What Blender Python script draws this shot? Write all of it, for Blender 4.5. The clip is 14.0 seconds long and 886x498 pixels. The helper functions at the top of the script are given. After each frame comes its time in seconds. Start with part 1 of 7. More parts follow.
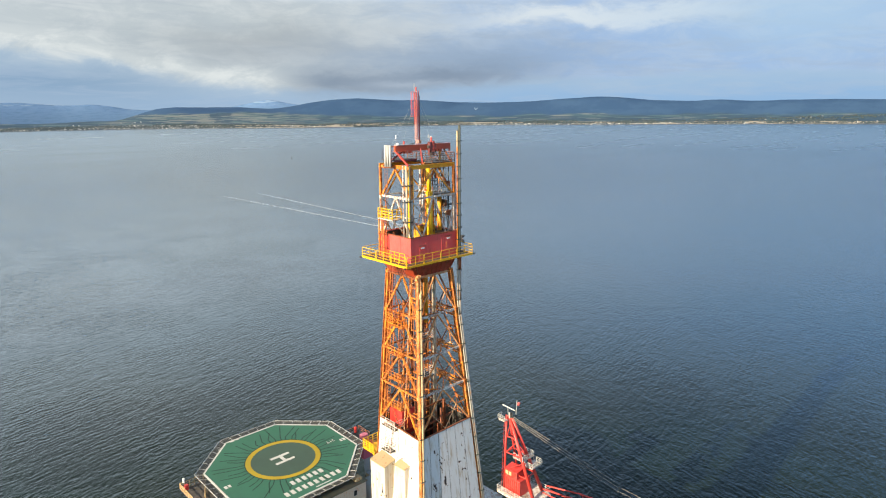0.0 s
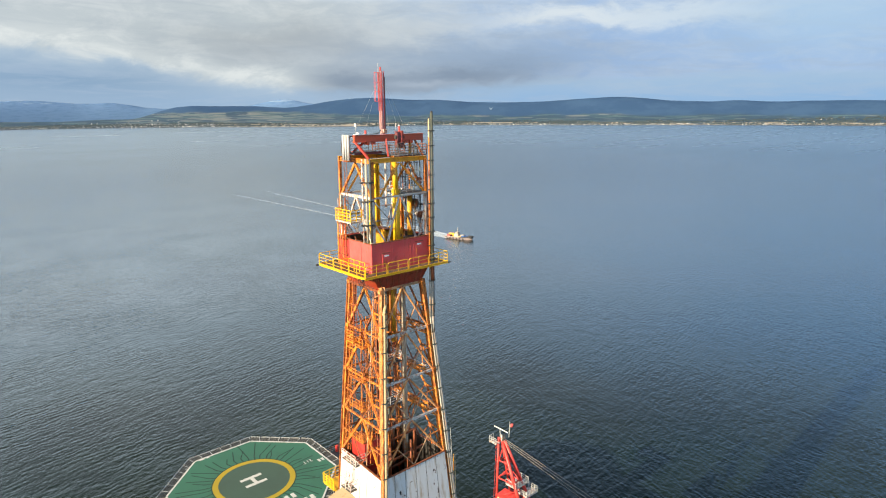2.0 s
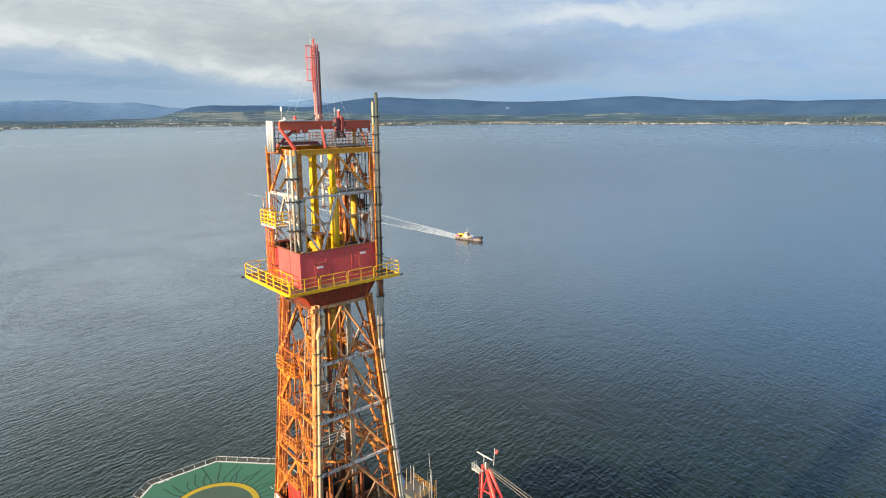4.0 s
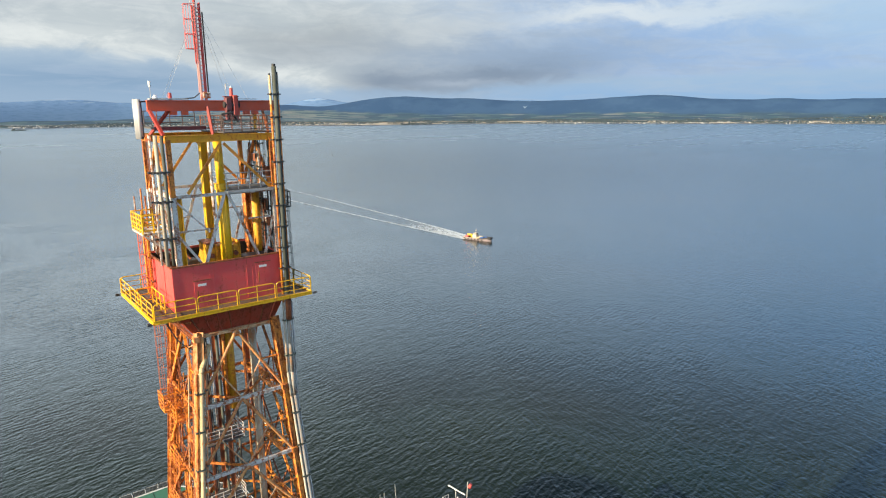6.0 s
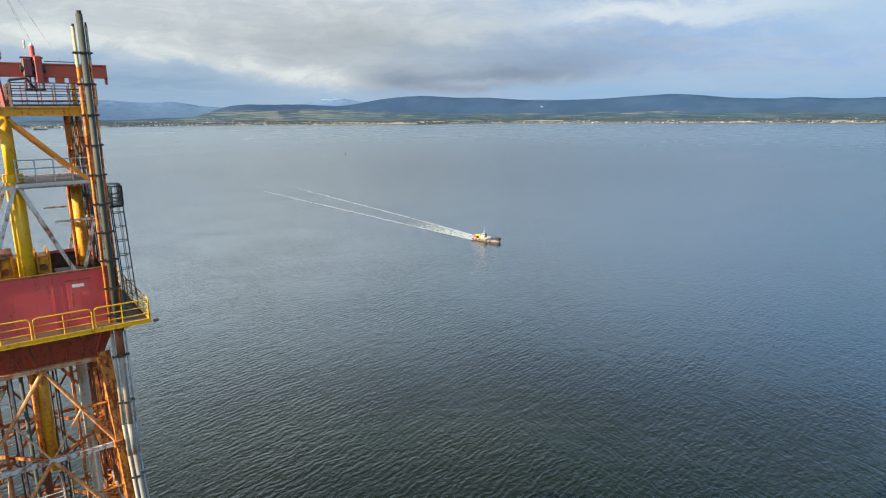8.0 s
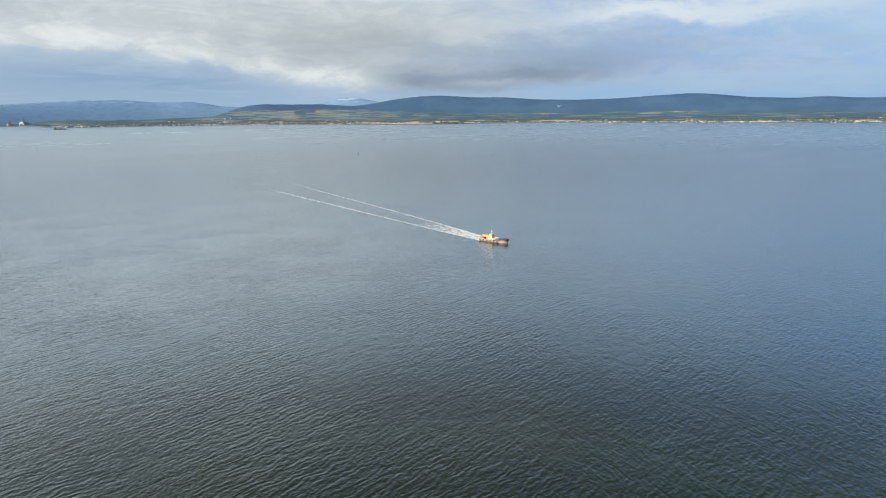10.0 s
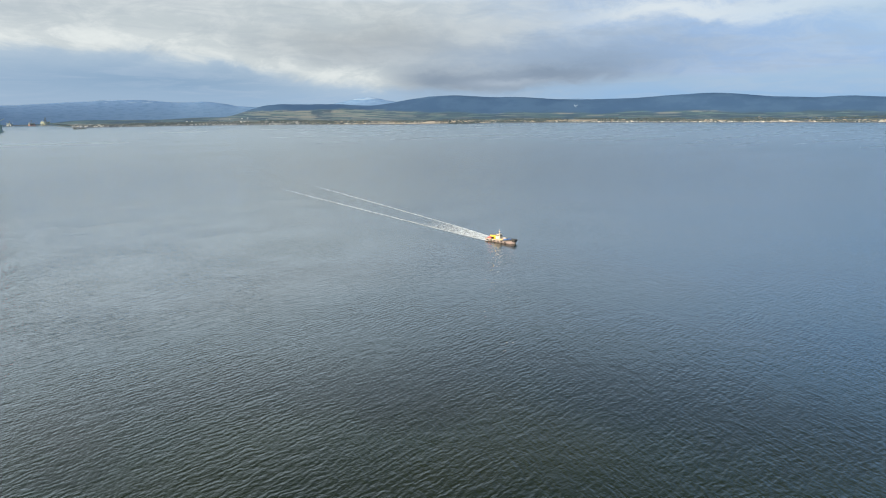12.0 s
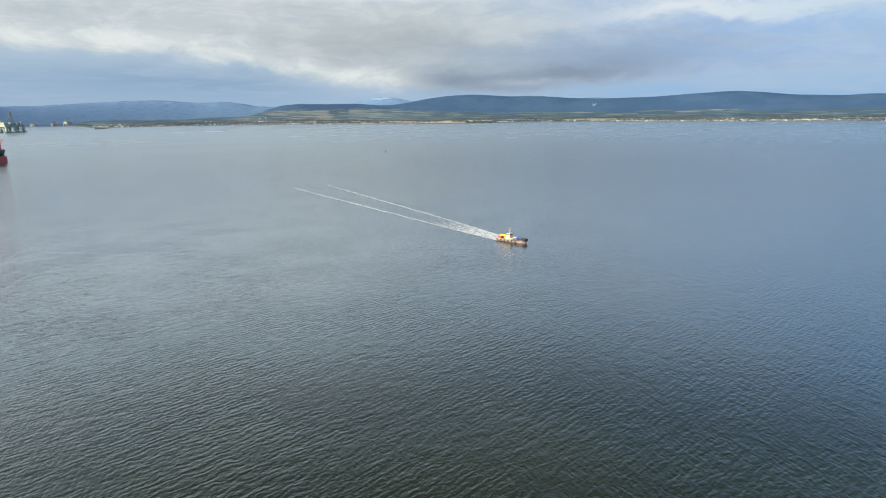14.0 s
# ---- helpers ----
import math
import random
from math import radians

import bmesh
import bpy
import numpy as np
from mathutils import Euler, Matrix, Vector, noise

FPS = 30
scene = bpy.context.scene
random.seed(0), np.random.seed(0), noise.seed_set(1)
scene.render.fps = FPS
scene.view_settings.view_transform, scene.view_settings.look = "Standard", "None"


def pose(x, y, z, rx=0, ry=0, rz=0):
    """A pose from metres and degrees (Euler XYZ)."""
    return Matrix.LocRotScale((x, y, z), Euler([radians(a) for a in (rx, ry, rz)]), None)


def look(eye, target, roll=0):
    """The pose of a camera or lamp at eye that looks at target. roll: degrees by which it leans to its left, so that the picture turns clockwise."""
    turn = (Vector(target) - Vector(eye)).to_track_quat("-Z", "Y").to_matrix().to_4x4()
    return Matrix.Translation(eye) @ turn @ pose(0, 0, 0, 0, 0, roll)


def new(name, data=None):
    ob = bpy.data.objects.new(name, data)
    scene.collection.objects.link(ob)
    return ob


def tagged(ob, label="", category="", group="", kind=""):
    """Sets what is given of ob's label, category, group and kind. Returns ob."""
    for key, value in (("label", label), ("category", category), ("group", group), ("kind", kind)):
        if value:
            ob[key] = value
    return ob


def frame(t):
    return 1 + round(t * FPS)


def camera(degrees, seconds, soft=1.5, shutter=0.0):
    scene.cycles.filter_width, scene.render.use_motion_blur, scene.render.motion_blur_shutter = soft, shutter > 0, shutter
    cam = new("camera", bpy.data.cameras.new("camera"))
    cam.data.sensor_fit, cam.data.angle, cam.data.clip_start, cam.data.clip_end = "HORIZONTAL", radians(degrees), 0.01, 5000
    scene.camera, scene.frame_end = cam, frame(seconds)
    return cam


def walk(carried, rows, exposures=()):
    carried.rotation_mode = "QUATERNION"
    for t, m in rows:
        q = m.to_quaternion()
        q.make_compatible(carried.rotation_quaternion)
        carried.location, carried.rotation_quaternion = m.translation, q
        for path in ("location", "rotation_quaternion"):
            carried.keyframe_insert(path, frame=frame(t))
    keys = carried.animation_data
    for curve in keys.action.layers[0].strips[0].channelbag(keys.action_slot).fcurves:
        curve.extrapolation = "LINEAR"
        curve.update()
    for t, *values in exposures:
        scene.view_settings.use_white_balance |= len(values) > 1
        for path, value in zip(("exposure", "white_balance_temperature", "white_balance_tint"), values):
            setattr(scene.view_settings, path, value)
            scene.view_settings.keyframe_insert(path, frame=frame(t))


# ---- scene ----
# ---------------------------------------------------------------- camera
cam = camera(69.94, 14.0, soft=1.15)
# seconds, place in metres, heading, tilt and roll in degrees
PATH = [
    (0.0, -43.20, -52.32, 102.42, -42.96, -12.57, -0.47),
    (0.5, -40.64, -51.10, 102.01, -42.66, -12.56, -0.38),
    (1.0, -38.02, -49.92, 101.62, -42.33, -12.56, -0.32),
    (1.5, -35.34, -48.77, 101.23, -41.99, -12.56, -0.27),
    (2.0, -32.59, -47.64, 100.85, -41.63, -12.57, -0.24),
    (2.5, -29.78, -46.54, 100.47, -41.26, -12.57, -0.22),
    (3.0, -26.93, -45.46, 100.09, -40.88, -12.58, -0.22),
    (3.5, -24.02, -44.38, 99.72, -40.49, -12.59, -0.23),
    (4.0, -21.07, -43.32, 99.34, -40.10, -12.60, -0.24),
    (4.5, -18.08, -42.26, 98.96, -39.70, -12.61, -0.25),
    (5.0, -15.05, -41.21, 98.58, -39.30, -12.62, -0.27),
    (5.5, -11.99, -40.15, 98.19, -38.91, -12.63, -0.29),
    (6.0, -8.91, -39.08, 97.78, -38.51, -12.64, -0.31),
    (6.5, -5.80, -38.00, 97.37, -38.12, -12.65, -0.33),
    (7.0, -2.66, -36.90, 96.94, -37.73, -12.65, -0.35),
    (7.5, 0.49, -35.78, 96.50, -37.34, -12.65, -0.36),
    (8.0, 3.65, -34.64, 96.04, -36.95, -12.66, -0.37),
    (8.5, 6.81, -33.46, 95.56, -36.57, -12.66, -0.38),
    (9.0, 9.99, -32.26, 95.06, -36.19, -12.65, -0.39),
    (9.5, 13.16, -31.01, 94.54, -35.82, -12.65, -0.40),
    (10.0, 16.33, -29.72, 93.99, -35.44, -12.65, -0.41),
    (10.5, 19.49, -28.39, 93.41, -35.07, -12.64, -0.41),
    (11.0, 22.64, -27.01, 92.80, -34.69, -12.64, -0.42),
    (11.5, 25.77, -25.57, 92.16, -34.31, -12.63, -0.43),
    (12.0, 28.88, -24.07, 91.49, -33.93, -12.63, -0.45),
    (12.5, 31.97, -22.50, 90.78, -33.54, -12.62, -0.47),
    (13.0, 35.03, -20.87, 90.04, -33.14, -12.62, -0.51),
    (13.5, 38.06, -19.17, 89.25, -32.72, -12.63, -0.55),
    (14.0, 41.05, -17.39, 88.43, -32.29, -12.63, -0.61),
]
walk(cam, [(t, pose(x, y, z, 90 + tilt, 0, turn) @ pose(0, 0, 0, 0, 0, roll)) for t, x, y, z, turn, tilt, roll in PATH])
scene.view_settings.exposure = 1.18

# ---------------------------------------------------------------- node helpers


class Nodes:
    """Short-hand for building a node tree."""

    def __init__(self, tree):
        self.tree = tree
        tree.nodes.clear()

    def node(self, kind, **settings):
        n = self.tree.nodes.new(kind)
        for key, value in settings.items():
            if key == "operation":
                n.operation = value
            elif key == "data_type":
                n.data_type = value
            elif key == "blend_type":
                n.blend_type = value
        return n

    def put(self, socket, value):
        if isinstance(value, bpy.types.NodeSocket):
            self.tree.links.new(value, socket)
        elif isinstance(value, (tuple, list)):
            socket.default_value = tuple(value) if len(value) == 3 and socket.type == "VECTOR" else (*value, 1.0)[:4] if socket.type == "RGBA" else tuple(value)
        else:
            socket.default_value = value

    def math(self, op, a, b=0.0, c=0.0, clamp=False):
        n = self.node("ShaderNodeMath", operation=op)
        n.use_clamp = clamp
        for s, v in zip(n.inputs, (a, b, c)):
            self.put(s, v)
        return n.outputs[0]

    def vmath(self, op, a, b=(0, 0, 0), out=0):
        n = self.node("ShaderNodeVectorMath", operation=op)
        self.put(n.inputs[0], a)
        self.put(n.inputs[1], b)
        return n.outputs[out]

    def mix(self, f, a, b, blend="MIX"):
        n = self.node("ShaderNodeMix", data_type="RGBA", blend_type=blend)
        self.put(n.inputs[0], f)
        self.put(n.inputs[6], a)
        self.put(n.inputs[7], b)
        return n.outputs[2]

    def noise(self, vec, scale=1.0, detail=3.0, rough=0.5, distortion=0.0, out=0):
        n = self.node("ShaderNodeTexNoise")
        self.put(n.inputs["Vector"], vec)
        self.put(n.inputs["Scale"], scale)
        self.put(n.inputs["Detail"], detail)
        self.put(n.inputs["Roughness"], rough)
        self.put(n.inputs["Distortion"], distortion)
        return n.outputs[out]

    def ramp(self, f, *stops):
        n = self.node("ShaderNodeValToRGB")
        e = n.color_ramp.elements
        while len(e) < len(stops):
            e.new(0.5)
        for el, (pos, col) in zip(e, stops):
            el.position = pos
            el.color = (*col, 1) if isinstance(col, (tuple, list)) else (col, col, col, 1)
        self.put(n.inputs[0], f)
        return n.outputs[0]

    def step(self, v, a, b):
        n = self.node("ShaderNodeMapRange")
        n.interpolation_type = "SMOOTHSTEP"
        self.put(n.inputs[0], v)
        self.put(n.inputs[1], a)
        self.put(n.inputs[2], b)
        return n.outputs[0]

    def scaled(self, vec, x, y, z):
        return self.vmath("MULTIPLY", vec, (x, y, z))

    def coords(self, what="Object"):
        return self.node("ShaderNodeTexCoord").outputs[what]

    def bump(self, height, strength=0.3, distance=0.05):
        n = self.node("ShaderNodeBump")
        self.put(n.inputs["Strength"], strength)
        self.put(n.inputs["Distance"], distance)
        self.put(n.inputs["Height"], height)
        return n.outputs[0]

    def surface(self, color, rough=0.6, metal=0.0, normal=None, ior=1.45, specular=0.5):
        n = self.node("ShaderNodeBsdfPrincipled")
        self.put(n.inputs["Base Color"], color)
        self.put(n.inputs["Roughness"], rough)
        self.put(n.inputs["Metallic"], metal)
        self.put(n.inputs["IOR"], ior)
        self.put(n.inputs["Specular IOR Level"], specular)
        if normal is not None:
            self.put(n.inputs["Normal"], normal)
        return n.outputs[0]

    def finish(self, shader):
        o = self.node("ShaderNodeOutputMaterial")
        self.put(o.inputs[0], shader)


def material(name):
    m = bpy.data.materials.new(name)
    m.use_nodes = True
    return m, Nodes(m.node_tree)


# ---------------------------------------------------------------- sky and sun
SUN_WAY = Vector((-0.90, -0.035, 0.36)).normalized()   # towards the sun
sun_elevation = math.asin(SUN_WAY.z)
sun_turn = math.atan2(SUN_WAY.x, SUN_WAY.y)

world = bpy.data.worlds.new("sky")
scene.world = world
world.use_nodes = True
w = Nodes(world.node_tree)
sky = w.node("ShaderNodeTexSky")
sky.sky_type = "NISHITA"
sky.sun_disc = False
sky.sun_elevation = sun_elevation
sky.sun_rotation = sun_turn
sky.air_density, sky.dust_density, sky.ozone_density = 1.0, 0.6, 2.0
way = w.coords("Generated")
sep = w.node("ShaderNodeSeparateXYZ")
w.put(sep.inputs[0], way)
az = w.math("MULTIPLY", w.math("ARCTAN2", sep.outputs[0], sep.outputs[1]), 57.2958)
el = w.math("MULTIPLY", w.math("ARCSINE", sep.outputs[2]), 57.2958)
flat = w.node("ShaderNodeCombineXYZ")
w.put(flat.inputs[0], w.math("MULTIPLY", az, 0.1))
w.put(flat.inputs[1], w.math("MULTIPLY", el, 0.25))
sheet = flat.outputs[0]
warp = w.noise(sheet, 0.9, 4.0, 0.55)
fine = w.noise(sheet, 2.6, 9.0, 0.68, 0.5)
# height of the air with soft, ragged layer edges
rag = w.math("ADD", w.math("MULTIPLY", w.math("SUBTRACT", warp, 0.5), 3.4), w.math("MULTIPLY", w.math("SUBTRACT", fine, 0.5), 2.6))
lift = w.math("ADD", el, rag)


def blob(a, e, wa, we, ragged=0.6):
    """A soft cloud bank round one bearing and height, in degrees."""
    da = w.math("DIVIDE", w.math("SUBTRACT", az, a), wa)
    de = w.math("DIVIDE", w.math("SUBTRACT", w.math("ADD", el, w.math("MULTIPLY", rag, ragged)), e), we)
    d2 = w.math("ADD", w.math("MULTIPLY", da, da), w.math("MULTIPLY", de, de))
    return w.math("EXPONENT", w.math("MULTIPLY", d2, -1.0))


# the cloud sheet's lower edge sinks from the west to the middle and lifts again
base = w.math("ADD", w.math("SUBTRACT", 4.7, w.math("MULTIPLY", w.step(az, 7.0, 29.0), 3.1)), w.math("MULTIPLY", w.step(az, 37.0, 52.0), 1.0))
over = w.math("SUBTRACT", w.math("ADD", el, w.math("MULTIPLY", rag, 0.62)), base)


def bank(height, depth):
    """A layer that follows the sheet's edge, this far over it."""
    q = w.math("DIVIDE", w.math("SUBTRACT", over, height), depth)
    return w.math("EXPONENT", w.math("MULTIPLY", w.math("MULTIPLY", q, q), -1.0))


puff = w.step(w.noise(sheet, 2.3, 9.0, 0.66, 0.5), 0.40, 0.64)
wisp = w.noise(w.scaled(sheet, 0.55, 1.7, 1.0), 2.6, 7.0, 0.62, 0.8)
low_air = w.mix(w.step(az, 2.0, 60.0), (0.285, 0.375, 0.485), (0.250, 0.39, 0.575))
low_air = w.mix(w.math("MULTIPLY", blob(15, 2.4, 13, 1.1, 0.4), 0.75), low_air, (0.195, 0.295, 0.42))
low_air = w.mix(w.math("MULTIPLY", w.step(wisp, 0.45, 0.65), 0.35), low_air, (0.36, 0.43, 0.53))
cover = w.mix(w.step(az, 27.0, 58.0), (0.455, 0.485, 0.50), (0.295, 0.41, 0.60))
cover = w.mix(w.math("MULTIPLY", puff, w.mix(w.step(az, 28.0, 50.0), (0.75, 0.75, 0.75), (0.22, 0.22, 0.22))), cover, (0.56, 0.575, 0.575))
cover = w.mix(w.math("MULTIPLY", w.step(wisp, 0.42, 0.68), 0.30), cover, (0.33, 0.37, 0.42))
col = w.mix(w.math("MULTIPLY", w.step(over, -2.6, 0.4), 0.45), low_air, (0.43, 0.49, 0.545))
col = w.mix(w.step(over, -0.45, 0.45), col, cover)
west = w.math("SUBTRACT", 1.0, w.step(az, 25.0, 33.0))
east = w.math("MULTIPLY", w.step(az, 27.0, 34.0), w.math("SUBTRACT", 1.0, w.step(az, 43.0, 58.0)))
col = w.mix(w.math("MULTIPLY", w.math("MULTIPLY", bank(0.75, 0.8), west), w.math("ADD", 0.35, w.math("MULTIPLY", puff, 0.6))), col, (0.66, 0.665, 0.645))
col = w.mix(w.math("MULTIPLY", w.math("MULTIPLY", bank(0.75, 1.15), east), 0.85), col, (0.17, 0.215, 0.285))
col = w.mix(w.math("MULTIPLY", blob(28, 5.4, 9, 1.7, 0.9), 0.65), col, (0.325, 0.34, 0.35))
col = w.mix(w.math("MULTIPLY", blob(43, 4.4, 13, 1.3, 0.9), 0.6), col, (0.235, 0.305, 0.405))
col = w.mix(w.math("MULTIPLY", blob(53, 7.5, 8, 0.8, 1.1), 0.85), col, (0.64, 0.66, 0.665))
col = w.mix(w.math("MULTIPLY", blob(38, 6.7, 6, 0.7, 1.1), 0.55), col, (0.50, 0.52, 0.535))
col = w.mix(w.math("MULTIPLY", blob(62, 7.6, 7, 0.8, 1.1), 0.7), col, (0.57, 0.62, 0.66))
col = w.mix(w.math("MULTIPLY", blob(72, 7.0, 8, 3.0, 0.6), 0.6), col, (0.40, 0.53, 0.65))
col = w.mix(w.math("MULTIPLY", blob(39.5, 2.2, 3.6, 0.35, 0.5), 0.5), col, (0.43, 0.48, 0.55))
# overhead: bright broken cloud with the blue sky between
veil = w.math("ADD", 0.62, w.math("MULTIPLY", w.step(w.noise(w.scaled(way, 2.2, 2.2, 5.0), 1.0, 6.0, 0.6), 0.20, 0.60), 0.36))
clear = w.node("ShaderNodeVectorMath", operation="SCALE")
w.put(clear.inputs[0], sky.outputs[0])
clear.inputs[3].default_value = 0.12
high = w.mix(veil, clear.outputs[0], w.mix(w.step(az, 15.0, 85.0), (1.44, 1.66, 1.86), (0.48, 0.86, 1.44)))
high = w.mix(w.step(el, 14.0, 43.0), high, w.mix(w.math("MULTIPLY", veil, 0.8), clear.outputs[0], w.mix(w.step(az, 0.0, 70.0), (0.17, 0.195, 0.20), (0.085, 0.12, 0.15))))   # thicker cloud overhead
col = w.mix(w.step(el, 8.4, 11.5), col, high)
col = w.mix(1.0, col, (0.955, 1.005, 1.03), "MULTIPLY")   # cool white balance of the air
bg = w.node("ShaderNodeBackground")
w.put(bg.inputs[0], col)
w.put(bg.inputs[1], 0.55)
out = w.node("ShaderNodeOutputWorld")
w.put(out.inputs[0], bg.outputs[0])

sun = new("sun", bpy.data.lights.new("sun", "SUN"))
sun.data.energy, sun.data.angle, sun.data.color = 5.0, radians(0.6), (1.0, 0.81, 0.55)
sun.matrix_world = look(SUN_WAY * 300, (0, 0, 0))

# ---------------------------------------------------------------- materials


def painted(name, paint, rust=0.35, rust_colour=(0.20, 0.065, 0.02), rough=0.5, stain=0.3, scale=1.0):
    """Weathered paint on steel: faded patches, rust spots and streaks that run down."""
    m, n = material(name)
    p = n.coords()
    rnd = n.node("ShaderNodeObjectInfo").outputs["Random"]
    q = n.vmath("ADD", p, n.scaled(n.node("ShaderNodeObjectInfo").outputs["Location"], 0.37, 0.53, 0.71))
    broad = n.noise(q, 0.55 * scale, 3, 0.55)
    patch = n.noise(q, 2.1 * scale, 4, 0.6)
    grain = n.noise(q, 7.0 * scale, 5, 0.65)
    streak = n.noise(n.scaled(q, 5.0, 5.0, 0.5), 1.0 * scale, 4, 0.6)
    faded = n.mix(n.math("MULTIPLY", n.step(n.math("ADD", n.math("MULTIPLY", broad, 0.5), n.math("MULTIPLY", patch, 0.5)), 0.36, 0.64), stain), paint, tuple(min(1.0, c * 0.58 + 0.13) for c in paint))
    faded = n.mix(n.math("MULTIPLY", rnd, 0.25), faded, tuple(c * 0.72 for c in paint))
    amount = n.math("ADD", n.math("ADD", n.math("MULTIPLY", grain, 0.36), n.math("MULTIPLY", patch, 0.22)), n.math("ADD", n.math("MULTIPLY", streak, 0.32), n.math("MULTIPLY", broad, 0.15)))
    mask = n.step(amount, 0.70 - 0.42 * rust, 0.80 - 0.42 * rust)
    colour = n.mix(mask, faded, n.mix(grain, rust_colour, tuple(min(1, c * 2.4) for c in rust_colour)))
    n.finish(n.surface(colour, n.math("ADD", rough, n.math("MULTIPLY", mask, 0.3)), 0.0, n.bump(n.math("SUBTRACT", grain, mask), 0.35, 0.02)))
    return m


M_ORANGE = painted("rusted orange steel", (0.74, 0.245, 0.022), 0.53, (0.13, 0.030, 0.006), 0.5, 0.45)
M_RUST = painted("rust brown steel", (0.30, 0.085, 0.025), 0.55, (0.09, 0.03, 0.014))
M_WHITE_STEEL = painted("chipped white steel", (0.62, 0.61, 0.58), 0.48, (0.15, 0.055, 0.022))
M_BUFF = painted("buff weathered pipe", (0.56, 0.42, 0.22), 0.42, (0.25, 0.09, 0.025))
M_GREY = painted("galvanised grey steel", (0.42, 0.43, 0.43), 0.18, (0.20, 0.13, 0.09), 0.42)
M_DARK_PIPE = painted("dark grey pipe", (0.060, 0.072, 0.058), 0.30, (0.13, 0.06, 0.03), 0.75)
M_YELLOW = painted("yellow painted steel", (0.74, 0.43, 0.008), 0.36, (0.26, 0.085, 0.012), 0.45, 0.12)
M_OCHRE = painted("rusty ochre girder", (0.66, 0.33, 0.012), 0.45, (0.22, 0.07, 0.012), 0.5, 0.12)
M_BOX_RED = painted("faded red steel", (0.66, 0.078, 0.072), 0.36, (0.22, 0.038, 0.018), 0.55, 0.3)
M_RED_BEAM = painted("red oxide steel", (0.56, 0.085, 0.03), 0.26, (0.25, 0.05, 0.02))
M_MAST_RED = painted("pinkish red mast paint", (0.52, 0.055, 0.05), 0.14, (0.34, 0.04, 0.035))
M_MAST_PALE = painted("pale pink mast paint", (0.66, 0.36, 0.32), 0.2, (0.46, 0.09, 0.07))
M_CRANE = painted("bright red crane paint", (0.55, 0.030, 0.022), 0.14, (0.30, 0.05, 0.03), 0.42)
M_BLACK = painted("black rubber and wire", (0.02, 0.02, 0.022), 0.15, (0.06, 0.035, 0.02), 0.6)
M_WALK = painted("rusty walkway plate", (0.055, 0.042, 0.032), 0.4, (0.13, 0.048, 0.018), 0.7)
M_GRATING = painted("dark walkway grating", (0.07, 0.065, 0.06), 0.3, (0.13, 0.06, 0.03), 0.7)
M_DECK = painted("brown green deck plate", (0.12, 0.125, 0.085), 0.4, (0.12, 0.06, 0.03), 0.7)
M_HOUSE = painted("off-white house steel", (0.54, 0.49, 0.40), 0.38, (0.27, 0.13, 0.05))
M_ROOF = painted("tan weathered roof plate", (0.40, 0.30, 0.17), 0.35, (0.18, 0.09, 0.04), 0.6)
M_GLASS_DARK = painted("dark window glass", (0.02, 0.025, 0.03), 0.0, (0.05, 0.05, 0.05), 0.12, 0.0)
M_BLUE = painted("blue tank paint", (0.02, 0.10, 0.34), 0.1, (0.10, 0.06, 0.04), 0.4)
M_LINING = painted("near-black inner plate", (0.022, 0.017, 0.013), 0.45, (0.07, 0.026, 0.012), 0.8)
M_LABEL = painted("white label", (0.78, 0.78, 0.76), 0.05, (0.3, 0.2, 0.12))


def cladding_material(name, clean, dirty):
    """Painted sheet with rust holes and streaks."""
    m, n = material(name)
    p = n.coords()
    q = n.vmath("ADD", p, n.scaled(n.node("ShaderNodeObjectInfo").outputs["Location"], 1.0, 1.0, 1.0))
    grain = n.noise(q, 5.0, 5, 0.6)
    streak = n.noise(n.scaled(q, 3.2, 3.2, 0.22), 1.0, 4, 0.6)
    white = n.mix(n.step(streak, 0.47, 0.72), clean, dirty)
    hole = n.math("ADD", n.noise(n.scaled(q, 1.7, 1.7, 1.2), 1.0, 3, 0.5, 0.9), n.math("MULTIPLY", n.math("SUBTRACT", n.noise(q, 0.28, 2, 0.5), 0.5), 0.25))
    rust = n.step(hole, 0.665, 0.69)
    gone = n.step(hole, 0.682, 0.692)
    col = n.mix(rust, white, (0.36, 0.15, 0.05))
    col = n.mix(gone, col, (0.025, 0.02, 0.018))
    n.finish(n.surface(col, n.math("ADD", 0.5, n.math("MULTIPLY", rust, 0.3)), 0.0, n.bump(grain, 0.2, 0.02)))
    return m


M_CLAD = cladding_material("holed white cladding", (0.67, 0.665, 0.65), (0.47, 0.39, 0.29))
M_DUCT = cladding_material("holed off-white duct sheet", (0.58, 0.53, 0.44), (0.42, 0.29, 0.16))


def deck_paint(name, colour):
    m, n = material(name)
    p = n.coords()
    broad, grain = n.noise(p, 0.16, 4, 0.6), n.noise(p, 4.0, 5, 0.7)
    worn = n.mix(n.math("MULTIPLY", n.step(broad, 0.4, 0.7), 0.45), colour, tuple(c * 0.62 + 0.01 for c in colour))
    worn = n.mix(n.math("MULTIPLY", n.step(grain, 0.55, 0.8), 0.35), worn, tuple(min(1, c * 1.25 + 0.02) for c in colour))
    n.finish(n.surface(worn, 0.75, 0.0, n.bump(grain, 0.2, 0.01)))
    return m


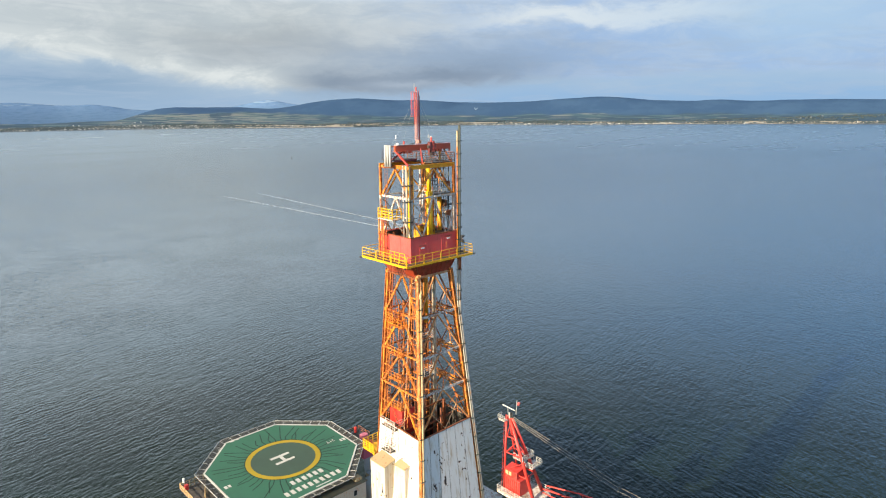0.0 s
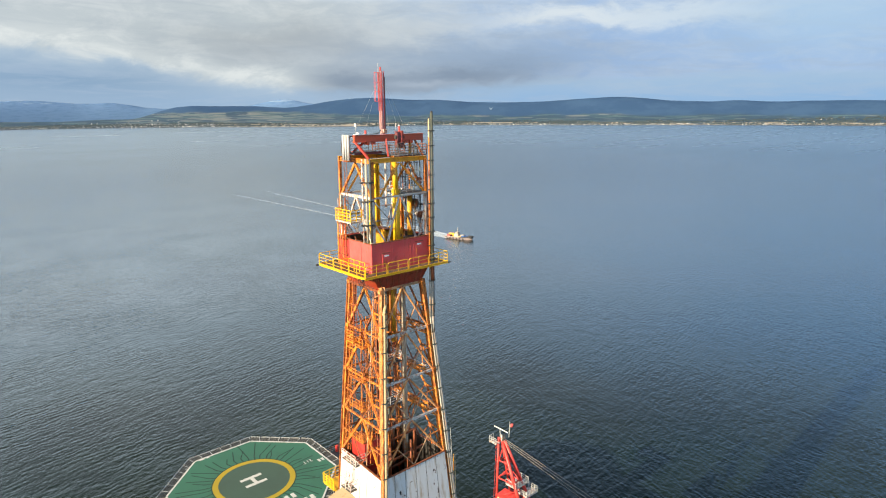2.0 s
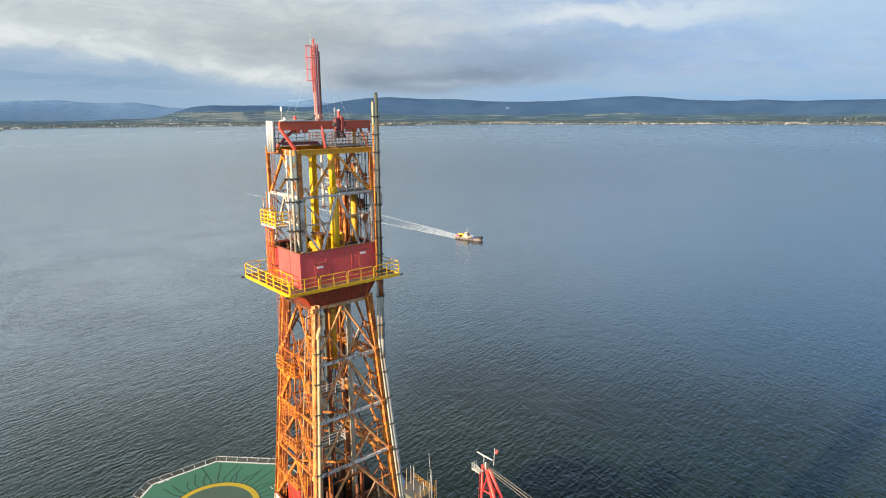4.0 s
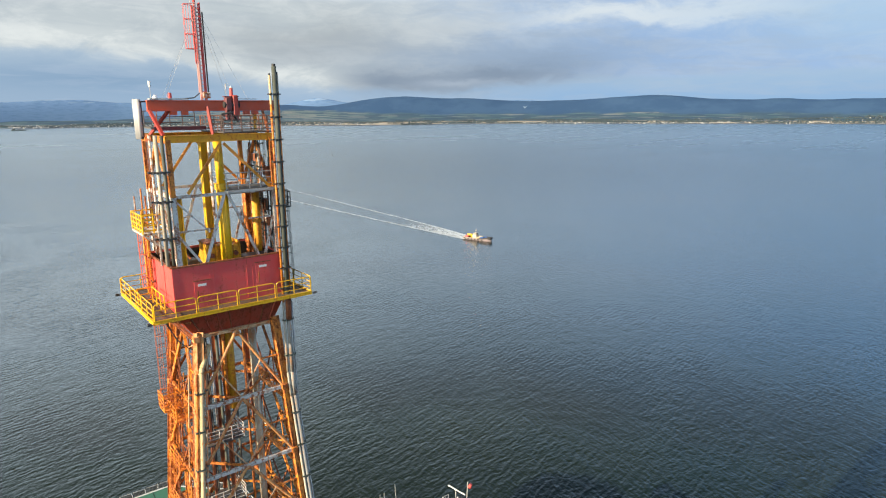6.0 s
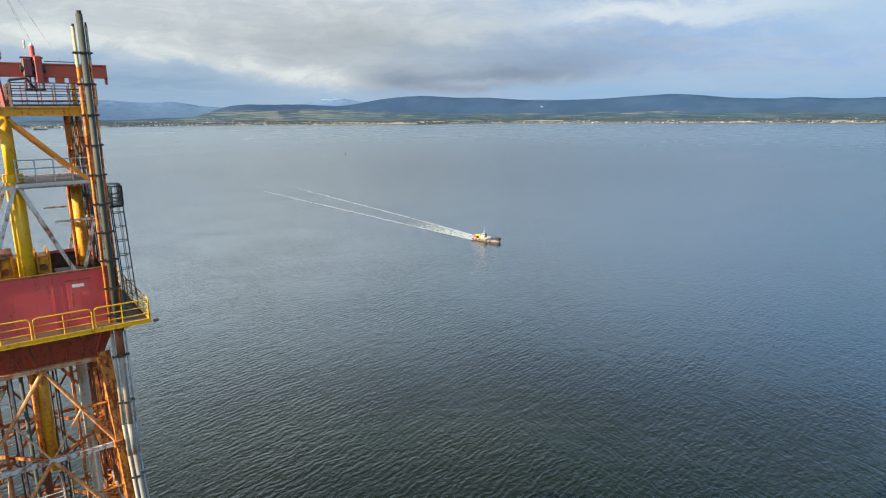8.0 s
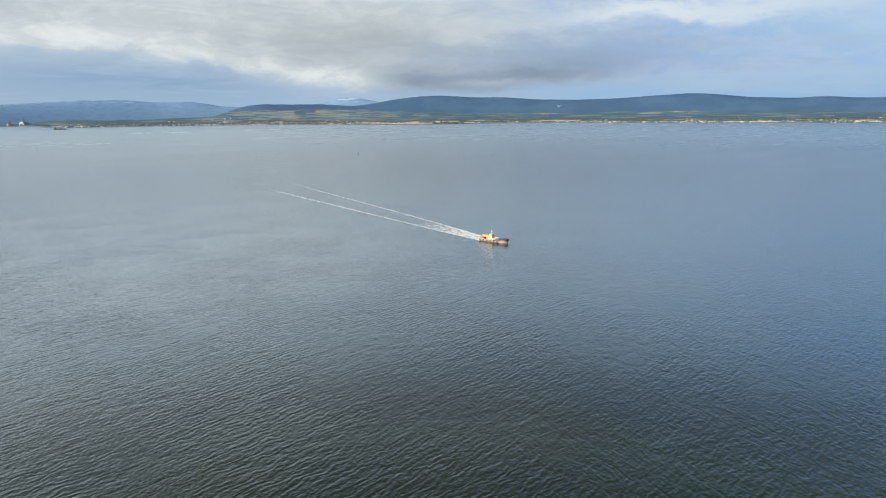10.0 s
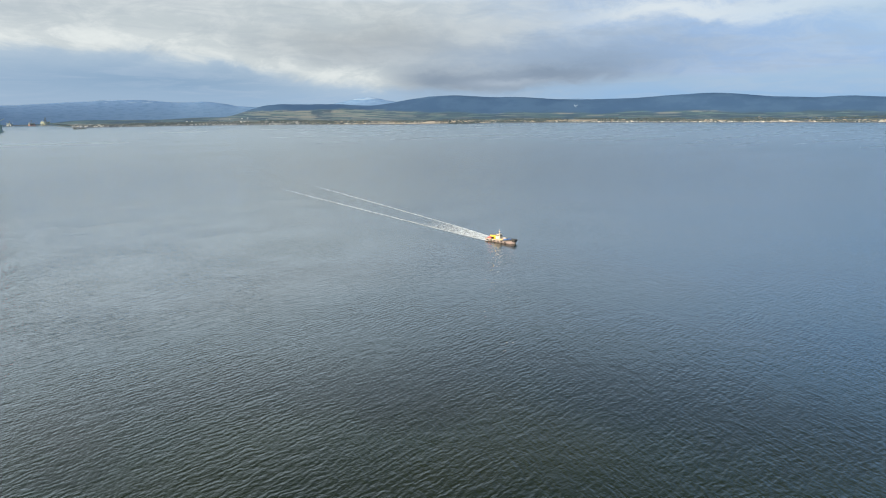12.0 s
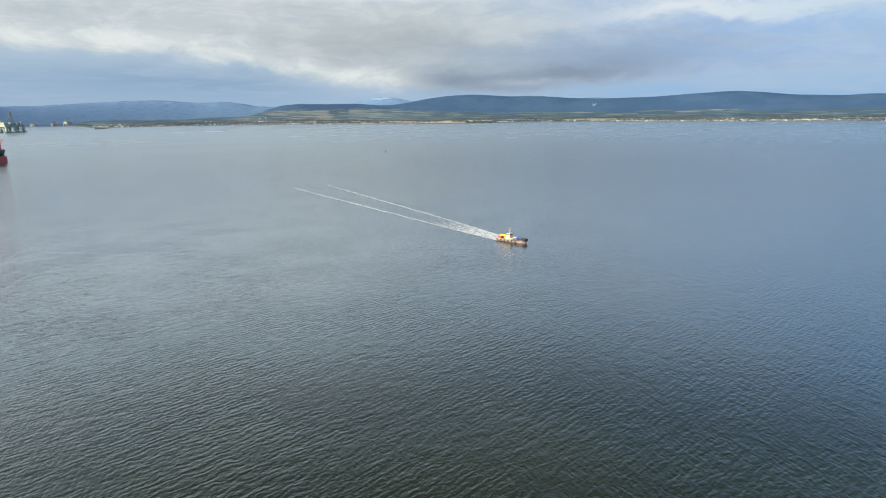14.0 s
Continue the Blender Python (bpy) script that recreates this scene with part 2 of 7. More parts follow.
M_HELI_GREEN = deck_paint("green non-slip deck paint", (0.031, 0.122, 0.078))
M_HELI_DARK = deck_paint("dark green deck paint", (0.044, 0.080, 0.058))
M_HELI_YELLOW = deck_paint("yellow deck marking", (0.36, 0.265, 0.010))
M_HELI_WHITE = deck_paint("white deck marking", (0.52, 0.52, 0.50))
M_HELI_LINE = deck_paint("dark stain line", (0.006, 0.030, 0.020))
M_NET = painted("safety net and frame", (0.045, 0.045, 0.042), 0.2, (0.16, 0.10, 0.06), 0.7)


def water_material():
    m, n = material("sea water")
    p = n.coords()
    # wind sea: crests in long broken lines, with finer ripples across them
    def aligned(turn):
        r = n.node("ShaderNodeVectorRotate")
        r.rotation_type = "Z_AXIS"
        n.put(r.inputs["Vector"], p)
        r.inputs["Angle"].default_value = radians(-turn)
        return r.outputs[0]

    def train(vec, length, distortion, roll):
        """A train of crests of one wavelength, bent and broken."""
        k = n.node("ShaderNodeTexWave")
        k.wave_type, k.bands_direction, k.wave_profile = "BANDS", "Y", "SIN"
        n.put(k.inputs["Vector"], vec)
        n.put(k.inputs["Scale"], 0.31416 / length)
        n.put(k.inputs["Distortion"], distortion)
        n.put(k.inputs["Detail"], 3.0)
        n.put(k.inputs["Detail Scale"], roll)
        n.put(k.inputs["Detail Roughness"], 0.55)
        return k.outputs["Fac"]

    t, u = aligned(WAVE_TURN), aligned(CROSS_TURN)

    def ridged(value):
        """Sharp crests over round troughs."""
        return n.math("SUBTRACT", 1.0, n.math("ABSOLUTE", n.math("SUBTRACT", n.math("MULTIPLY", value, 2.4), 1.2)))

    swell = n.noise(n.scaled(t, 0.11, 0.29, 0.1), 1.0, 3, 0.42, 0.7)
    cross = n.noise(n.scaled(u, 0.135, 0.34, 0.1), 1.0, 3, 0.42, 0.7)
    chop = ridged(n.noise(n.scaled(t, 0.20, 0.52, 0.3), 1.0, 2, 0.4, 0.6))
    chop2 = ridged(n.noise(n.scaled(u, 0.30, 0.76, 0.3), 1.0, 2, 0.4, 0.6))
    ripple = n.noise(n.scaled(u, 0.9, 2.3, 1.0), 1.0, 3, 0.6)
    group = n.noise(n.scaled(p, 0.02, 0.02, 0.0), 1.0, 3, 0.5)
    crest = n.math("MULTIPLY", train(t, 2.3, 9.0, 1.5), n.step(group, 0.30, 0.62))
    crest2 = n.math("MULTIPLY", train(u, 1.8, 9.0, 1.5), n.math("SUBTRACT", 1.0, n.math("MULTIPLY", n.step(group, 0.38, 0.66), 0.7)))
    h = n.math("ADD", n.math("ADD", n.math("MULTIPLY", swell, 0.34), n.math("MULTIPLY", cross, 0.26)), n.math("ADD", n.math("MULTIPLY", chop, 0.17), n.math("MULTIPLY", chop2, 0.11)))
    h = n.math("ADD", n.math("ADD", h, n.math("MULTIPLY", ripple, 0.03)), n.math("ADD", n.math("MULTIPLY", crest, 0.11), n.math("MULTIPLY", crest2, 0.06)))
    flat = n.scaled(p, 1.0, 1.0, 0.0)
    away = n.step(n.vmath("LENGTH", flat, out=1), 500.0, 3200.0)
    blur = n.step(n.vmath("LENGTH", flat, out=1), 380.0, 1700.0)   # far off, the small waves are too fine to tell apart
    calm = n.math("SUBTRACT", 1.0, n.math("MULTIPLY", away, 0.97))
    slick = n.step(n.noise(n.scaled(p, 0.0016, 0.012, 0.01), 1.0, 4, 0.55), 0.40, 0.62)
    calm = n.math("MULTIPLY", calm, n.math("SUBTRACT", 1.0, n.math("MULTIPLY", n.math("MULTIPLY", slick, n.step(away, 0.05, 0.5)), 0.5)))
    rough = n.math("ADD", n.math("ADD", 0.045, n.math("MULTIPLY", blur, 0.20)), n.math("MULTIPLY", n.math("MULTIPLY", slick, blur), 0.03))
    # ruffled wind lanes off the far town
    sp = n.node("ShaderNodeSeparateXYZ")
    n.put(sp.inputs[0], p)
    west = n.step(n.math("SUBTRACT", sp.outputs[1], n.math("MULTIPLY", sp.outputs[0], 2.3)), -200.0, 900.0)
    lane = n.step(n.noise(n.scaled(aligned(-8.0), 0.0009, 0.0042, 0.01), 1.0, 2, 0.5), 0.40, 0.66)
    lane = n.math("MULTIPLY", n.math("MULTIPLY", lane, west), n.step(away, 0.10, 0.35))
    rough = n.math("SUBTRACT", rough, n.math("MULTIPLY", lane, 0.05))
    body = n.mix(n.step(n.noise(n.scaled(p, 0.008, 0.008, 0.01), 1.0, 3, 0.5), 0.35, 0.65), (0.0048, 0.0112, 0.0090), (0.0108, 0.0150, 0.0074))
    body = n.mix(n.step(away, 0.05, 0.8), body, (0.045, 0.075, 0.098))   # far water paled to blue-grey: distance haze put into its body colour
    normal = n.bump(n.math("MULTIPLY", h, calm), WAVE_STRENGTH, WAVE_HEIGHT)
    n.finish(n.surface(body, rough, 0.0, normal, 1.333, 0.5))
    return m


WAVE_TURN, CROSS_TURN, WAVE_STRENGTH, WAVE_HEIGHT = 13.0, 77.0, 1.0, 0.47
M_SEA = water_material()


def foam_material():
    m, n = material("wake foam")
    p = n.coords()
    uv = n.coords("UV")
    s = n.node("ShaderNodeSeparateXYZ")
    n.put(s.inputs[0], uv)
    along, across = s.outputs[0], s.outputs[1]
    spots = n.math("ADD", n.math("MULTIPLY", n.noise(n.scaled(p, 1.0, 0.35, 1), 0.5, 6, 0.7), 0.6), n.math("MULTIPLY", n.noise(p, 1.8, 4, 0.7), 0.4))
    # thick at the stern, two thin lines further back
    off = n.math("ABSOLUTE", n.math("SUBTRACT", n.math("MULTIPLY", across, 2.0), 1.0))
    wob = n.math("MULTIPLY", n.math("SUBTRACT", n.noise(n.scaled(p, 0.05, 0.05, 1), 1.0, 3, 0.6), 0.5), 0.12)
    line = n.math("ABSOLUTE", n.math("ADD", n.math("SUBTRACT", off, 0.78), wob))
    edge = n.math("SUBTRACT", 1.0, n.step(line, 0.01, 0.15))
    fade = n.math("SUBTRACT", 1.0, n.math("MULTIPLY", n.step(along, 0.0, 0.80), 0.95))
    core = n.math("SUBTRACT", 1.0, n.step(along, 0.0, 0.16))
    side = n.math("SUBTRACT", 1.0, n.step(n.math("ADD", off, wob), 0.80, 0.98))
    amount = n.math("MULTIPLY", n.math("MAXIMUM", n.math("MULTIPLY", edge, n.math("MULTIPLY", fade, 0.74)), n.math("MULTIPLY", core, 0.66)), side)
    cover = n.step(n.math("ADD", spots, n.math("MULTIPLY", amount, 0.55)), 0.62, 0.98)
    cover = n.math("MULTIPLY", cover, n.step(amount, 0.02, 0.2))
    clear = n.node("ShaderNodeBsdfTransparent").outputs[0]
    foam = n.surface((0.56, 0.63, 0.70), 0.8)
    mixed = n.node("ShaderNodeMixShader")
    n.put(mixed.inputs[0], cover)
    n.put(mixed.inputs[1], clear)
    n.put(mixed.inputs[2], foam)
    n.finish(mixed.outputs[0])
    return m


M_FOAM = foam_material()


def land_material(name, snow=False):
    m, n = material(name)
    p = n.coords()
    s = n.node("ShaderNodeSeparateXYZ")
    n.put(s.inputs[0], p)
    z = s.outputs[2]
    cell = n.node("ShaderNodeTexVoronoi")
    turn = n.math("ARCTAN2", s.outputs[0], s.outputs[1])
    reach = n.vmath("LENGTH", n.scaled(p, 1.0, 1.0, 0.0), out=1)
    strip = n.node("ShaderNodeCombineXYZ")
    n.put(strip.inputs[0], n.math("MULTIPLY", turn, 4100.0 / 105.0))
    n.put(strip.inputs[1], n.math("MULTIPLY", n.math("ADD", z, n.math("MULTIPLY", reach, 0.024)), 1.0 / 3.4))   # fields lie along the slope
    n.put(cell.inputs["Vector"], n.vmath("ADD", strip.outputs[0], n.scaled(n.noise(p, 0.004, 2, 0.5, 0, 1), 0.3, 0.3, 0.0)))
    n.put(cell.inputs["Scale"], 1.0)
    pick = n.node("ShaderNodeSeparateColor")
    n.put(pick.inputs[0], cell.outputs["Color"])
    # field, wood and moor colours are blued, distance haze put into them
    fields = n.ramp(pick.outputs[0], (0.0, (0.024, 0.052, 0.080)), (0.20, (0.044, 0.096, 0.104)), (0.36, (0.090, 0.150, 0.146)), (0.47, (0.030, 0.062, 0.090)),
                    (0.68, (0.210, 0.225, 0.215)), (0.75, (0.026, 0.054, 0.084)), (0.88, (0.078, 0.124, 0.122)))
    for e in m.node_tree.nodes:
        if e.type == "VALTORGB":
            e.color_ramp.interpolation = "CONSTANT"
    grain = n.noise(p, 0.03, 5, 0.65)
    farm = n.math("SUBTRACT", 1.0, n.step(n.vmath("LENGTH", n.scaled(n.vmath("SUBTRACT", p, (1750.0, 4080.0, 0.0)), 1.0, 1.0, 0.0), out=1), 250.0, 1050.0))
    crop = n.math("MULTIPLY", farm, n.step(pick.outputs[1], 0.52, 0.56))
    fields = n.mix(n.math("MULTIPLY", crop, 0.75), fields, n.mix(pick.outputs[2], (0.340, 0.315, 0.260), (0.130, 0.205, 0.180)))
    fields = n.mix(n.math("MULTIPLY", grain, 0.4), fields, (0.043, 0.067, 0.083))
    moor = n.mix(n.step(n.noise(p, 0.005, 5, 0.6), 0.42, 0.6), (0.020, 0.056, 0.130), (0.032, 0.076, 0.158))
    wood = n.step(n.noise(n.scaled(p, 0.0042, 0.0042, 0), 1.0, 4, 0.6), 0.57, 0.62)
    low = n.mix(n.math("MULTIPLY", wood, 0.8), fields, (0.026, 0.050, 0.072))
    limit = n.math("ADD", z, n.math("MULTIPLY", n.math("SUBTRACT", n.noise(p, 0.0035, 4, 0.6), 0.5), 64.0))
    limit = n.math("SUBTRACT", limit, n.math("MULTIPLY", farm, 28.0))
    limit = n.math("ADD", limit, n.math("MULTIPLY", n.math("SUBTRACT", 1.0, n.step(s.outputs[0], 500.0, 900.0)), 22.0))
    col = n.mix(n.step(limit, 44.0, 60.0), low, moor)
    # a flat belt of stubble fields behind the beach, in long pieces
    belt = n.math("MULTIPLY", n.step(z, 2.8, 3.4), n.math("SUBTRACT", 1.0, n.step(z, 10.0, 11.5)))
    belt = n.math("MULTIPLY", belt, n.step(n.noise(n.scaled(p, 0.0030, 0.0030, 0.0), 1.0, 1, 0.3), 0.37, 0.39))
    belt = n.math("MULTIPLY", belt, n.step(turn, 0.36, 0.40))
    col = n.mix(belt, col, n.mix(grain, (0.43, 0.36, 0.26), (0.52, 0.45, 0.34)))
    sand = n.math("SUBTRACT", 1.0, n.step(z, 1.5, 3.0))
    col = n.mix(n.math("MULTIPLY", sand, 0.7), col, (0.112, 0.103, 0.095))
    col = n.mix(0.30, col, (0.056, 0.100, 0.190))   # distance haze mixed into the ground colour as blue
    if snow:
        ridge = n.node("ShaderNodeCombineXYZ")
        n.put(ridge.inputs[0], n.math("MULTIPLY", turn, 42.0))
        n.put(ridge.inputs[1], n.math("MULTIPLY", z, 0.07))
        white = n.step(n.math("ADD", n.noise(ridge.outputs[0], 1.0, 5, 0.65), n.math("MULTIPLY", n.math("SUBTRACT", z, 150.0), 0.006)), 0.48, 0.62)
        # mountain body and snow paled to blue: distance haze in the base colour
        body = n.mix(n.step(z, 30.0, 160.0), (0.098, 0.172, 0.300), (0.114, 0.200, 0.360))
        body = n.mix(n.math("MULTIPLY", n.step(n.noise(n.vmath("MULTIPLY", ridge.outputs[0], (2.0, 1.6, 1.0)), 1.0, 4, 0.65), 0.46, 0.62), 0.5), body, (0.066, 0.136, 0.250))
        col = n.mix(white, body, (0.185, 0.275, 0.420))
    n.finish(n.surface(col, 0.95, 0.0, n.bump(grain, 0.4, 2.0), 1.45, 0.1))
    return m


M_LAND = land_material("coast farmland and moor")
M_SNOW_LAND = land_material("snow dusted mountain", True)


def island_material(name, stops, rough=0.8):
    m, n = material(name)
    rnd = n.node("ShaderNodeNewGeometry").outputs["Random Per Island"]
    n.finish(n.surface(n.ramp(rnd, *stops), rough))
    return m


M_TOWN = island_material("house walls", [(0.0, (0.34, 0.35, 0.36)), (0.35, (0.13, 0.15, 0.18)), (0.6, (0.56, 0.57, 0.57)), (0.8, (0.09, 0.10, 0.12)), (1.0, (0.20, 0.21, 0.23))])
M_TREES = island_material("dark woodland", [(0.0, (0.022, 0.042, 0.056)), (0.5, (0.032, 0.052, 0.064)), (1.0, (0.044, 0.062, 0.072))])

# ---------------------------------------------------------------- mesh helpers


def mesh_of(bm, name, mat, smooth=False):
    me = bpy.data.meshes.new(name)
    bm.to_mesh(me)
    bm.free()
    me.materials.append(mat)
    if smooth:
        for f in me.polygons:
            f.use_smooth = True
    return me


def thing(name, label, category, at=(0, 0, 0), group=""):
    ob = tagged(new(name), label, category, group)
    ob.location = at
    ob.empty_display_size = 0.5
    return ob


def part(name, bm, mat, parent, label="", smooth=False):
    """One mesh in world coordinates under a thing or a part, its origin at its middle."""
    lo = [min(v.co[i] for v in bm.verts) for i in range(3)]
    hi = [max(v.co[i] for v in bm.verts) for i in range(3)]
    mid = Vector([(a + b) / 2 for a, b in zip(lo, hi)])
    bmesh.ops.translate(bm, verts=bm.verts, vec=-mid)
    ob = new(name, mesh_of(bm, name, mat, smooth))
    ob.parent = parent
    here, top = mid.copy(), parent
    while top:
        here -= top.location
        top = top.parent
    ob.location = here
    return tagged(ob, label)


def solo(name, bm, mat, label, category, kind="", smooth=False, group=""):
    return tagged(part(name, bm, mat, None, "", smooth), label, category, group, kind)


def box(bm, lo, hi, bevel=0.0):
    g = bmesh.ops.create_cube(bm, size=1.0)["verts"]
    c = [(a + b) / 2 for a, b in zip(lo, hi)]
    d = [b - a for a, b in zip(lo, hi)]
    for v in g:
        v.co = Vector((c[i] + v.co[i] * d[i] for i in range(3)))
    if bevel:
        edges = list({e for v in g for e in v.link_edges})
        bmesh.ops.bevel(bm, geom=edges, offset=bevel, segments=1, affect="EDGES")
    return bm


def boxed(lo, hi, bevel=0.0):
    return box(bmesh.new(), lo, hi, bevel)


def bar(bm, a, b, w, h=None):
    """A beam of rectangular section from a to b."""
    a, b = Vector(a), Vector(b)
    h = h or w
    d = b - a
    m = Matrix.Translation((a + b) / 2) @ d.to_track_quat("Z", "Y").to_matrix().to_4x4() @ Matrix.Diagonal((w, h, d.length, 1))
    bmesh.ops.create_cube(bm, size=1.0, matrix=m)
    return bm


def tube(bm, a, b, r, r2=None, seg=8):
    a, b = Vector(a), Vector(b)
    d = b - a
    m = Matrix.Translation((a + b) / 2) @ d.to_track_quat("Z", "Y").to_matrix().to_4x4()
    bmesh.ops.create_cone(bm, cap_ends=True, segments=seg, radius1=r, radius2=r if r2 is None else r2, depth=d.length, matrix=m)
    return bm


def girder(bm, a, b, w, h):
    """An I-section beam: two flanges and a web."""
    a, b = Vector(a), Vector(b)
    d = b - a
    q = Matrix.Translation((a + b) / 2) @ d.to_track_quat("Z", "X").to_matrix().to_4x4()
    up = (q.to_3x3() @ Vector((0, 1, 0)))
    flip = 1 if abs(up.z) > 0.5 else 0
    for off, sx, sy in ((h / 2 - 0.03, w, 0.06), (-h / 2 + 0.03, w, 0.06), (0, 0.05, h - 0.12)):
        m = q @ (Matrix.Translation((0, off, 0)) if flip else Matrix.Translation((off, 0, 0)))
        m = m @ Matrix.Diagonal((sx, sy, d.length, 1) if flip else (sy, sx, d.length, 1))
        bmesh.ops.create_cube(bm, size=1.0, matrix=m)
    return bm


def lerp(a, b, f):
    return tuple(x + (y - x) * f for x, y in zip(a, b))


def B():
    return bmesh.new()


def railing(parent, pts, mat, height=1.05, step=1.4, r=0.028, mid=2, closed=False, kick=0.0):
    """Posts, top rail and knee rails along a line of deck points; each rail and post is a piece of its own under the deck."""
    pts = [Vector(p) for p in pts]
    for a, b in zip(pts, pts[1:]):
        n = max(1, round((b - a).length / step))
        up = Vector((0, 0, height))
        for k in range(mid + 1):
            f = up * (1 - k / (mid + 0.6))
            part("rail", tube(B(), a + f, b + f, r, seg=6), mat, parent)
        for k in range(n + 1):
            c = a.lerp(b, k / n)
            if k == n and not (b is pts[-1]):
                continue
            part("rail_post", tube(B(), c, c + up, r * 1.15, seg=6), mat, parent)
        if kick:
            e = (b - a).normalized()
            part("kick_plate", bar(B(), a + Vector((0, 0, kick / 2)), b + Vector((0, 0, kick / 2)), 0.03, kick) if abs(e.x) > abs(e.y) else
                 bar(B(), a + Vector((0, 0, kick / 2)), b + Vector((0, 0, kick / 2)), kick, 0.03), mat, parent)


def panel_railing(parent, a, b, mat, height=1.12, panel=2.6, r=0.036):
    """Bent-tube guard panels set end to end, each with round top corners, a post and two knee rails."""
    a, b = Vector(a), Vector(b)
    n = max(1, round((b - a).length / panel))
    e = (b - a).normalized()
    for k in range(n):
        p, q = a.lerp(b, k / n) + e * 0.06, a.lerp(b, (k + 1) / n) - e * 0.06
        c = 0.16
        line = [p, p + Vector((0, 0, height - c)), p + e * c * 0.3 + Vector((0, 0, height - c * 0.3)), p + e * c + Vector((0, 0, height)),
                q - e * c + Vector((0, 0, height)), q - e * c * 0.3 + Vector((0, 0, height - c * 0.3)), q + Vector((0, 0, height - c)), q]
        bm = B()
        for u, v in zip(line, line[1:]):
            tube(bm, u, v, r, seg=6)
        hoop = part("guard_panel", bm, mat, parent)
        for f in (0.34, 0.66):
            part("knee_rail", tube(B(), p + Vector((0, 0, height * f)), q + Vector((0, 0, height * f)), r * 0.75, seg=6), mat, hoop)
        m = p.lerp(q, 0.5)
        part("rail_post", tube(B(), m, m + Vector((0, 0, height)), r * 0.8, seg=6), mat, hoop)


def ladder(parent, foot, head, side, mat, width=0.45, out=None, cage=0.0, name="ladder"):
    """A ladder with rungs and, if asked, safety hoops; side and out are unit vectors."""
    foot, head, side = Vector(foot), Vector(head), Vector(side)
    bm = B()
    for s in (-1, 1):
        tube(bm, foot + side * s * width / 2, head + side * s * width / 2, 0.03, seg=5)
    n = max(2, int((head - foot).length / 0.32))
    for k in range(1, n):
        c = foot.lerp(head, k / n)
        tube(bm, c - side * width / 2, c + side * width / 2, 0.016, seg=4)
    ob = part(name, bm, mat, parent)
    if cage:
        out = Vector(out)
        bm = B()
        steps = max(3, int((head - foot).length / 0.75))
        ring = [(math.cos(a), math.sin(a)) for a in [radians(x) for x in (0, 36, 72, 108, 144, 180)]]
        hoops = []
        for k in range(1, steps + 1):
            c = foot.lerp(head, k / steps)
            hoop = [c + side * (x * cage / 2) + out * (y * cage) for x, y in ring]
            hoops.append(hoop)
            for a, b in zip(hoop, hoop[1:]):
                tube(bm, a, b, 0.02, seg=4)
        for i in range(len(ring)):
            tube(bm, hoops[0][i], hoops[-1][i], 0.016, seg=4)
        part("safety_cage", bm, mat, ob)
    return ob

# ---------------------------------------------------------------- sea and land


def sea():
    bm = B()
    rings = [0.0, 60, 150, 300, 600, 1200, 2400, 3600, 4960]
    seg = 96
    rows = []
    for r in rings:
        rows.append([bm.verts.new((r * math.cos(2 * math.pi * k / seg), r * math.sin(2 * math.pi * k / seg), 0)) for k in range(seg if r else 1)])
    for a, b in zip(rows, rows[1:]):
        for k in range(seg):
            j = (k + 1) % seg
            bm.faces.new((a[0], b[k], b[j]) if len(a) == 1 else (a[k], b[k], b[j], a[j]))
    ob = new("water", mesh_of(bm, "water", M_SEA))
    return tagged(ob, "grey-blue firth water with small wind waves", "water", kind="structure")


sea()

# bearing in degrees from +y towards +x, distance, widths (degrees, metres), height above the plain
HILLS = [(14.2, 4480, 3.4, 220, 20), (20.5, 4740, 1.6, 250, 9), (24.1, 4740, 2.2, 250, 8), (28.4, 4740, 2.4, 250, -16), (35.0, 4740, 4.8, 250, 59), (41.2, 4740, 1.9, 250, 14), (43.9, 4740, 5.7, 250, 30), (56.4, 4740, 6.8, 250, 66), (56.9, 4740, 0.8, 250, 4), (62.8, 4740, 1.6, 250, 4), (66.5, 4740, 1.9, 250, 17), (71.8, 4740, 5.4, 250, 11), (76.4, 4740, 14.0, 250, 34), (100.1, 4740, 19.3, 250, 27)]


def shore_distance(a):
    d = 3830 + 40 * math.sin(radians(a * 5.0)) - 60 * math.exp(-((a - 52) / 9) ** 2) + 120 * math.exp(-((a - 78) / 10) ** 2) - 330 * math.exp(-((a - 31) / 9) ** 2)
    d += 900 * (1 / (1 + math.exp((a - 3.4) * 2.2)))
    return d + 22 * noise.noise((a * 0.9, 3.1, 0.0)) + 8 * noise.noise((a * 4.0, 8.1, 0.0))


def land_height(a, r):
    s = r - shore_distance(a)
    z = -6 + 8.0 * min(1.0, max(0.0, (s + 30) / 40.0)) + max(0.0, s) * 0.022
    ridge = math.exp(-((r - 4760) / 330.0) ** 2) * (70 + 16 * min(1.0, max(0.0, (62 - a) / 22.0)))
    west = min(1.0, max(0.0, (a - 15.0) / 4.5))
    west = west * west * (3 - 2 * west)
    z += (ridge * west if s > 0 else 0)
    x, y = r * math.sin(radians(a)), r * math.cos(radians(a))
    for ha, hr, wa, wr, h in HILLS:
        z += h * math.exp(-((a - ha) / wa) ** 2 - ((r - hr) / wr) ** 2) * (1 if s > 0 else 0)
    f = min(1.0, max(0.0, s / 250.0))
    z += f * (3.5 * noise.fractal((x * 0.003, y * 0.003, 0.2), 1.0, 2.0, 4) + 1.2 * noise.noise((x * 0.012, y * 0.012, 5.0)))
    return z


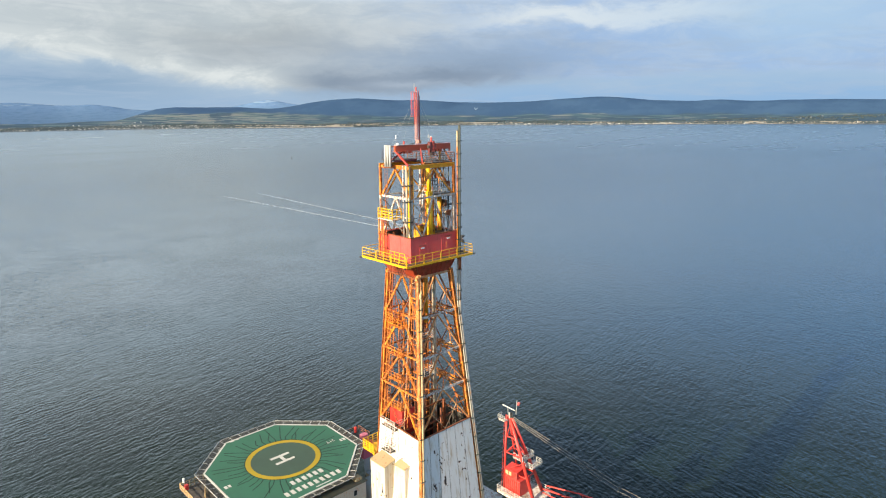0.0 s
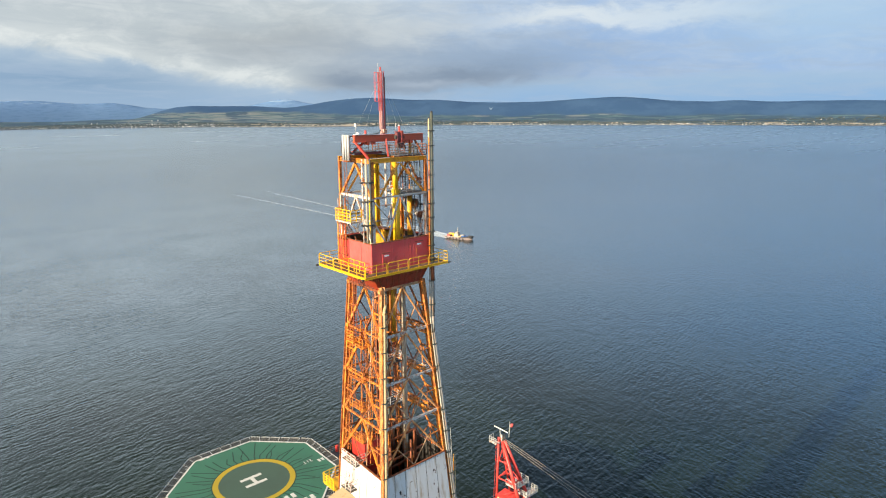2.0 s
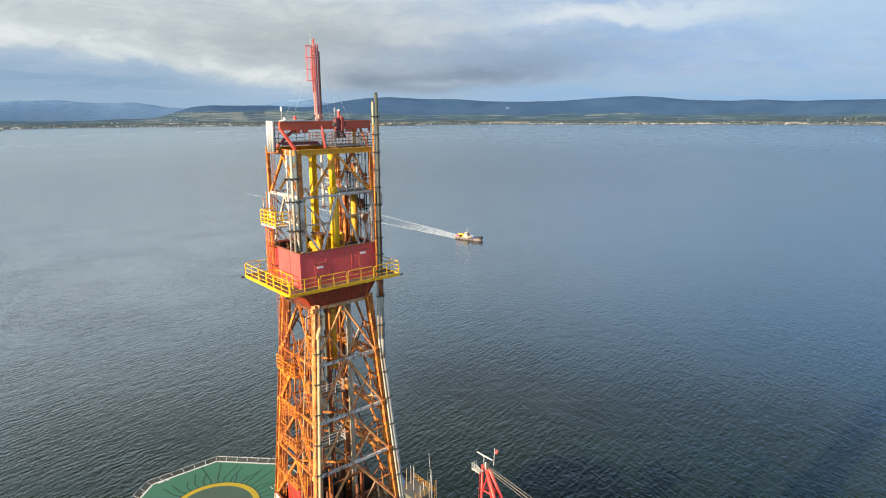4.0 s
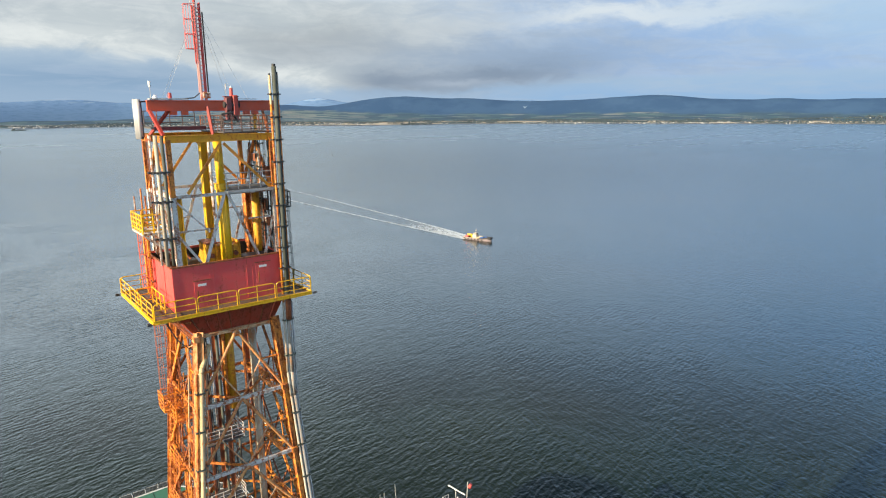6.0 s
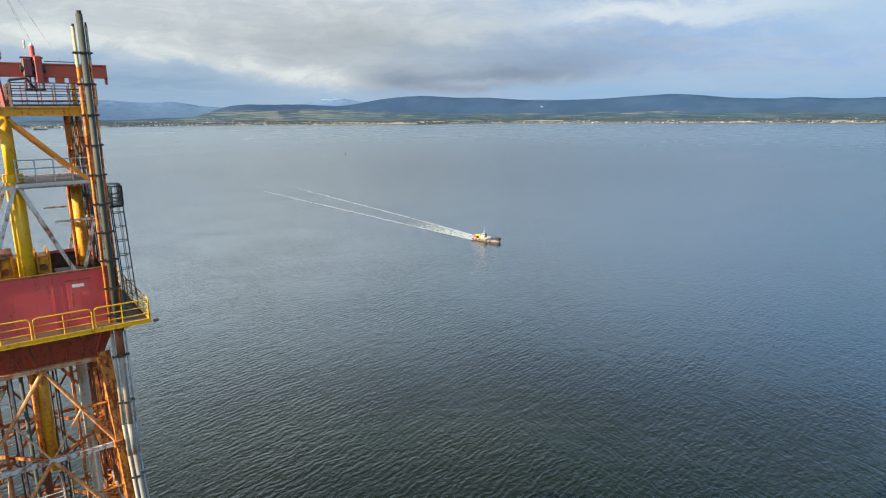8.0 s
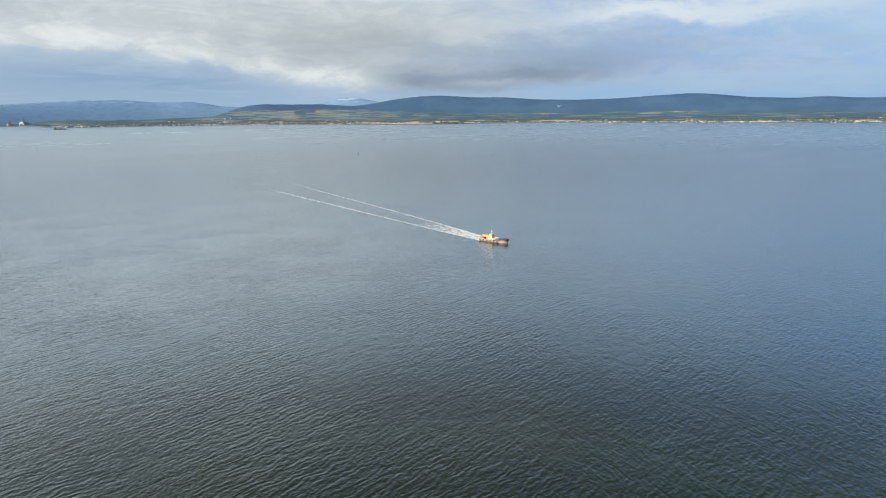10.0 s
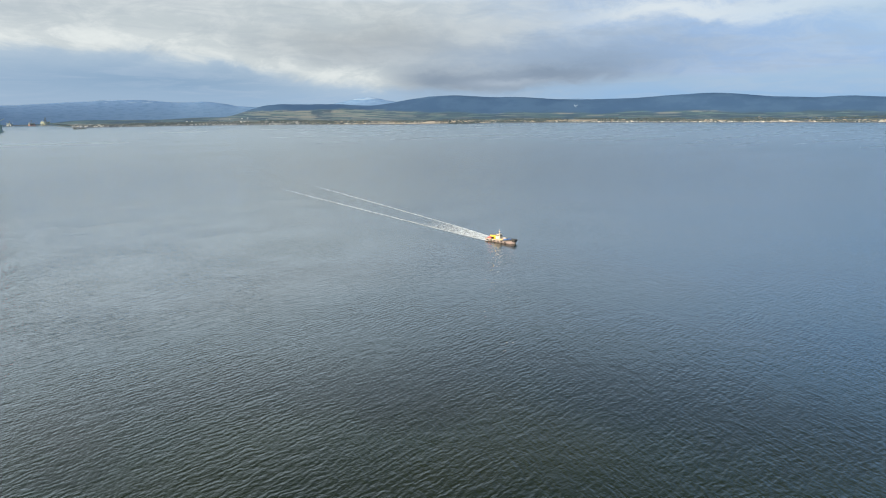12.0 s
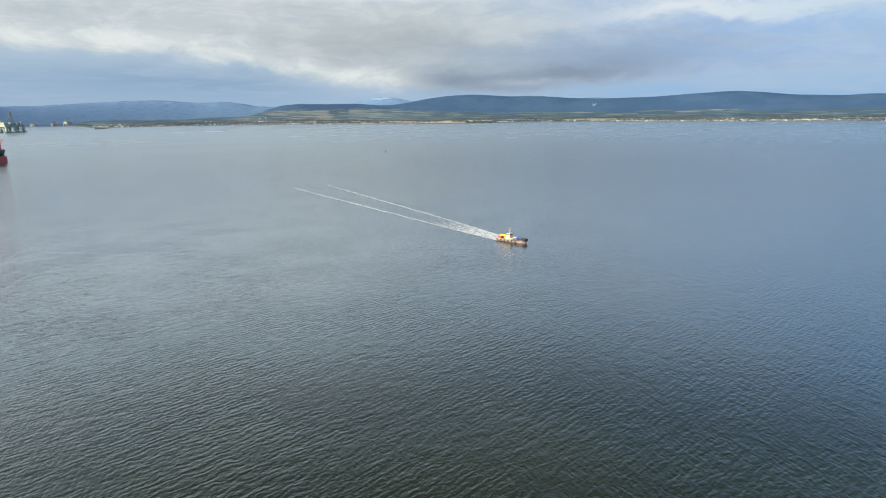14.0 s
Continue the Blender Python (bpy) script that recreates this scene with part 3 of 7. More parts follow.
def land():
    bm = B()
    A, R = 420, 72
    grid = []
    for i in range(A + 1):
        a = -28 + 128 * i / A
        row = []
        for j in range(R + 1):
            r = 3380 + (4930 - 3380) * j / R
            row.append(bm.verts.new((r * math.sin(radians(a)), r * math.cos(radians(a)), land_height(a, r))))
        grid.append(row)
    for i in range(A):
        for j in range(R):
            bm.faces.new((grid[i][j], grid[i][j + 1], grid[i + 1][j + 1], grid[i + 1][j]))
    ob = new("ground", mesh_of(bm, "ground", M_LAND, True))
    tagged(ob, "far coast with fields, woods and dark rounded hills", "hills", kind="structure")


land()


# bearing, width (degrees), height of the pale mountains behind
PEAKS = [(8.6, 4.6, 56), (14.6, 2.0, 30), (3.0, 3.0, 18), (-4, 5.0, 26), (-14, 6.0, 40), (27.7, 2.5, 66), (33.9, 2.6, 74), (45.8, 2.6, 46)]


def snow_hills():
    """A pale range that shows over the dark hills."""
    bm = B()
    grid = []
    A, R = 360, 16
    for i in range(A + 1):
        a = -30 + 86 * i / A
        top = 100 + sum(h * math.exp(-((a - c) / w) ** 2) for c, w, h in PEAKS) + 3 * noise.noise((a * 0.8, 0.3, 1.0)) + 1.6 * noise.noise((a * 3.1, 0.9, 2.0))
        row = []
        for j in range(R + 1):
            r = 4800 + 8 * j
            k = math.sin(math.pi * min(1.0, j / (R - 3.0)) * 0.5)
            z = -4 + (top + 4) * k + math.sin(math.pi * j / R) * (3 * noise.noise((a * 0.9, j * 0.25, 7.0)) + 2 * noise.noise((a * 3.3, j * 0.6, 3.0)))
            row.append(bm.verts.new((r * math.sin(radians(a)), r * math.cos(radians(a)), z if j < R else -5)))
        grid.append(row)
    for i in range(A):
        for j in range(R):
            bm.faces.new((grid[i][j], grid[i][j + 1], grid[i + 1][j + 1], grid[i + 1][j]))
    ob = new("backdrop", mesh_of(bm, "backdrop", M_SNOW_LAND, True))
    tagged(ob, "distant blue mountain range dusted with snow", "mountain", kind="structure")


snow_hills()


def town():
    """Houses along the coast: far too small and many to count."""
    rng = random.Random(4)
    bm = B()
    spans = [(4.5, 22, 1300, 12, 330), (20, 33, 170, 15, 260), (38, 45, 25, 20, 160), (46, 62, 210, 12, 90), (62, 80, 110, 15, 220), (8, 30, 50, 200, 520), (48, 78, 40, 150, 480)]
    for a0, a1, count, s0, s1 in spans:
        for _ in range(count):
            a = rng.uniform(a0, a1)
            r = shore_distance(a) + rng.uniform(s0, s1)
            z = land_height(a, r)
            x, y = r * math.sin(radians(a)), r * math.cos(radians(a))
            L, W, H = rng.uniform(4, 11), rng.uniform(4, 7), rng.uniform(1.8, 3.4)
            m = Matrix.Translation((x, y, z - 1)) @ Matrix.Rotation(rng.uniform(0, 3.14), 4, "Z")
            v = [bm.verts.new(m @ Vector(c)) for c in ((-L / 2, -W / 2, 0), (L / 2, -W / 2, 0), (L / 2, W / 2, 0), (-L / 2, W / 2, 0), (-L / 2, -W / 2, H), (L / 2, -W / 2, H),
                                                       (L / 2, W / 2, H), (-L / 2, W / 2, H), (-L / 2, 0, H + W * 0.4), (L / 2, 0, H + W * 0.4))]
            for f in ((0, 1, 5, 4), (1, 2, 6, 9, 5), (2, 3, 7, 6), (3, 0, 4, 8, 7), (4, 5, 9, 8), (6, 7, 8, 9)):
                bm.faces.new([v[i] for i in f])
    ob = new("town_houses", mesh_of(bm, "town_houses", M_TOWN))
    tagged(ob, "small pale houses scattered along the far shore", "houses", kind="stuff")


town()


def woods():
    rng = random.Random(9)
    bm = B()
    base = bmesh.new()
    bmesh.ops.create_icosphere(base, subdivisions=1, radius=1.0)
    shape = [v.co.copy() for v in base.verts]
    faces = [[v.index for v in f.verts] for f in base.faces]
    base.free()
    belts = [(rng.uniform(9, 82), rng.uniform(60, 420), rng.uniform(0.5, 3.0), rng.uniform(6, 20)) for _ in range(130)]
    belts += [(36.5, 25, 1.4, 20), (21, 60, 2.5, 20), (57, 60, 3, 20), (67, 120, 2.5, 25)]
    belts += [(rng.uniform(5, 21), rng.uniform(40, 330), rng.uniform(1.5, 3.5), rng.uniform(10, 30)) for _ in range(26)]
    for a0, s0, wa, ws in belts:
        for _ in range(int(14 + wa * 16)):
            a = a0 + rng.uniform(-wa, wa)
            r = shore_distance(a) + max(8, s0 + rng.gauss(0, ws))
            if r > 4700:
                continue
            z = land_height(a, r)
            c = Vector((r * math.sin(radians(a)), r * math.cos(radians(a)), z + 2))
            k = rng.uniform(2.5, 4.5)
            v = [bm.verts.new(c + Vector((p.x * k * 1.5, p.y * k * 1.5, p.z * k)) * rng.uniform(0.8, 1.2)) for p in shape]
            for f in faces:
                bm.faces.new([v[i] for i in f])
    ob = new("far_woods", mesh_of(bm, "far_woods", M_TREES))
    tagged(ob, "dark belts of woodland on the far coast", "trees", kind="stuff")


woods()


def hill_scar():
    """A bare pale gully on the hillside: two arms and a foot, thin sheets of scree laid on the slope."""
    bm = B()
    for pts in (((45.92, 4578, 1.4), (45.99, 4552, 3.2), (46.03, 4534, 2.2)), ((46.24, 4572, 1.2), (46.12, 4552, 2.8), (46.05, 4534, 2.2))):
        for (a0, r0, w0), (a1, r1, w1) in zip(pts, pts[1:]):
            q = []
            for a, r_, w_ in ((a0, r0, w0), (a1, r1, w1)):
                da = math.degrees(w_ / r_)
                for sgn in (-1, 1):
                    b_ = a + da * sgn
                    q.append((r_ * math.sin(radians(b_)), r_ * math.cos(radians(b_)), land_height(b_, r_) + 1.2))
            bm.faces.new([bm.verts.new(c) for c in (q[0], q[1], q[3], q[2])])
    bmesh.ops.recalc_face_normals(bm, faces=bm.faces)
    bmesh.ops.solidify(bm, geom=list(bm.faces), thickness=-1.5)
    m, n = material("pale scree")
    grain = n.noise(n.coords(), 0.2, 4, 0.6)
    # scree dulled and blued, distance haze put into its colour
    n.finish(n.surface(n.mix(grain, (0.15, 0.22, 0.31), (0.26, 0.34, 0.44)), 0.9))
    solo("scree_gully", bm, m, "pale bare gully on the dark hillside", "gully", kind="structure")


hill_scar()

# ---------------------------------------------------------------- drilling derrick
M_CREAM = painted("cream weathered pipe", (0.60, 0.46, 0.25), 0.40, (0.30, 0.10, 0.022))
M_PALE_RUST = painted("pale brace with rust", (0.62, 0.41, 0.23), 0.48, (0.27, 0.080, 0.018))
M_RISER = painted("mid grey riser paint", (0.31, 0.305, 0.28), 0.42, (0.20, 0.11, 0.06), 0.5)
M_STANDPIPE = painted("stone grey standpipe", (0.46, 0.42, 0.32), 0.44, (0.24, 0.12, 0.05), 0.5)
M_DARK_RAIL = painted("dark weathered rail", (0.075, 0.050, 0.050), 0.38, (0.20, 0.055, 0.025), 0.65)
M_PALE_PIPE = painted("pale grey pipe", (0.40, 0.37, 0.30), 0.42, (0.24, 0.13, 0.07), 0.45)
derrick = thing("drilling_derrick", "tall rusted orange steel drilling derrick with white clad base", "derrick", (5.2, 3.6, 40.0))
Z_TOP, Z_CLAD, Z_FOOT = 83.1, 64.5, 41.0
TOP = {"f": (2.75, 1.45), "r": (8.1, 1.45), "b": (8.1, 6.8), "l": (2.75, 6.8)}
LOW = {"f": (0.60, -1.05), "r": (8.85, -0.95), "b": (8.95, 7.1), "l": (1.05, 6.85)}


def leg_at(k, z):
    f = (z - Z_TOP) / (Z_CLAD - Z_TOP)
    return (*lerp(TOP[k], LOW[k], f), z)


LEVELS = [Z_TOP, 78.45, 73.7, 69.3, Z_CLAD]


def corner_leg(k, mat):
    """A leg of four chords boxed with lacing, as one tapering column."""
    bm = B()
    a, b = leg_at(k, Z_TOP + 0.4), leg_at(k, Z_FOOT)
    bar(bm, a, b, 0.24, 0.24)
    for dx, dy in ((1, 0), (0, 1)):
        bar(bm, (a[0] + dx * 0.24, a[1] + dy * 0.24, a[2]), (b[0] + dx * 0.24, b[1] + dy * 0.24, b[2]), 0.05 if dy else 0.48, 0.48 if dy else 0.05)
    leg = part("leg", bm, mat, derrick)
    for z in LEVELS[:-1]:
        c = Vector(leg_at(k, z))
        part("gusset_plate", boxed(c - Vector((0.22, 0.22, 0.2)), c + Vector((0.22, 0.22, 0.2)), 0.04), mat, leg)
    return leg


M_DARK_RED = painted("dark red steel", (0.34, 0.036, 0.026), 0.26, (0.12, 0.03, 0.015))
M_TRUSS = painted("bright orange truss", (0.78, 0.27, 0.025), 0.40, (0.26, 0.065, 0.012), 0.5, 0.4)
M_LEG = painted("sun-bleached orange leg", (0.66, 0.32, 0.11), 0.50, (0.24, 0.070, 0.016), 0.5, 0.5)
for k, mat in (("f", M_LEG), ("r", M_ORANGE), ("b", M_RUST), ("l", M_ORANGE)):
    corner_leg(k, mat)

FACES = [("f", "r", (0, -1)), ("l", "f", (-1, 0)), ("l", "b", (0, 1)), ("b", "r", (1, 0))]
for fi, (p, q, outward) in enumerate(FACES):
    for i, (zt, zb) in enumerate(zip(LEVELS, LEVELS[1:])):
        pt, qt, pb, qb = leg_at(p, zt), leg_at(q, zt), leg_at(p, zb), leg_at(q, zb)
        mt = lerp(pt, qt, 0.5)
        girt_mat = M_WHITE_STEEL if fi == 0 or (fi == 3 and i == 1) else M_ORANGE
        if i < 3:
            part("girt", bar(B(), pb, qb, 0.19, 0.24) if fi == 0 else bar(B(), pb, qb, 0.16, 0.19), girt_mat, derrick, "white girt, paint chipped" if girt_mat is M_WHITE_STEEL else "")
        wide = 0.19 if fi < 2 else 0.14
        member = (lambda a, b, w: tube(B(), a, b, w * 0.56, seg=8)) if fi == 0 else (lambda a, b, w: bar(B(), a, b, w, w * 1.17))
        part("brace", member(mt, pb, wide), M_LEG if fi == 0 else M_ORANGE, derrick, "sun-bleached brace, rusting" if fi == 0 else "")
        part("brace", member(mt, qb, wide), M_LEG if fi == 0 else M_ORANGE, derrick, "sun-bleached brace, rusting" if fi == 0 else "")
        for e, eb, et in ((pb, pb, pt), (qb, qb, qt)):
            half = lerp(mt, e, 0.5)
            part("strut", member(half, lerp(et, eb, 0.5), 0.12), M_ORANGE, derrick)
            part("strut", member(half, lerp(pb, qb, 0.5), 0.09), M_PALE_RUST if fi == 0 else M_RUST, derrick)
            part("strut", member(lerp(mt, e, 0.75), lerp(et, eb, 0.78), 0.07), M_ORANGE, derrick)
# horizontal frames inside, with trussed bracing
for z in LEVELS[1:4]:
    c = [leg_at(k, z) for k in "frbl"]
    for a, b in ((lerp(c[0], c[1], 0.5), lerp(c[1], c[2], 0.5)), (lerp(c[1], c[2], 0.5), lerp(c[2], c[3], 0.5)), (lerp(c[2], c[3], 0.5), lerp(c[3], c[0], 0.5)), (lerp(c[3], c[0], 0.5), lerp(c[0], c[1], 0.5))):
        part("frame_tie", bar(B(), a, b, 0.12, 0.14), M_ORANGE, derrick)
    # deep lattice truss along the far right face
    up = Vector((0, 0, 0.85))
    a, b = Vector(lerp(c[1], c[2], 0.0)), Vector(lerp(c[1], c[2], 1.0))
    bm = B()
    bar(bm, a - up, b - up, 0.17, 0.17)
    bar(bm, a, b, 0.15, 0.17)
    for k in range(8):
        bar(bm, a.lerp(b, k / 8) - (up if k % 2 else Vector()), a.lerp(b, (k + 1) / 8) - (Vector() if k % 2 else up), 0.10, 0.10)
    part("lattice_truss", bm, M_TRUSS, derrick)
    bm = B()
    ins = Vector((-0.75, 0, 0))
    bar(bm, a + ins, b + ins, 0.15, 0.16)
    for k in range(9):
        bar(bm, a.lerp(b, k / 9) + (ins if k % 2 else Vector()), a.lerp(b, (k + 1) / 9) + (Vector() if k % 2 else ins), 0.11, 0.09)
    part("lattice_truss", bm, M_TRUSS, derrick)

# light members and cable trays on the side faces
det = random.Random(21)
for p, q, mats in (("l", "f", (M_ORANGE, M_RUST, M_ORANGE)), ("b", "r", (M_ORANGE, M_RUST, M_RED_BEAM))):
    for zt, zb in zip(LEVELS, LEVELS[1:]):
        for f in (0.25, 0.75) if p == "b" else ():
            part("light_tie", bar(B(), lerp(leg_at(p, zb), leg_at(q, zb), f), lerp(leg_at(p, (zt + zb) / 2), leg_at(q, (zt + zb) / 2), f + det.uniform(-0.08, 0.08)), 0.07, 0.07), mats[0], derrick)
            part("light_tie", bar(B(), leg_at(p if f < 0.5 else q, zb + 1.1), lerp(leg_at(p, zb), leg_at(q, zb), f), 0.06, 0.07), mats[1], derrick)
        zm = (zt + zb) / 2
        part("mid_girt", bar(B(), leg_at(p, zm), lerp(leg_at(p, zm), leg_at(q, zm), 0.27), 0.08, 0.10), mats[2], derrick)
        part("mid_girt", bar(B(), leg_at(q, zm), lerp(leg_at(p, zm), leg_at(q, zm), 0.73), 0.08, 0.10), mats[0], derrick)
for k, dx, dy in (("l", 0.45, -0.1), ("l", 0.3, -0.55), ("f", 0.1, 0.5), ("f", 0.05, 0.85), ("b", -0.4, -0.3)):
    a, b = leg_at(k, 82.9), leg_at(k, 58)
    tray = part("cable_tray", bar(B(), (a[0] + dx, a[1] + dy, a[2]), (b[0] + dx, b[1] + dy, b[2]), 0.07, 0.24), M_RUST, derrick)
    for j in range(14):
        c = Vector(lerp((a[0] + dx, a[1] + dy, a[2]), (b[0] + dx, b[1] + dy, b[2]), 0.04 + 0.065 * j))
        part("tray_bracket", boxed(c - Vector((0.14, 0.16, 0.03)), c + Vector((0.14, 0.16, 0.03))), M_ORANGE, tray)
# pipes and rails that hang inside
for x, y, r, mat, z0, z1, name in ((7.35, 3.7, 0.27, M_STANDPIPE, 50, 83.0, "standpipe"), (7.95, 4.95, 0.08, M_RUST, 50, 83.0, "standpipe"), (6.9, 4.4, 0.09, M_ORANGE, 58, 83.0, "standpipe"), (4.95, 2.9, 0.15, M_ORANGE, 77.4, 83.0, "standpipe"), (4.0, 2.6, 0.07, M_WHITE_STEEL, 76, 83.0, "standpipe"), (6.2, 4.9, 0.05, M_DARK_PIPE, 50, 83.0, "standpipe"), (4.5, 2.9, 0.10, M_DARK_PIPE, 50, 83.0, "standpipe"),
                                   (3.9, 3.6, 0.05, M_BLACK, 52, 83, "cable"), (4.1, 3.9, 0.05, M_BLACK, 52, 83, "cable"), (5.8, 4.4, 0.05, M_BLACK, 52, 83, "cable"), (6.0, 4.1, 0.05, M_BLACK, 52, 83, "cable")):
    part(name, tube(B(), (x, y, z0), (x, y, z1), r, seg=10), mat, derrick, smooth=True)
for x, y in ((5.0, 3.4), (5.0, 5.4)):
    bm = B()
    bar(bm, (x, y, 66), (x, y, 83), 0.26, 0.08)
    bar(bm, (x + 0.16, y, 66), (x + 0.16, y, 83), 0.07, 0.24)
    part("guide_rail", bm, M_RUST, derrick)
part("hydraulic_cylinder", tube(B(), (5.4, 3.0, 76.9), (5.4, 3.0, 83.2), 0.28, seg=14), M_OCHRE, derrick, "ochre hydraulic cylinder", True)
part("guide_beam", bar(B(), (3.4, 2.4, 68), (3.4, 2.4, 83), 0.14, 0.3), M_RUST, derrick)
# small landings inside
for z, x0, x1, y0, y1 in ((75.0, 3.0, 5.6, 2.0, 4.2), (70.6, 2.8, 5.2, 1.4, 3.4)):
    deck = part("landing", boxed((x0, y0, z - 0.08), (x1, y1, z)), M_GRATING, derrick)
    railing(deck, [(x0, y0, z), (x1, y0, z), (x1, y1, z)], M_WHITE_STEEL, 1.0, 0.9, 0.03, 3)

# service ladder tower on the left face
tower = part("ladder_tower", tube(B(), (1.9, 3.5, 64.6), (2.3, 3.5, 80.2), 0.05, seg=6), M_ORANGE, derrick)
for dx, dy in ((0, 0.8), (0.8, 0), (0.8, 0.8)):
    part("tower_post", bar(B(), (1.7 + dx, 3.3 + dy, 64.6), (2.1 + dx, 3.3 + dy, 79.6), 0.09, 0.09), M_ORANGE, tower)
for k in range(16):
    z = 65.2 + 0.95 * k
    s = 1.7 + 0.4 * (z - 64.6) / 15
    part("tower_rung", bar(B(), (s, 3.3, z), (s + 0.8, 4.1 if k % 2 else 3.3, z), 0.06, 0.06), M_ORANGE, tower)
    part("tower_rung", bar(B(), (s, 3.3, z), (s, 4.1, z + (0.9 if k % 2 else 0)), 0.06, 0.06), M_RUST, tower)
for z in (66.6, 70.2, 73.4, 77.0):
    s = 1.4 + 0.5 * (z - 64.6) / 15
    deck = part("landing", boxed((s - 0.4, 2.9, z - 0.07), (s + 1.2, 5.4, z)), M_ORANGE, derrick)
    railing(deck, [(s - 0.4, 5.4, z), (s - 0.4, 2.9, z), (s + 1.2, 2.9, z)], M_ORANGE, 1.0, 0.7, 0.035, 2)
M_RUSTY_RED = painted("rusted red ladder paint", (0.30, 0.070, 0.032), 0.46, (0.22, 0.075, 0.02))
# caged ladder under the crown walkway and along the left leg
ladder(derrick, (1.65, 4.5, 77.6), (1.65, 4.3, 85.15), (0, 1, 0), M_RUSTY_RED, 0.5, (-1, 0, 0), 0.7)
cage_deck = part("cage_landing", boxed((0.95, 3.9, 77.45), (2.5, 5.1, 77.57)), M_ORANGE, derrick)
railing(cage_deck, [(2.5, 3.9, 77.57), (0.95, 3.9, 77.57), (0.95, 5.1, 77.57), (2.5, 5.1, 77.57)], M_ORANGE, 1.15, 0.7, 0.04, 3)
for k in range(3):
    za, zb = 77.4 - 4.3 * k, 73.3 - 4.3 * k
    fa, fb = leg_at("l", za), leg_at("l", zb)
    ladder(derrick, (fb[0] + 0.1, fb[1] - 1.1, zb), (fa[0] + 0.1, fa[1] - 1.1, za), (0, 1, 0), M_ORANGE, 0.45, (-1, 0, 0), 0.6)

# small pipework, junction boxes and hanging cables
for k in range(9):
    x, y = det.uniform(2.2, 3.6), det.uniform(2.2, 6.0)
    z1, z0 = det.uniform(78, 83), det.uniform(62, 72)
    lean = Vector((-0.1 * (z1 - z0) * 0.8, 0, 0))
    bm = B()
    a, b = Vector((x, y, z1)), Vector((x, y, z0)) + lean
    tube(bm, a, b, 0.045, seg=6)
    tube(bm, b, b + Vector((0.9, 0.1, -0.25)), 0.045, seg=6)
    tube(bm, a, a + Vector((0.3, -0.5, 0.3)), 0.045, seg=6)
    part("small_pipe", bm, (M_ORANGE, M_ORANGE, M_RUST, M_PALE_RUST)[k % 4], derrick)
for k in range(14):
    key = "lflfr"[k % 5]
    z = det.uniform(66, 82)
    c = Vector(leg_at(key, z)) + Vector((det.uniform(-0.1, 0.4), det.uniform(-0.5, 0.4), 0))
    e = Vector((det.uniform(0.06, 0.14), det.uniform(0.06, 0.13), det.uniform(0.1, 0.2)))
    part("junction_box", boxed(c - e, c + e, 0.02), (M_RUST, M_ORANGE)[k % 2], derrick)
for k in range(4):
    a, b = Vector((0.9 + 0.15 * k, 2.0 + 0.5 * k, 85.0)), Vector((2.9, 1.9 + 0.6 * k, 82.2))
    bm = B()
    last = a
    for j in range(1, 9):
        f = j / 8
        c = a.lerp(b, f) - Vector((0, 0, (1.3 + 0.25 * k) * f * (1 - f) * 2))
        tube(bm, last, c, 0.03, seg=5)
        last = c
    part("hanging_cable", bm, M_BLACK, derrick, "slack black cable")

# risers down the front and right legs
RISERS = [("f", (0.20, -0.27), None, 0.165, M_CREAM), ("f", (-0.10, -0.30), None, 0.07, M_ORANGE), ("f", (0.62, -0.02), None, 0.05, M_PALE_RUST),
          ("r", (0.67, -0.12), (8.95, 0.75, 84.6), 0.15, M_RISER), ("r", (0.40, -0.16), (8.64, 0.80, 84.6), 0.085, M_PALE_PIPE), ("r", (0.95, 0.02), (9.27, 0.85, 84.6), 0.05, M_GREY)]
for k, (dx, dy), start, r, mat in RISERS:
    a, b = leg_at(k, 80.9), leg_at(k, 46)
    a, b = start or (a[0] + dx, a[1] + dy, a[2]), (b[0] + dx, b[1] + dy, b[2])
    bm = B()
    line = [Vector(a), Vector(b)]
    if start:
        # straight down from the walkway, then along the leg
        c = leg_at(k, 78.0)
        line[1:1] = [Vector((start[0], start[1], 79.4)), Vector((c[0] + dx, c[1] + dy, 77.6))]
    elif r > 0.1:
        # a swan neck at the top
        line[:0] = [line[0] + Vector((0.95, 0.9, 1.5)), line[0] + Vector((0.6, 0.5, 1.0)), line[0] + Vector((0.12, 0.1, 0.35))]
    for u, v in zip(line, line[1:]):
        tube(bm, u, v, r, seg=10)
    riser = part("riser_pipe", bm, mat, derrick, smooth=True)
    for u, v in zip(line, line[1:]):
        if (v - u).length > 2:
            for j in range(int((v - u).length / 2.4)):
                c = u.lerp(v, (j + 0.5) / int((v - u).length / 2.4))
                part("clamp", boxed(c - Vector((r + 0.04, r + 0.04, 0.05)), c + Vector((r + 0.04, r + 0.04, 0.05))), M_DARK_PIPE, riser)
part("pipe_flange", tube(B(), (8.95, 0.75, 83.3), (8.95, 0.75, 84.9), 0.2, seg=14), M_RUST, derrick, "brown pipe sleeve under the walkway", True)

# ---- wind wall: white panels with standing seams
def wall_point(p, q, f, z, outward, off):
    a = lerp(leg_at(p, z), leg_at(q, z), f)
    return (a[0] + outward[0] * off, a[1] + outward[1] * off, z)


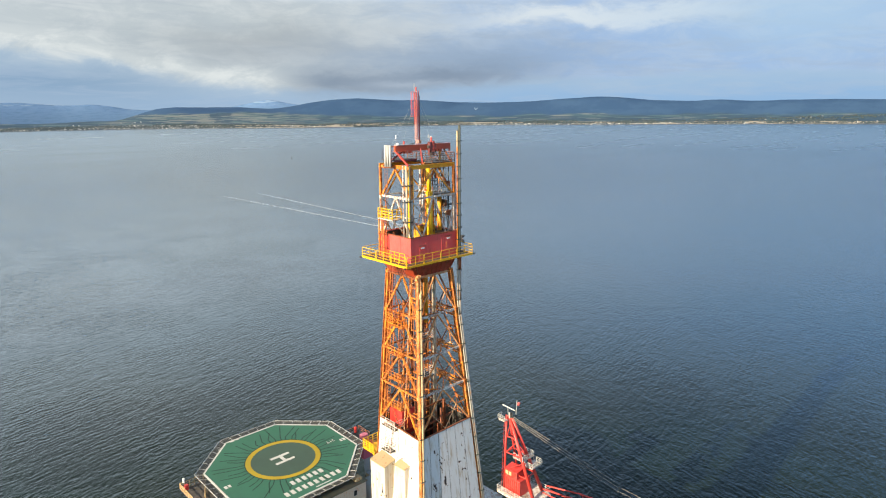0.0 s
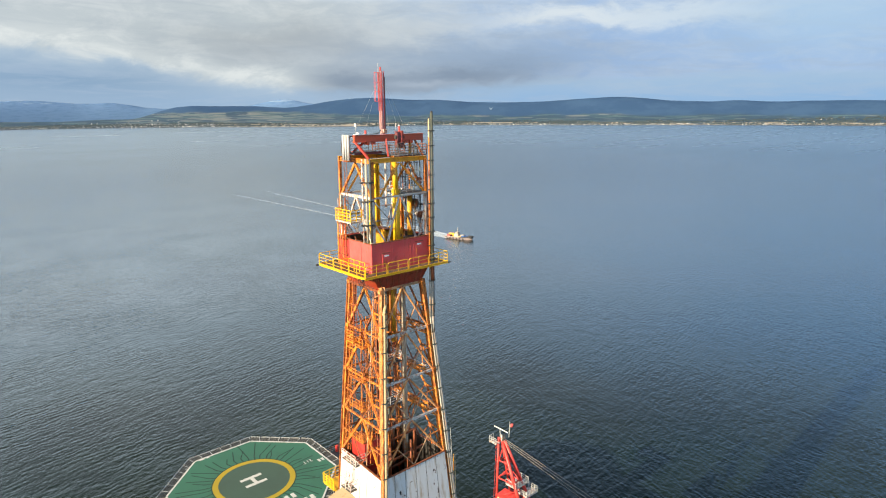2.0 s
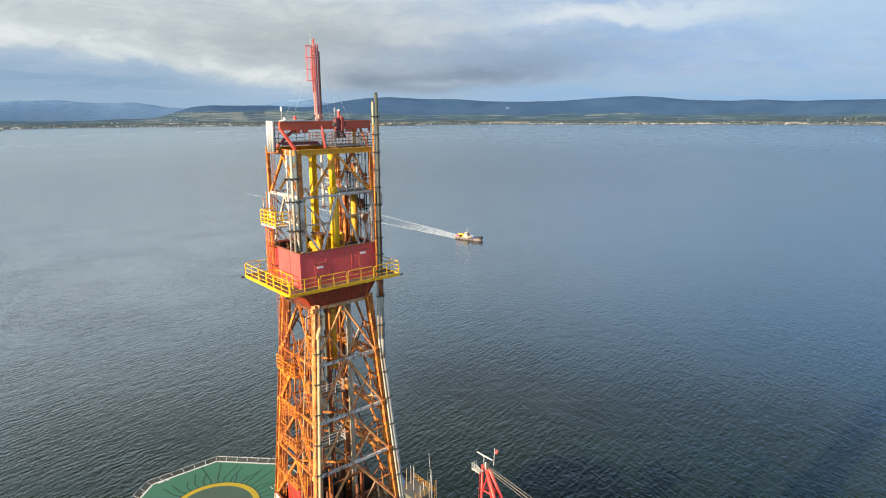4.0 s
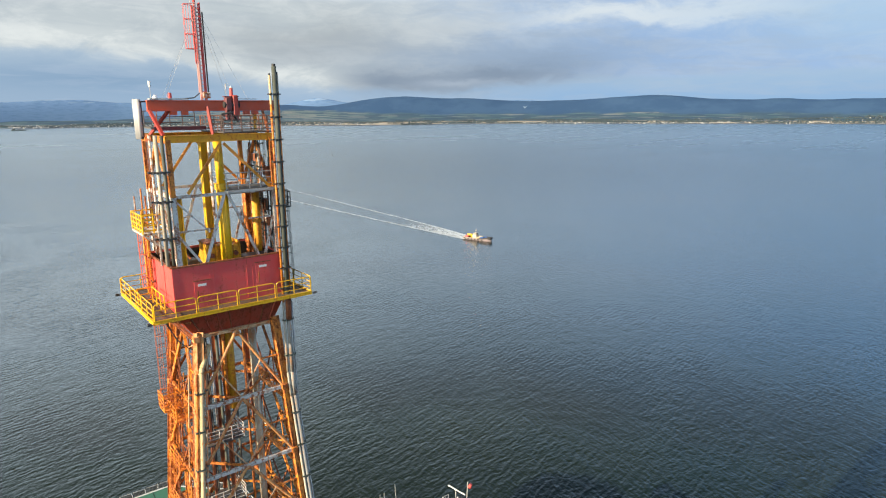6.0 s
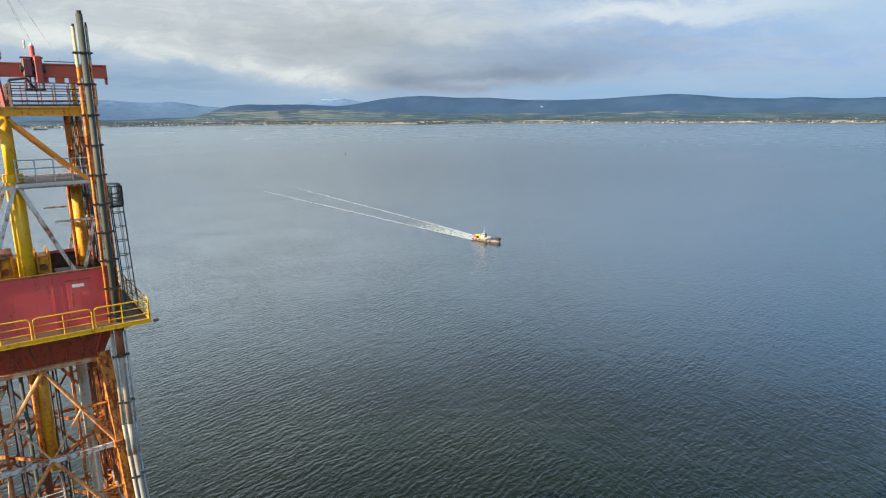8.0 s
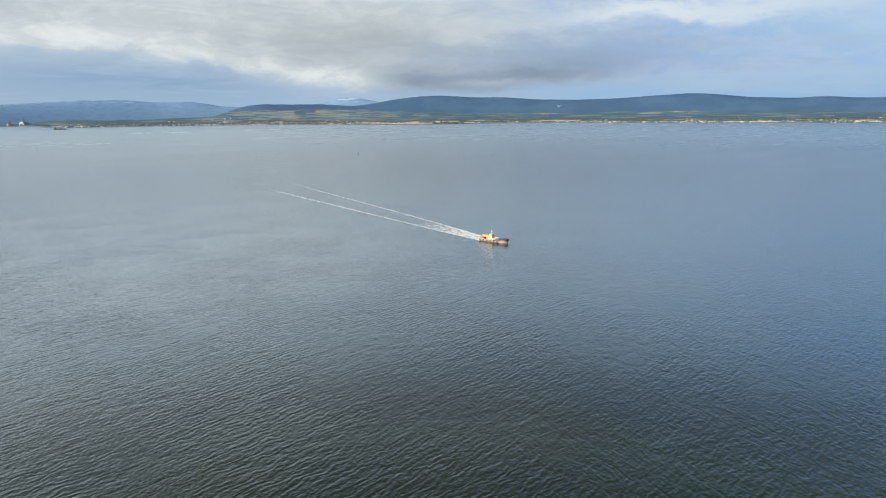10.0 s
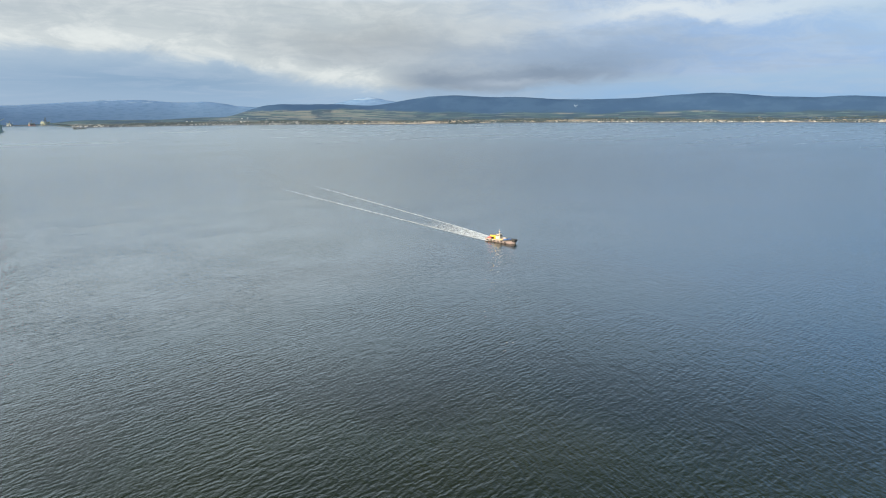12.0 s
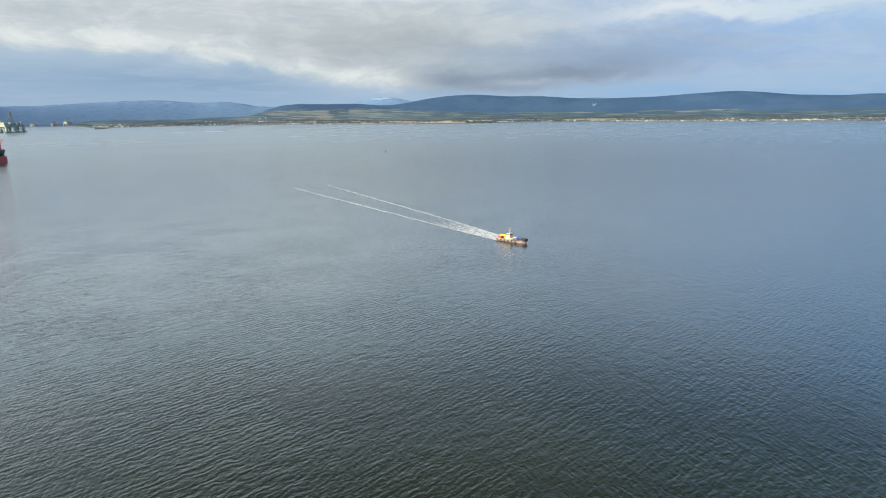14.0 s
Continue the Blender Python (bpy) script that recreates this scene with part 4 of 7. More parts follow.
for fi, (p, q, outward) in enumerate(FACES):
    n = 6
    for k in range(n):
        for z0, z1 in ((57.3, Z_CLAD), (49.4, 57.27), (Z_FOOT, 49.37)):
            bm = B()
            vs = []
            for off in (0.16, 0.22):
                for f, z in ((k / n + 0.005, z0), ((k + 1) / n - 0.005, z0), ((k + 1) / n - 0.005, z1), (k / n + 0.005, z1)):
                    vs.append(bm.verts.new(wall_point(p, q, f, z, outward, off)))
            for f in ((0, 1, 2, 3), (4, 5, 6, 7), (0, 1, 5, 4), (1, 2, 6, 5), (2, 3, 7, 6), (3, 0, 4, 7)):
                bm.faces.new([vs[i] for i in f])
            bmesh.ops.recalc_face_normals(bm, faces=bm.faces)
            part("wall_panel", bm, M_CLAD, derrick)
    part("wall_cap", bar(B(), wall_point(p, q, 0, Z_CLAD + 0.06, outward, 0.19), wall_point(p, q, 1, Z_CLAD + 0.06, outward, 0.19), 0.16, 0.12), M_RUST, derrick, "rusty capping rail")
# thin dark sheets added behind the white panels to darken the interior
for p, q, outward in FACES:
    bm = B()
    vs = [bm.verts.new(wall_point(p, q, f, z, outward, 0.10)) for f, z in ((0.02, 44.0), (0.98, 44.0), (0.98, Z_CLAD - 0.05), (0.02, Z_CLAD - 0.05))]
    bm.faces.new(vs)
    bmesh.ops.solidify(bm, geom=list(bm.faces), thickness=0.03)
    part("inner_lining", bm, M_GRATING, derrick, "dark sheet added inside the wall")
# rusty columns, pipes and ties in the mouth of the clad base
gear = random.Random(31)
for k in range(14):
    x, y = gear.uniform(2.0, 8.2), gear.uniform(0.6, 5.6)
    z1 = gear.uniform(63.5, 68.0)
    m_ = (M_RUST, M_ORANGE, M_RUST, M_RUST, M_PALE_RUST)[k % 5]
    if k % 2:
        part("floor_pipe", tube(B(), (x, y, 52), (x, y, z1), gear.uniform(0.06, 0.16), seg=8), m_, derrick, smooth=True)
    else:
        part("floor_column", girder(B(), (x, y, 52), (x + 0.02, y, z1), 0.26, 0.26), m_, derrick)
for z, y in ((64.0, 1.6), (65.4, 3.0), (62.6, 2.4), (66.3, 4.6)):
    part("floor_tie", bar(B(), (1.6, y, z), (8.5, y + 0.3, z + 0.2), 0.16, 0.2), M_RUST, derrick)
# dark drill floor inside
part("drill_floor", boxed((1.0, -0.6, 58.0), (8.6, 6.7, 58.2)), M_GRATING, derrick)
part("winch_house", boxed((1.4, 3.2, 58.2), (3.6, 5.6, 66.2), 0.05), M_CRANE, derrick, "red equipment box")

# boxes hung on the left clad face
def sloped_box(name, lo, hi, drop, mat, parent, label=""):
    bm = boxed(lo, hi)
    for v in bm.verts:
        if v.co.z > hi[2] - 0.01 and v.co.x < lo[0] + 0.01:
            v.co.z -= drop
    bmesh.ops.bevel(bm, geom=list(bm.edges), offset=0.04, segments=1, affect="EDGES")
    body = part(name, bm, mat, parent, label)
    roof = boxed((lo[0] - 0.06, lo[1] - 0.06, hi[2] + 0.01), (hi[0], hi[1] + 0.06, hi[2] + 0.06))
    for v in roof.verts:
        if v.co.x < lo[0]:
            v.co.z -= drop
    part("box_roof", roof, mat if mat is M_CRANE else M_ROOF, body, "" if mat is M_CRANE else "tan weathered roof plate")
    part("door_leaf", boxed((lo[0] - 0.05, (lo[1] + hi[1]) / 2 - 0.45, hi[2] - drop - 3.2), (lo[0] - 0.005, (lo[1] + hi[1]) / 2 + 0.45, hi[2] - drop - 1.0), 0.02), mat, body)
    return body


sloped_box("duct_box", (-1.5, 3.2, 46.0), (0.35, 6.0, 60.4), 0.5, M_DUCT, derrick, "off-white steel duct box with sloped top")
sloped_box("duct_box", (-0.7, 0.3, 55.4), (0.4, 2.2, 60.9), 0.4, M_DUCT, derrick, "small off-white steel box")
land_deck = part("landing", boxed((-0.55, 3.2, 61.4), (0.75, 5.0, 61.5)), M_GRATING, derrick)
railing(land_deck, [(0.7, 5.0, 61.5), (-0.55, 5.0, 61.5), (-0.55, 3.2, 61.5), (0.7, 3.2, 61.5)], M_WHITE_STEEL, 1.1, 0.9, 0.035, 2)
up_deck = part("landing", boxed((0.1, 3.0, 64.2), (1.4, 5.6, 64.3)), M_GRATING, derrick)
railing(up_deck, [(0.1, 5.6, 64.3), (0.1, 3.0, 64.3), (1.4, 3.0, 64.3)], M_WHITE_STEEL, 1.1, 0.9, 0.035, 3)
ladder(derrick, (-0.4, 3.6, 61.5), (0.15, 3.6, 65.2), (0, 1, 0), M_WHITE_STEEL, 0.5, (-1, 0, 0), 0.7)
side_deck = part("side_platform", boxed((-0.1, 7.25, 59.45), (2.2, 9.4, 59.6)), M_YELLOW, derrick, "yellow side platform")
railing(side_deck, [(-0.1, 7.25, 59.6), (-0.1, 9.4, 59.6), (2.2, 9.4, 59.6), (2.2, 7.25, 59.6)], M_YELLOW, 1.2, 0.8, 0.05, 3)
part("bracket", bar(B(), (0.8, 7.2, 57.6), (0.8, 9.2, 59.4), 0.2, 0.2), M_YELLOW, derrick)

# ---------------------------------------------------------------- crown block section
BX0, BX1, BY0, BY1, BZ0, BZ1 = 1.60, 8.88, 1.12, 7.0, 85.05, 88.1
crown = thing("crown_block_house", "faded red steel crown box with yellow railed walkway", "crown block", (5.2, 4.0, 83.1))
# walls of the red box, open on top
t = 0.12
for name, lo, hi in (("side_wall", (BX0, BY0, BZ0), (BX1, BY0 + t, BZ1)), ("side_wall", (BX0, BY1 - t, BZ0), (BX1, BY1, BZ1)),
                     ("side_wall", (BX0, BY0 + t, BZ0), (BX0 + t, BY1 - t, BZ1)), ("side_wall", (BX1 - t, BY0 + t, BZ0), (BX1, BY1 - t, BZ1))):
    part(name, boxed(lo, hi), M_BOX_RED, crown)
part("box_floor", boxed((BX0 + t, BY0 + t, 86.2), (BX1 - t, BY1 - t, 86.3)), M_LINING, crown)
# thin near-black sheets added inside the red walls
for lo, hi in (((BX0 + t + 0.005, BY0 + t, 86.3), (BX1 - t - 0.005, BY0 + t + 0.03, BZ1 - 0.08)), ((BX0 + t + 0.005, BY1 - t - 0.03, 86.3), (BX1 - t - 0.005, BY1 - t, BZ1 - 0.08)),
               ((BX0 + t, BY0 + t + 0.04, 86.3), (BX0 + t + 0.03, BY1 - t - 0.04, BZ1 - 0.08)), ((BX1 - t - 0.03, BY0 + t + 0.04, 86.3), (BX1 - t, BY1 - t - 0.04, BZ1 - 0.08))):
    part("inner_lining", boxed(lo, hi), M_LINING, crown, "near-black sheet inside the box wall")
for k, x in enumerate((3.9, 4.12, 6.35, 6.75)):
    part("seam_rib", boxed((x - 0.03, BY0 - 0.015, BZ0), (x + 0.03, BY0 + 0.01, BZ1)), M_BOX_RED, crown)
for y in (2.9, 5.0):
    part("seam_rib", boxed((BX0 - 0.03, y - 0.04, BZ0), (BX0 + 0.01, y + 0.04, BZ1)), M_BOX_RED, crown)
for x, z in ((3.35, 85.2), (7.45, 85.8)):
    hatch = part("hatch", boxed((x - 0.5, BY0 - 0.015, z), (x + 0.5, BY0 + 0.005, z + 1.75), 0.005), M_BOX_RED, crown)
    part("drip_strip", boxed((x - 0.56, BY0 - 0.05, z + 1.82), (x + 0.56, BY0 - 0.005, z + 1.87)), M_RUST, hatch)
    part("label_plate", boxed((x - 0.26, BY0 - 0.05, z + 1.48), (x + 0.26, BY0 - 0.03, z + 1.63)), M_LABEL, hatch, "white label plate, not readable")
    part("hatch_handle", boxed((x - 0.35, BY0 - 0.07, z + 0.5), (x - 0.28, BY0 - 0.03, z + 1.2)), M_RUST, hatch)
for a, b in (((BX0, BY0, BZ1), (BX1, BY0, BZ1)), ((BX0, BY0, BZ1), (BX0, BY1, BZ1)), ((BX0, BY1, BZ1), (BX1, BY1, BZ1)), ((BX1, BY0, BZ1), (BX1, BY1, BZ1))):
    part("rim", bar(B(), a, b, 0.14, 0.10), M_RUST, crown)
part("corner_angle", boxed((BX0 - 0.02, BY0 - 0.02, BZ0), (BX0 + 0.1, BY0 + 0.1, BZ1)), M_BOX_RED, crown)
# tapering skirt underneath
bm = B()
v = [bm.verts.new(c) for c in ((BX0, BY0, 85.0), (BX1, BY0, 85.0), (BX1, BY1, 85.0), (BX0, BY1, 85.0), (2.75, 1.75, 83.25), (8.25, 1.75, 83.25), (8.25, 6.5, 83.25), (2.75, 6.5, 83.25))]
for f in ((0, 1, 5, 4), (1, 2, 6, 5), (2, 3, 7, 6), (3, 0, 4, 7), (4, 5, 6, 7), (3, 2, 1, 0)):
    bm.faces.new([v[i] for i in f])
bmesh.ops.recalc_face_normals(bm, faces=bm.faces)
M_SKIRT = painted("stained rust red plate", (0.34, 0.042, 0.014), 0.46, (0.10, 0.024, 0.008))
part("skirt", bm, M_SKIRT, crown, "dark rust red tapering skirt")
for k in range(8):
    x = 2.3 + 0.86 * k
    part("skirt_rib", bar(B(), (x, 1.13, 84.95), (2.75 + (x - 1.68) / 7.12 * 5.5, 1.73, 83.25), 0.07, 0.09), M_SKIRT if k % 3 else M_RUST, crown)
for a, b in (((2.6, 1.6, 83.15), (8.3, 1.6, 83.15)), ((2.6, 1.6, 83.15), (2.6, 6.7, 83.15)), ((8.3, 1.6, 83.15), (8.3, 6.7, 83.15)), ((2.6, 6.7, 83.15), (8.3, 6.7, 83.15))):
    part("ring_beam", girder(B(), a, b, 0.2, 0.22), M_PALE_RUST if a[1] == b[1] == 1.6 else M_RUST, crown)

# walkway round the box
WX1, WY1, WZ = 10.40, 8.25, 85.2
walkway = part("walkway", boxed((0.0, 0.0, WZ - 0.1), (WX1, BY0 - 0.06, WZ)), M_WALK, crown)
for lo, hi in (((0, BY0 - 0.06, WZ - 0.1), (BX0 - 0.04, WY1, WZ)), ((BX1 + 0.04, BY0 - 0.06, WZ - 0.1), (WX1, WY1, WZ)), ((BX0 - 0.04, BY1 + 0.04, WZ - 0.1), (BX1 + 0.04, WY1, WZ))):
    part("walkway_grating", boxed(lo, hi), M_WALK, walkway)
for a, b in (((0, 0), (WX1, 0)), ((0, 0), (0, WY1)), ((0, WY1), (WX1, WY1)), ((WX1, 0), (WX1, WY1))):
    part("edge_channel", girder(B(), (*a, WZ - 0.02), (*b, WZ - 0.02), 0.12, 0.24), M_YELLOW, walkway)
for a, b in (((0, 0), (WX1, 0)), ((WX1, 0), (WX1, WY1)), ((WX1, WY1), (0, WY1)), ((0, WY1), (0, 0))):
    panel_railing(walkway, (*a, WZ), (*b, WZ), M_YELLOW)
railing(walkway, [(1.1, 1.6, WZ), (1.1, 4.4, WZ), (0.2, 4.4, WZ)], M_YELLOW, 1.1, 0.9, 0.036, 2)
for x in (1.2, 3.2, 5.2, 7.2, 9.2):
    part("cantilever", bar(B(), (x, 0.05, WZ - 0.14), (x, BY0 + 0.6, WZ - 0.5), 0.12, 0.16), M_ORANGE, walkway)
for y in (1.4, 3.4, 5.4, 7.4):
    part("cantilever", bar(B(), (0.05, y, WZ - 0.14), (BX0 + 0.9, y, WZ - 0.9), 0.12, 0.16), M_ORANGE, walkway)
for c in ((-0.12, 0.0), (10.55, 0.0), (-0.15, 8.2)):
    part("lamp_fitting", tube(B(), (c[0], c[1], WZ - 0.1), (c[0] + (0.25 if c[0] > 0 else -0.25), c[1], WZ - 0.05), 0.09, seg=8), M_BLACK, walkway)

# ---- head frame over the box
M_AMBER = painted("amber rusted brace", (0.72, 0.30, 0.016), 0.42, (0.26, 0.070, 0.010), 0.5, 0.3)
head = thing("crown_head_frame", "rusty orange and white head frame with yellow cylinders", "steel frame", (5.5, 4.2, 88.1))
PX0, PX1, PY0, PY1, HZ0, HZ1 = 2.25, 8.80, 1.62, 7.15, 87.9, 95.9
ZM = 92.4
for x, y in ((PX0, PY0), (PX1, PY0), (PX0, PY1), (PX1, PY1)):
    post = part("post", boxed((x - 0.13, y - 0.13, ZM), (x + 0.13, y + 0.13, HZ1)), M_ORANGE, head)
    part("lower_post", boxed((x - 0.14, y - 0.14, HZ0 - 2.2), (x + 0.14, y + 0.14, ZM)), M_WHITE_STEEL, post, "white lower post, flaking paint")
for y in (PY0, PY1):
    part("top_beam", girder(B(), (PX0 - 0.15, y, 95.95), (PX1 + 0.2, y, 95.95), 0.22, 0.44), M_OCHRE, head, "rusty ochre top girder")
for x in (PX0, PX1):
    part("top_beam", girder(B(), (x, PY0 + 0.21, 95.9), (x, PY1 - 0.21, 95.9), 0.3, 0.42), M_ORANGE, head)
mx, my = (PX0 + PX1) / 2, (PY0 + PY1) / 2
for y in (PY0, PY1):
    m = M_AMBER
    part("brace", bar(B(), (mx - 0.1, y, 95.6), (PX0 + 0.9, y, ZM + 0.15), 0.14, 0.16), m, head)
    part("brace", bar(B(), (mx + 0.1, y, 95.6), (PX1 - 0.15, y, ZM + 0.1), 0.14, 0.16), m, head)
    part("girt", bar(B(), (PX0, y, ZM), (PX1, y, ZM), 0.16, 0.18), M_WHITE_STEEL, head)
    part("girt", bar(B(), (PX0, y, 90.2), (PX0 + 2.4, y, 90.2), 0.09, 0.10), M_WHITE_STEEL, head)
    part("girt", bar(B(), (PX1 - 1.9, y, 90.6), (PX1, y, 90.6), 0.09, 0.10), M_WHITE_STEEL, head)
    part("brace", bar(B(), (mx - 0.1, y, ZM), (PX0 + 1.65, y, 87.9), 0.15, 0.17), M_WHITE_STEEL, head, "white brace, rusting")
    part("brace", bar(B(), (mx + 0.1, y, ZM), (PX1 - 1.3, y, 87.9), 0.15, 0.17), M_WHITE_STEEL, head, "white brace, rusting")
    part("brace", bar(B(), (PX0 + 0.15, y, ZM - 0.3), (mx - 1.2, y, 90.0), 0.09, 0.1), M_WHITE_STEEL, head)
    part("brace", bar(B(), (PX0 + 0.15, y, 89.9), (PX0 + 1.4, y, 88.0), 0.14, 0.14), M_WHITE_STEEL, head)
    part("brace", bar(B(), (PX1 - 0.15, y, 90.6), (PX1 - 0.9, y, 88.0), 0.14, 0.14), M_WHITE_STEEL, head)
for x in (PX0, PX1):
    part("brace", bar(B(), (x, my, 95.6), (x, PY0 + 0.2, ZM), 0.18, 0.2), M_ORANGE, head)
    part("brace", bar(B(), (x, my, 95.6), (x, PY1 - 0.2, ZM), 0.18, 0.2), M_ORANGE, head)
    part("girt", bar(B(), (x, PY0, ZM), (x, PY1, ZM), 0.2, 0.24), M_WHITE_STEEL, head)
    part("brace", bar(B(), (x, my, ZM), (x, PY0 + 0.3, 88.0), 0.17, 0.18), M_WHITE_STEEL, head)
    part("brace", bar(B(), (x, my, ZM), (x, PY1 - 0.3, 88.0), 0.17, 0.18), M_WHITE_STEEL, head)
    part("girt", bar(B(), (x, PY0, 90.2), (x, PY1, 90.2), 0.10, 0.11), M_WHITE_STEEL, head)
# yellow compensator cylinders
for x, y, r, zt, zb in ((5.48, 2.2, 0.37, 92.9, 86.6),):
    cyl = part("cylinder", tube(B(), (x, y, zb), (x, y, zt), r, seg=18), M_YELLOW, head, "yellow hydraulic cylinder", True)
    part("piston_rod", tube(B(), (x, y, zt), (x, y + 0.2, 95.8), r * 0.74, seg=14), M_YELLOW, cyl, "", True)
    part("cylinder_head", tube(B(), (x, y, zt - 0.25), (x, y, zt + 0.1), r * 1.18, seg=18), M_YELLOW, cyl)
    part("cylinder_foot", boxed((x - 0.5, y - 0.5, 86.3), (x + 0.5, y + 0.5, 87.2), 0.06), M_YELLOW, cyl)
def box_column(x, y, w, z0, z1, mat, label):
    """A column of two channels with a web between, bolted to a foot plate and capped."""
    bm = B()
    box(bm, (x - w / 2, y - w / 2, z0), (x - w / 2 + 0.07, y + w / 2, z1))
    box(bm, (x + w / 2 - 0.07, y - w / 2, z0), (x + w / 2, y + w / 2, z1))
    box(bm, (x - w / 2 + 0.07, y - 0.06, z0), (x + w / 2 - 0.07, y + 0.06, z1))
    col = part("column", bm, mat, head, label)
    part("foot_plate", boxed((x - w * 0.8, y - w * 0.8, 86.3), (x + w * 0.8, y + w * 0.8, 86.55), 0.03), mat, col)
    part("cap_plate", boxed((x - w * 0.6, y - w * 0.6, z1), (x + w * 0.6, y + w * 0.6, z1 + 0.08)), M_RUST, col)


box_column(5.66, 5.75, 0.50, 86.3, 95.7, M_YELLOW, "tall yellow channel column, rust streaked")
box_column(2.70, 2.42, 0.42, 86.3, 92.2, M_YELLOW, "short yellow channel column")
box_column(8.12, 4.75, 0.40, 86.3, 92.4, M_ORANGE, "orange channel column")
part("slim_column", bar(B(), (8.5, 6.3, 88.0), (8.5, 6.3, 95.8), 0.2, 0.2), M_ORANGE, head)
cyl = part("side_cylinder", tube(B(), (8.2, 3.45, 86.3), (8.2, 3.45, 92.3), 0.27, seg=16), M_OCHRE, head, "ochre side cylinder", True)
part("cylinder_head", tube(B(), (8.2, 3.45, 92.1), (8.2, 3.45, 92.4), 0.36, seg=16), M_OCHRE, cyl)
block = part("sheave_block", boxed((4.35, 2.62, 86.3), (6.55, 4.0, 88.75), 0.1), M_OCHRE, head, "ochre sheave housing")
for x in (4.35, 4.9, 5.95, 6.5):
    part("side_plate", boxed((x - 0.05, 2.5, 86.3), (x + 0.05, 4.1, 89.0), 0.02), M_OCHRE, block)
for x, z in ((4.62, 88.2), (6.22, 88.2), (4.62, 87.2), (6.22, 87.2)):
    part("sheave_pin", tube(B(), (x, 2.46, z), (x, 2.64, z), 0.16, seg=12), M_RUST, block)
part("block_lid", boxed((4.25, 2.45, 88.99), (5.0, 4.15, 89.1), 0.02), M_RUST, block)
for x in (4.55, 5.05, 5.55):
    part("sheave_wheel", tube(B(), (x, 4.6, 87.5), (x + 0.16, 4.6, 87.5), 0.72, seg=20), M_OCHRE, head)
part("hang_pipe", tube(B(), (5.37, 3.7, 91.0), (5.37, 3.7, 95.7), 0.10, seg=8), M_WHITE_STEEL, head)
part("machinery", boxed((6.6, 1.9, 86.3), (8.5, 3.4, 87.9), 0.1), M_BLACK, head)
part("machinery", boxed((2.1, 1.7, 86.3), (3.6, 3.0, 87.7), 0.1), M_BLACK, head)
# sheave gear and rusty machinery standing in the box
mach = random.Random(8)
for k in range(12):
    x, y = mach.uniform(2.3, 8.2), mach.uniform(3.6, 6.4)
    w_, d_, h_ = mach.uniform(0.25, 0.6), mach.uniform(0.2, 0.5), mach.uniform(0.6, 1.5)
    item = part("machinery", boxed((x - w_, y - d_, 86.3), (x + w_, y + d_, 86.3 + h_), 0.06), (M_RUST, M_OCHRE, M_ORANGE, M_BLACK)[k % 4], head)
    part("machine_pipe", tube(B(), (x, y, 86.3 + h_), (x + mach.uniform(-0.5, 0.5), y + 0.3, 86.7 + h_), 0.08, seg=8), M_RUST, item)
# white landing in the frame
deck = part("landing", boxed((5.55, 1.35, 92.52), (8.75, 4.2, 92.6)), M_GRATING, head, "dark grating landing")
for a, b in (((5.55, 1.35), (8.75, 1.35)), ((5.55, 1.35), (5.55, 4.2))):
    part("landing_edge", bar(B(), (*a, 92.5), (*b, 92.5), 0.07, 0.16), M_GREY, deck, "grey edge channel")
railing(deck, [(5.6, 4.2, 92.62), (5.6, 1.6, 92.62), (8.7, 1.6, 92.62)], M_GREY, 1.05, 0.8, 0.03, 2)
# pipes by the front-left post
for x, y, r, mat in ((1.84, 1.38, 0.10, M_DARK_PIPE), (1.53, 1.56, 0.12, M_PALE_PIPE), (1.26, 1.82, 0.075, M_WHITE_STEEL)):
    pipe = part("pipe", tube(B(), (x, y, 88.2), (x, y, 96.2), r, seg=10), mat, head, smooth=True)
    for z in (89.9, 92.2, 94.0):
        part("clamp", boxed((x - r - 0.2, y - r - 0.05, z - 0.05), (x + r + 0.2, y + r + 0.05, z + 0.05)), M_BLACK, pipe)
ladder(head, (2.1, 5.9, 88.0), (2.1, 5.9, 96.0), (0, 1, 0), M_RUST, 0.45)
ladder(head, (8.4, 3.1, 88.3), (8.4, 3.1, 97.0), (0, 1, 0), M_DARK_PIPE, 0.5, (1, 0, 0), 0.6)
ladder(head, (8.9, 5.2, 88.3), (8.9, 5.2, 95.6), (0, 1, 0), M_DARK_PIPE, 0.45, (1, 0, 0), 0.6)
for z, y, w_ in ((93.6, 2.6, 0.3), (91.2, 3.3, 0.42), (90.1, 2.4, 0.35), (94.4, 4.4, 0.28), (89.2, 4.2, 0.4)):
    cab = part("junction_box", boxed((8.62, y - w_, z - w_), (8.95, y + w_, z + w_), 0.04), M_RUST, head, "rusty junction box")
    part("conduit", tube(B(), (8.8, y, z - w_), (8.8, y + 0.1, 88.2), 0.045, seg=6), M_BLACK, cab)
# conduits and thin pipes up the far side
for k in range(7):
    x, y = 8.55 + 0.09 * (k % 3), 3.0 + 0.52 * k
    pipe = part("thin_pipe", tube(B(), (x, y, 88.0), (x + 0.05, y + 0.1, 95.4 - 0.5 * (k % 4)), 0.045 + 0.012 * (k % 3), seg=7), (M_RUST, M_WHITE_STEEL, M_ORANGE, M_DARK_PIPE)[k % 4], head)
    for z in (89.4, 91.6, 93.8):
        part("clamp", boxed((x - 0.1, y - 0.08, z - 0.04), (x + 0.14, y + 0.18, z + 0.04)), M_BLACK, pipe)
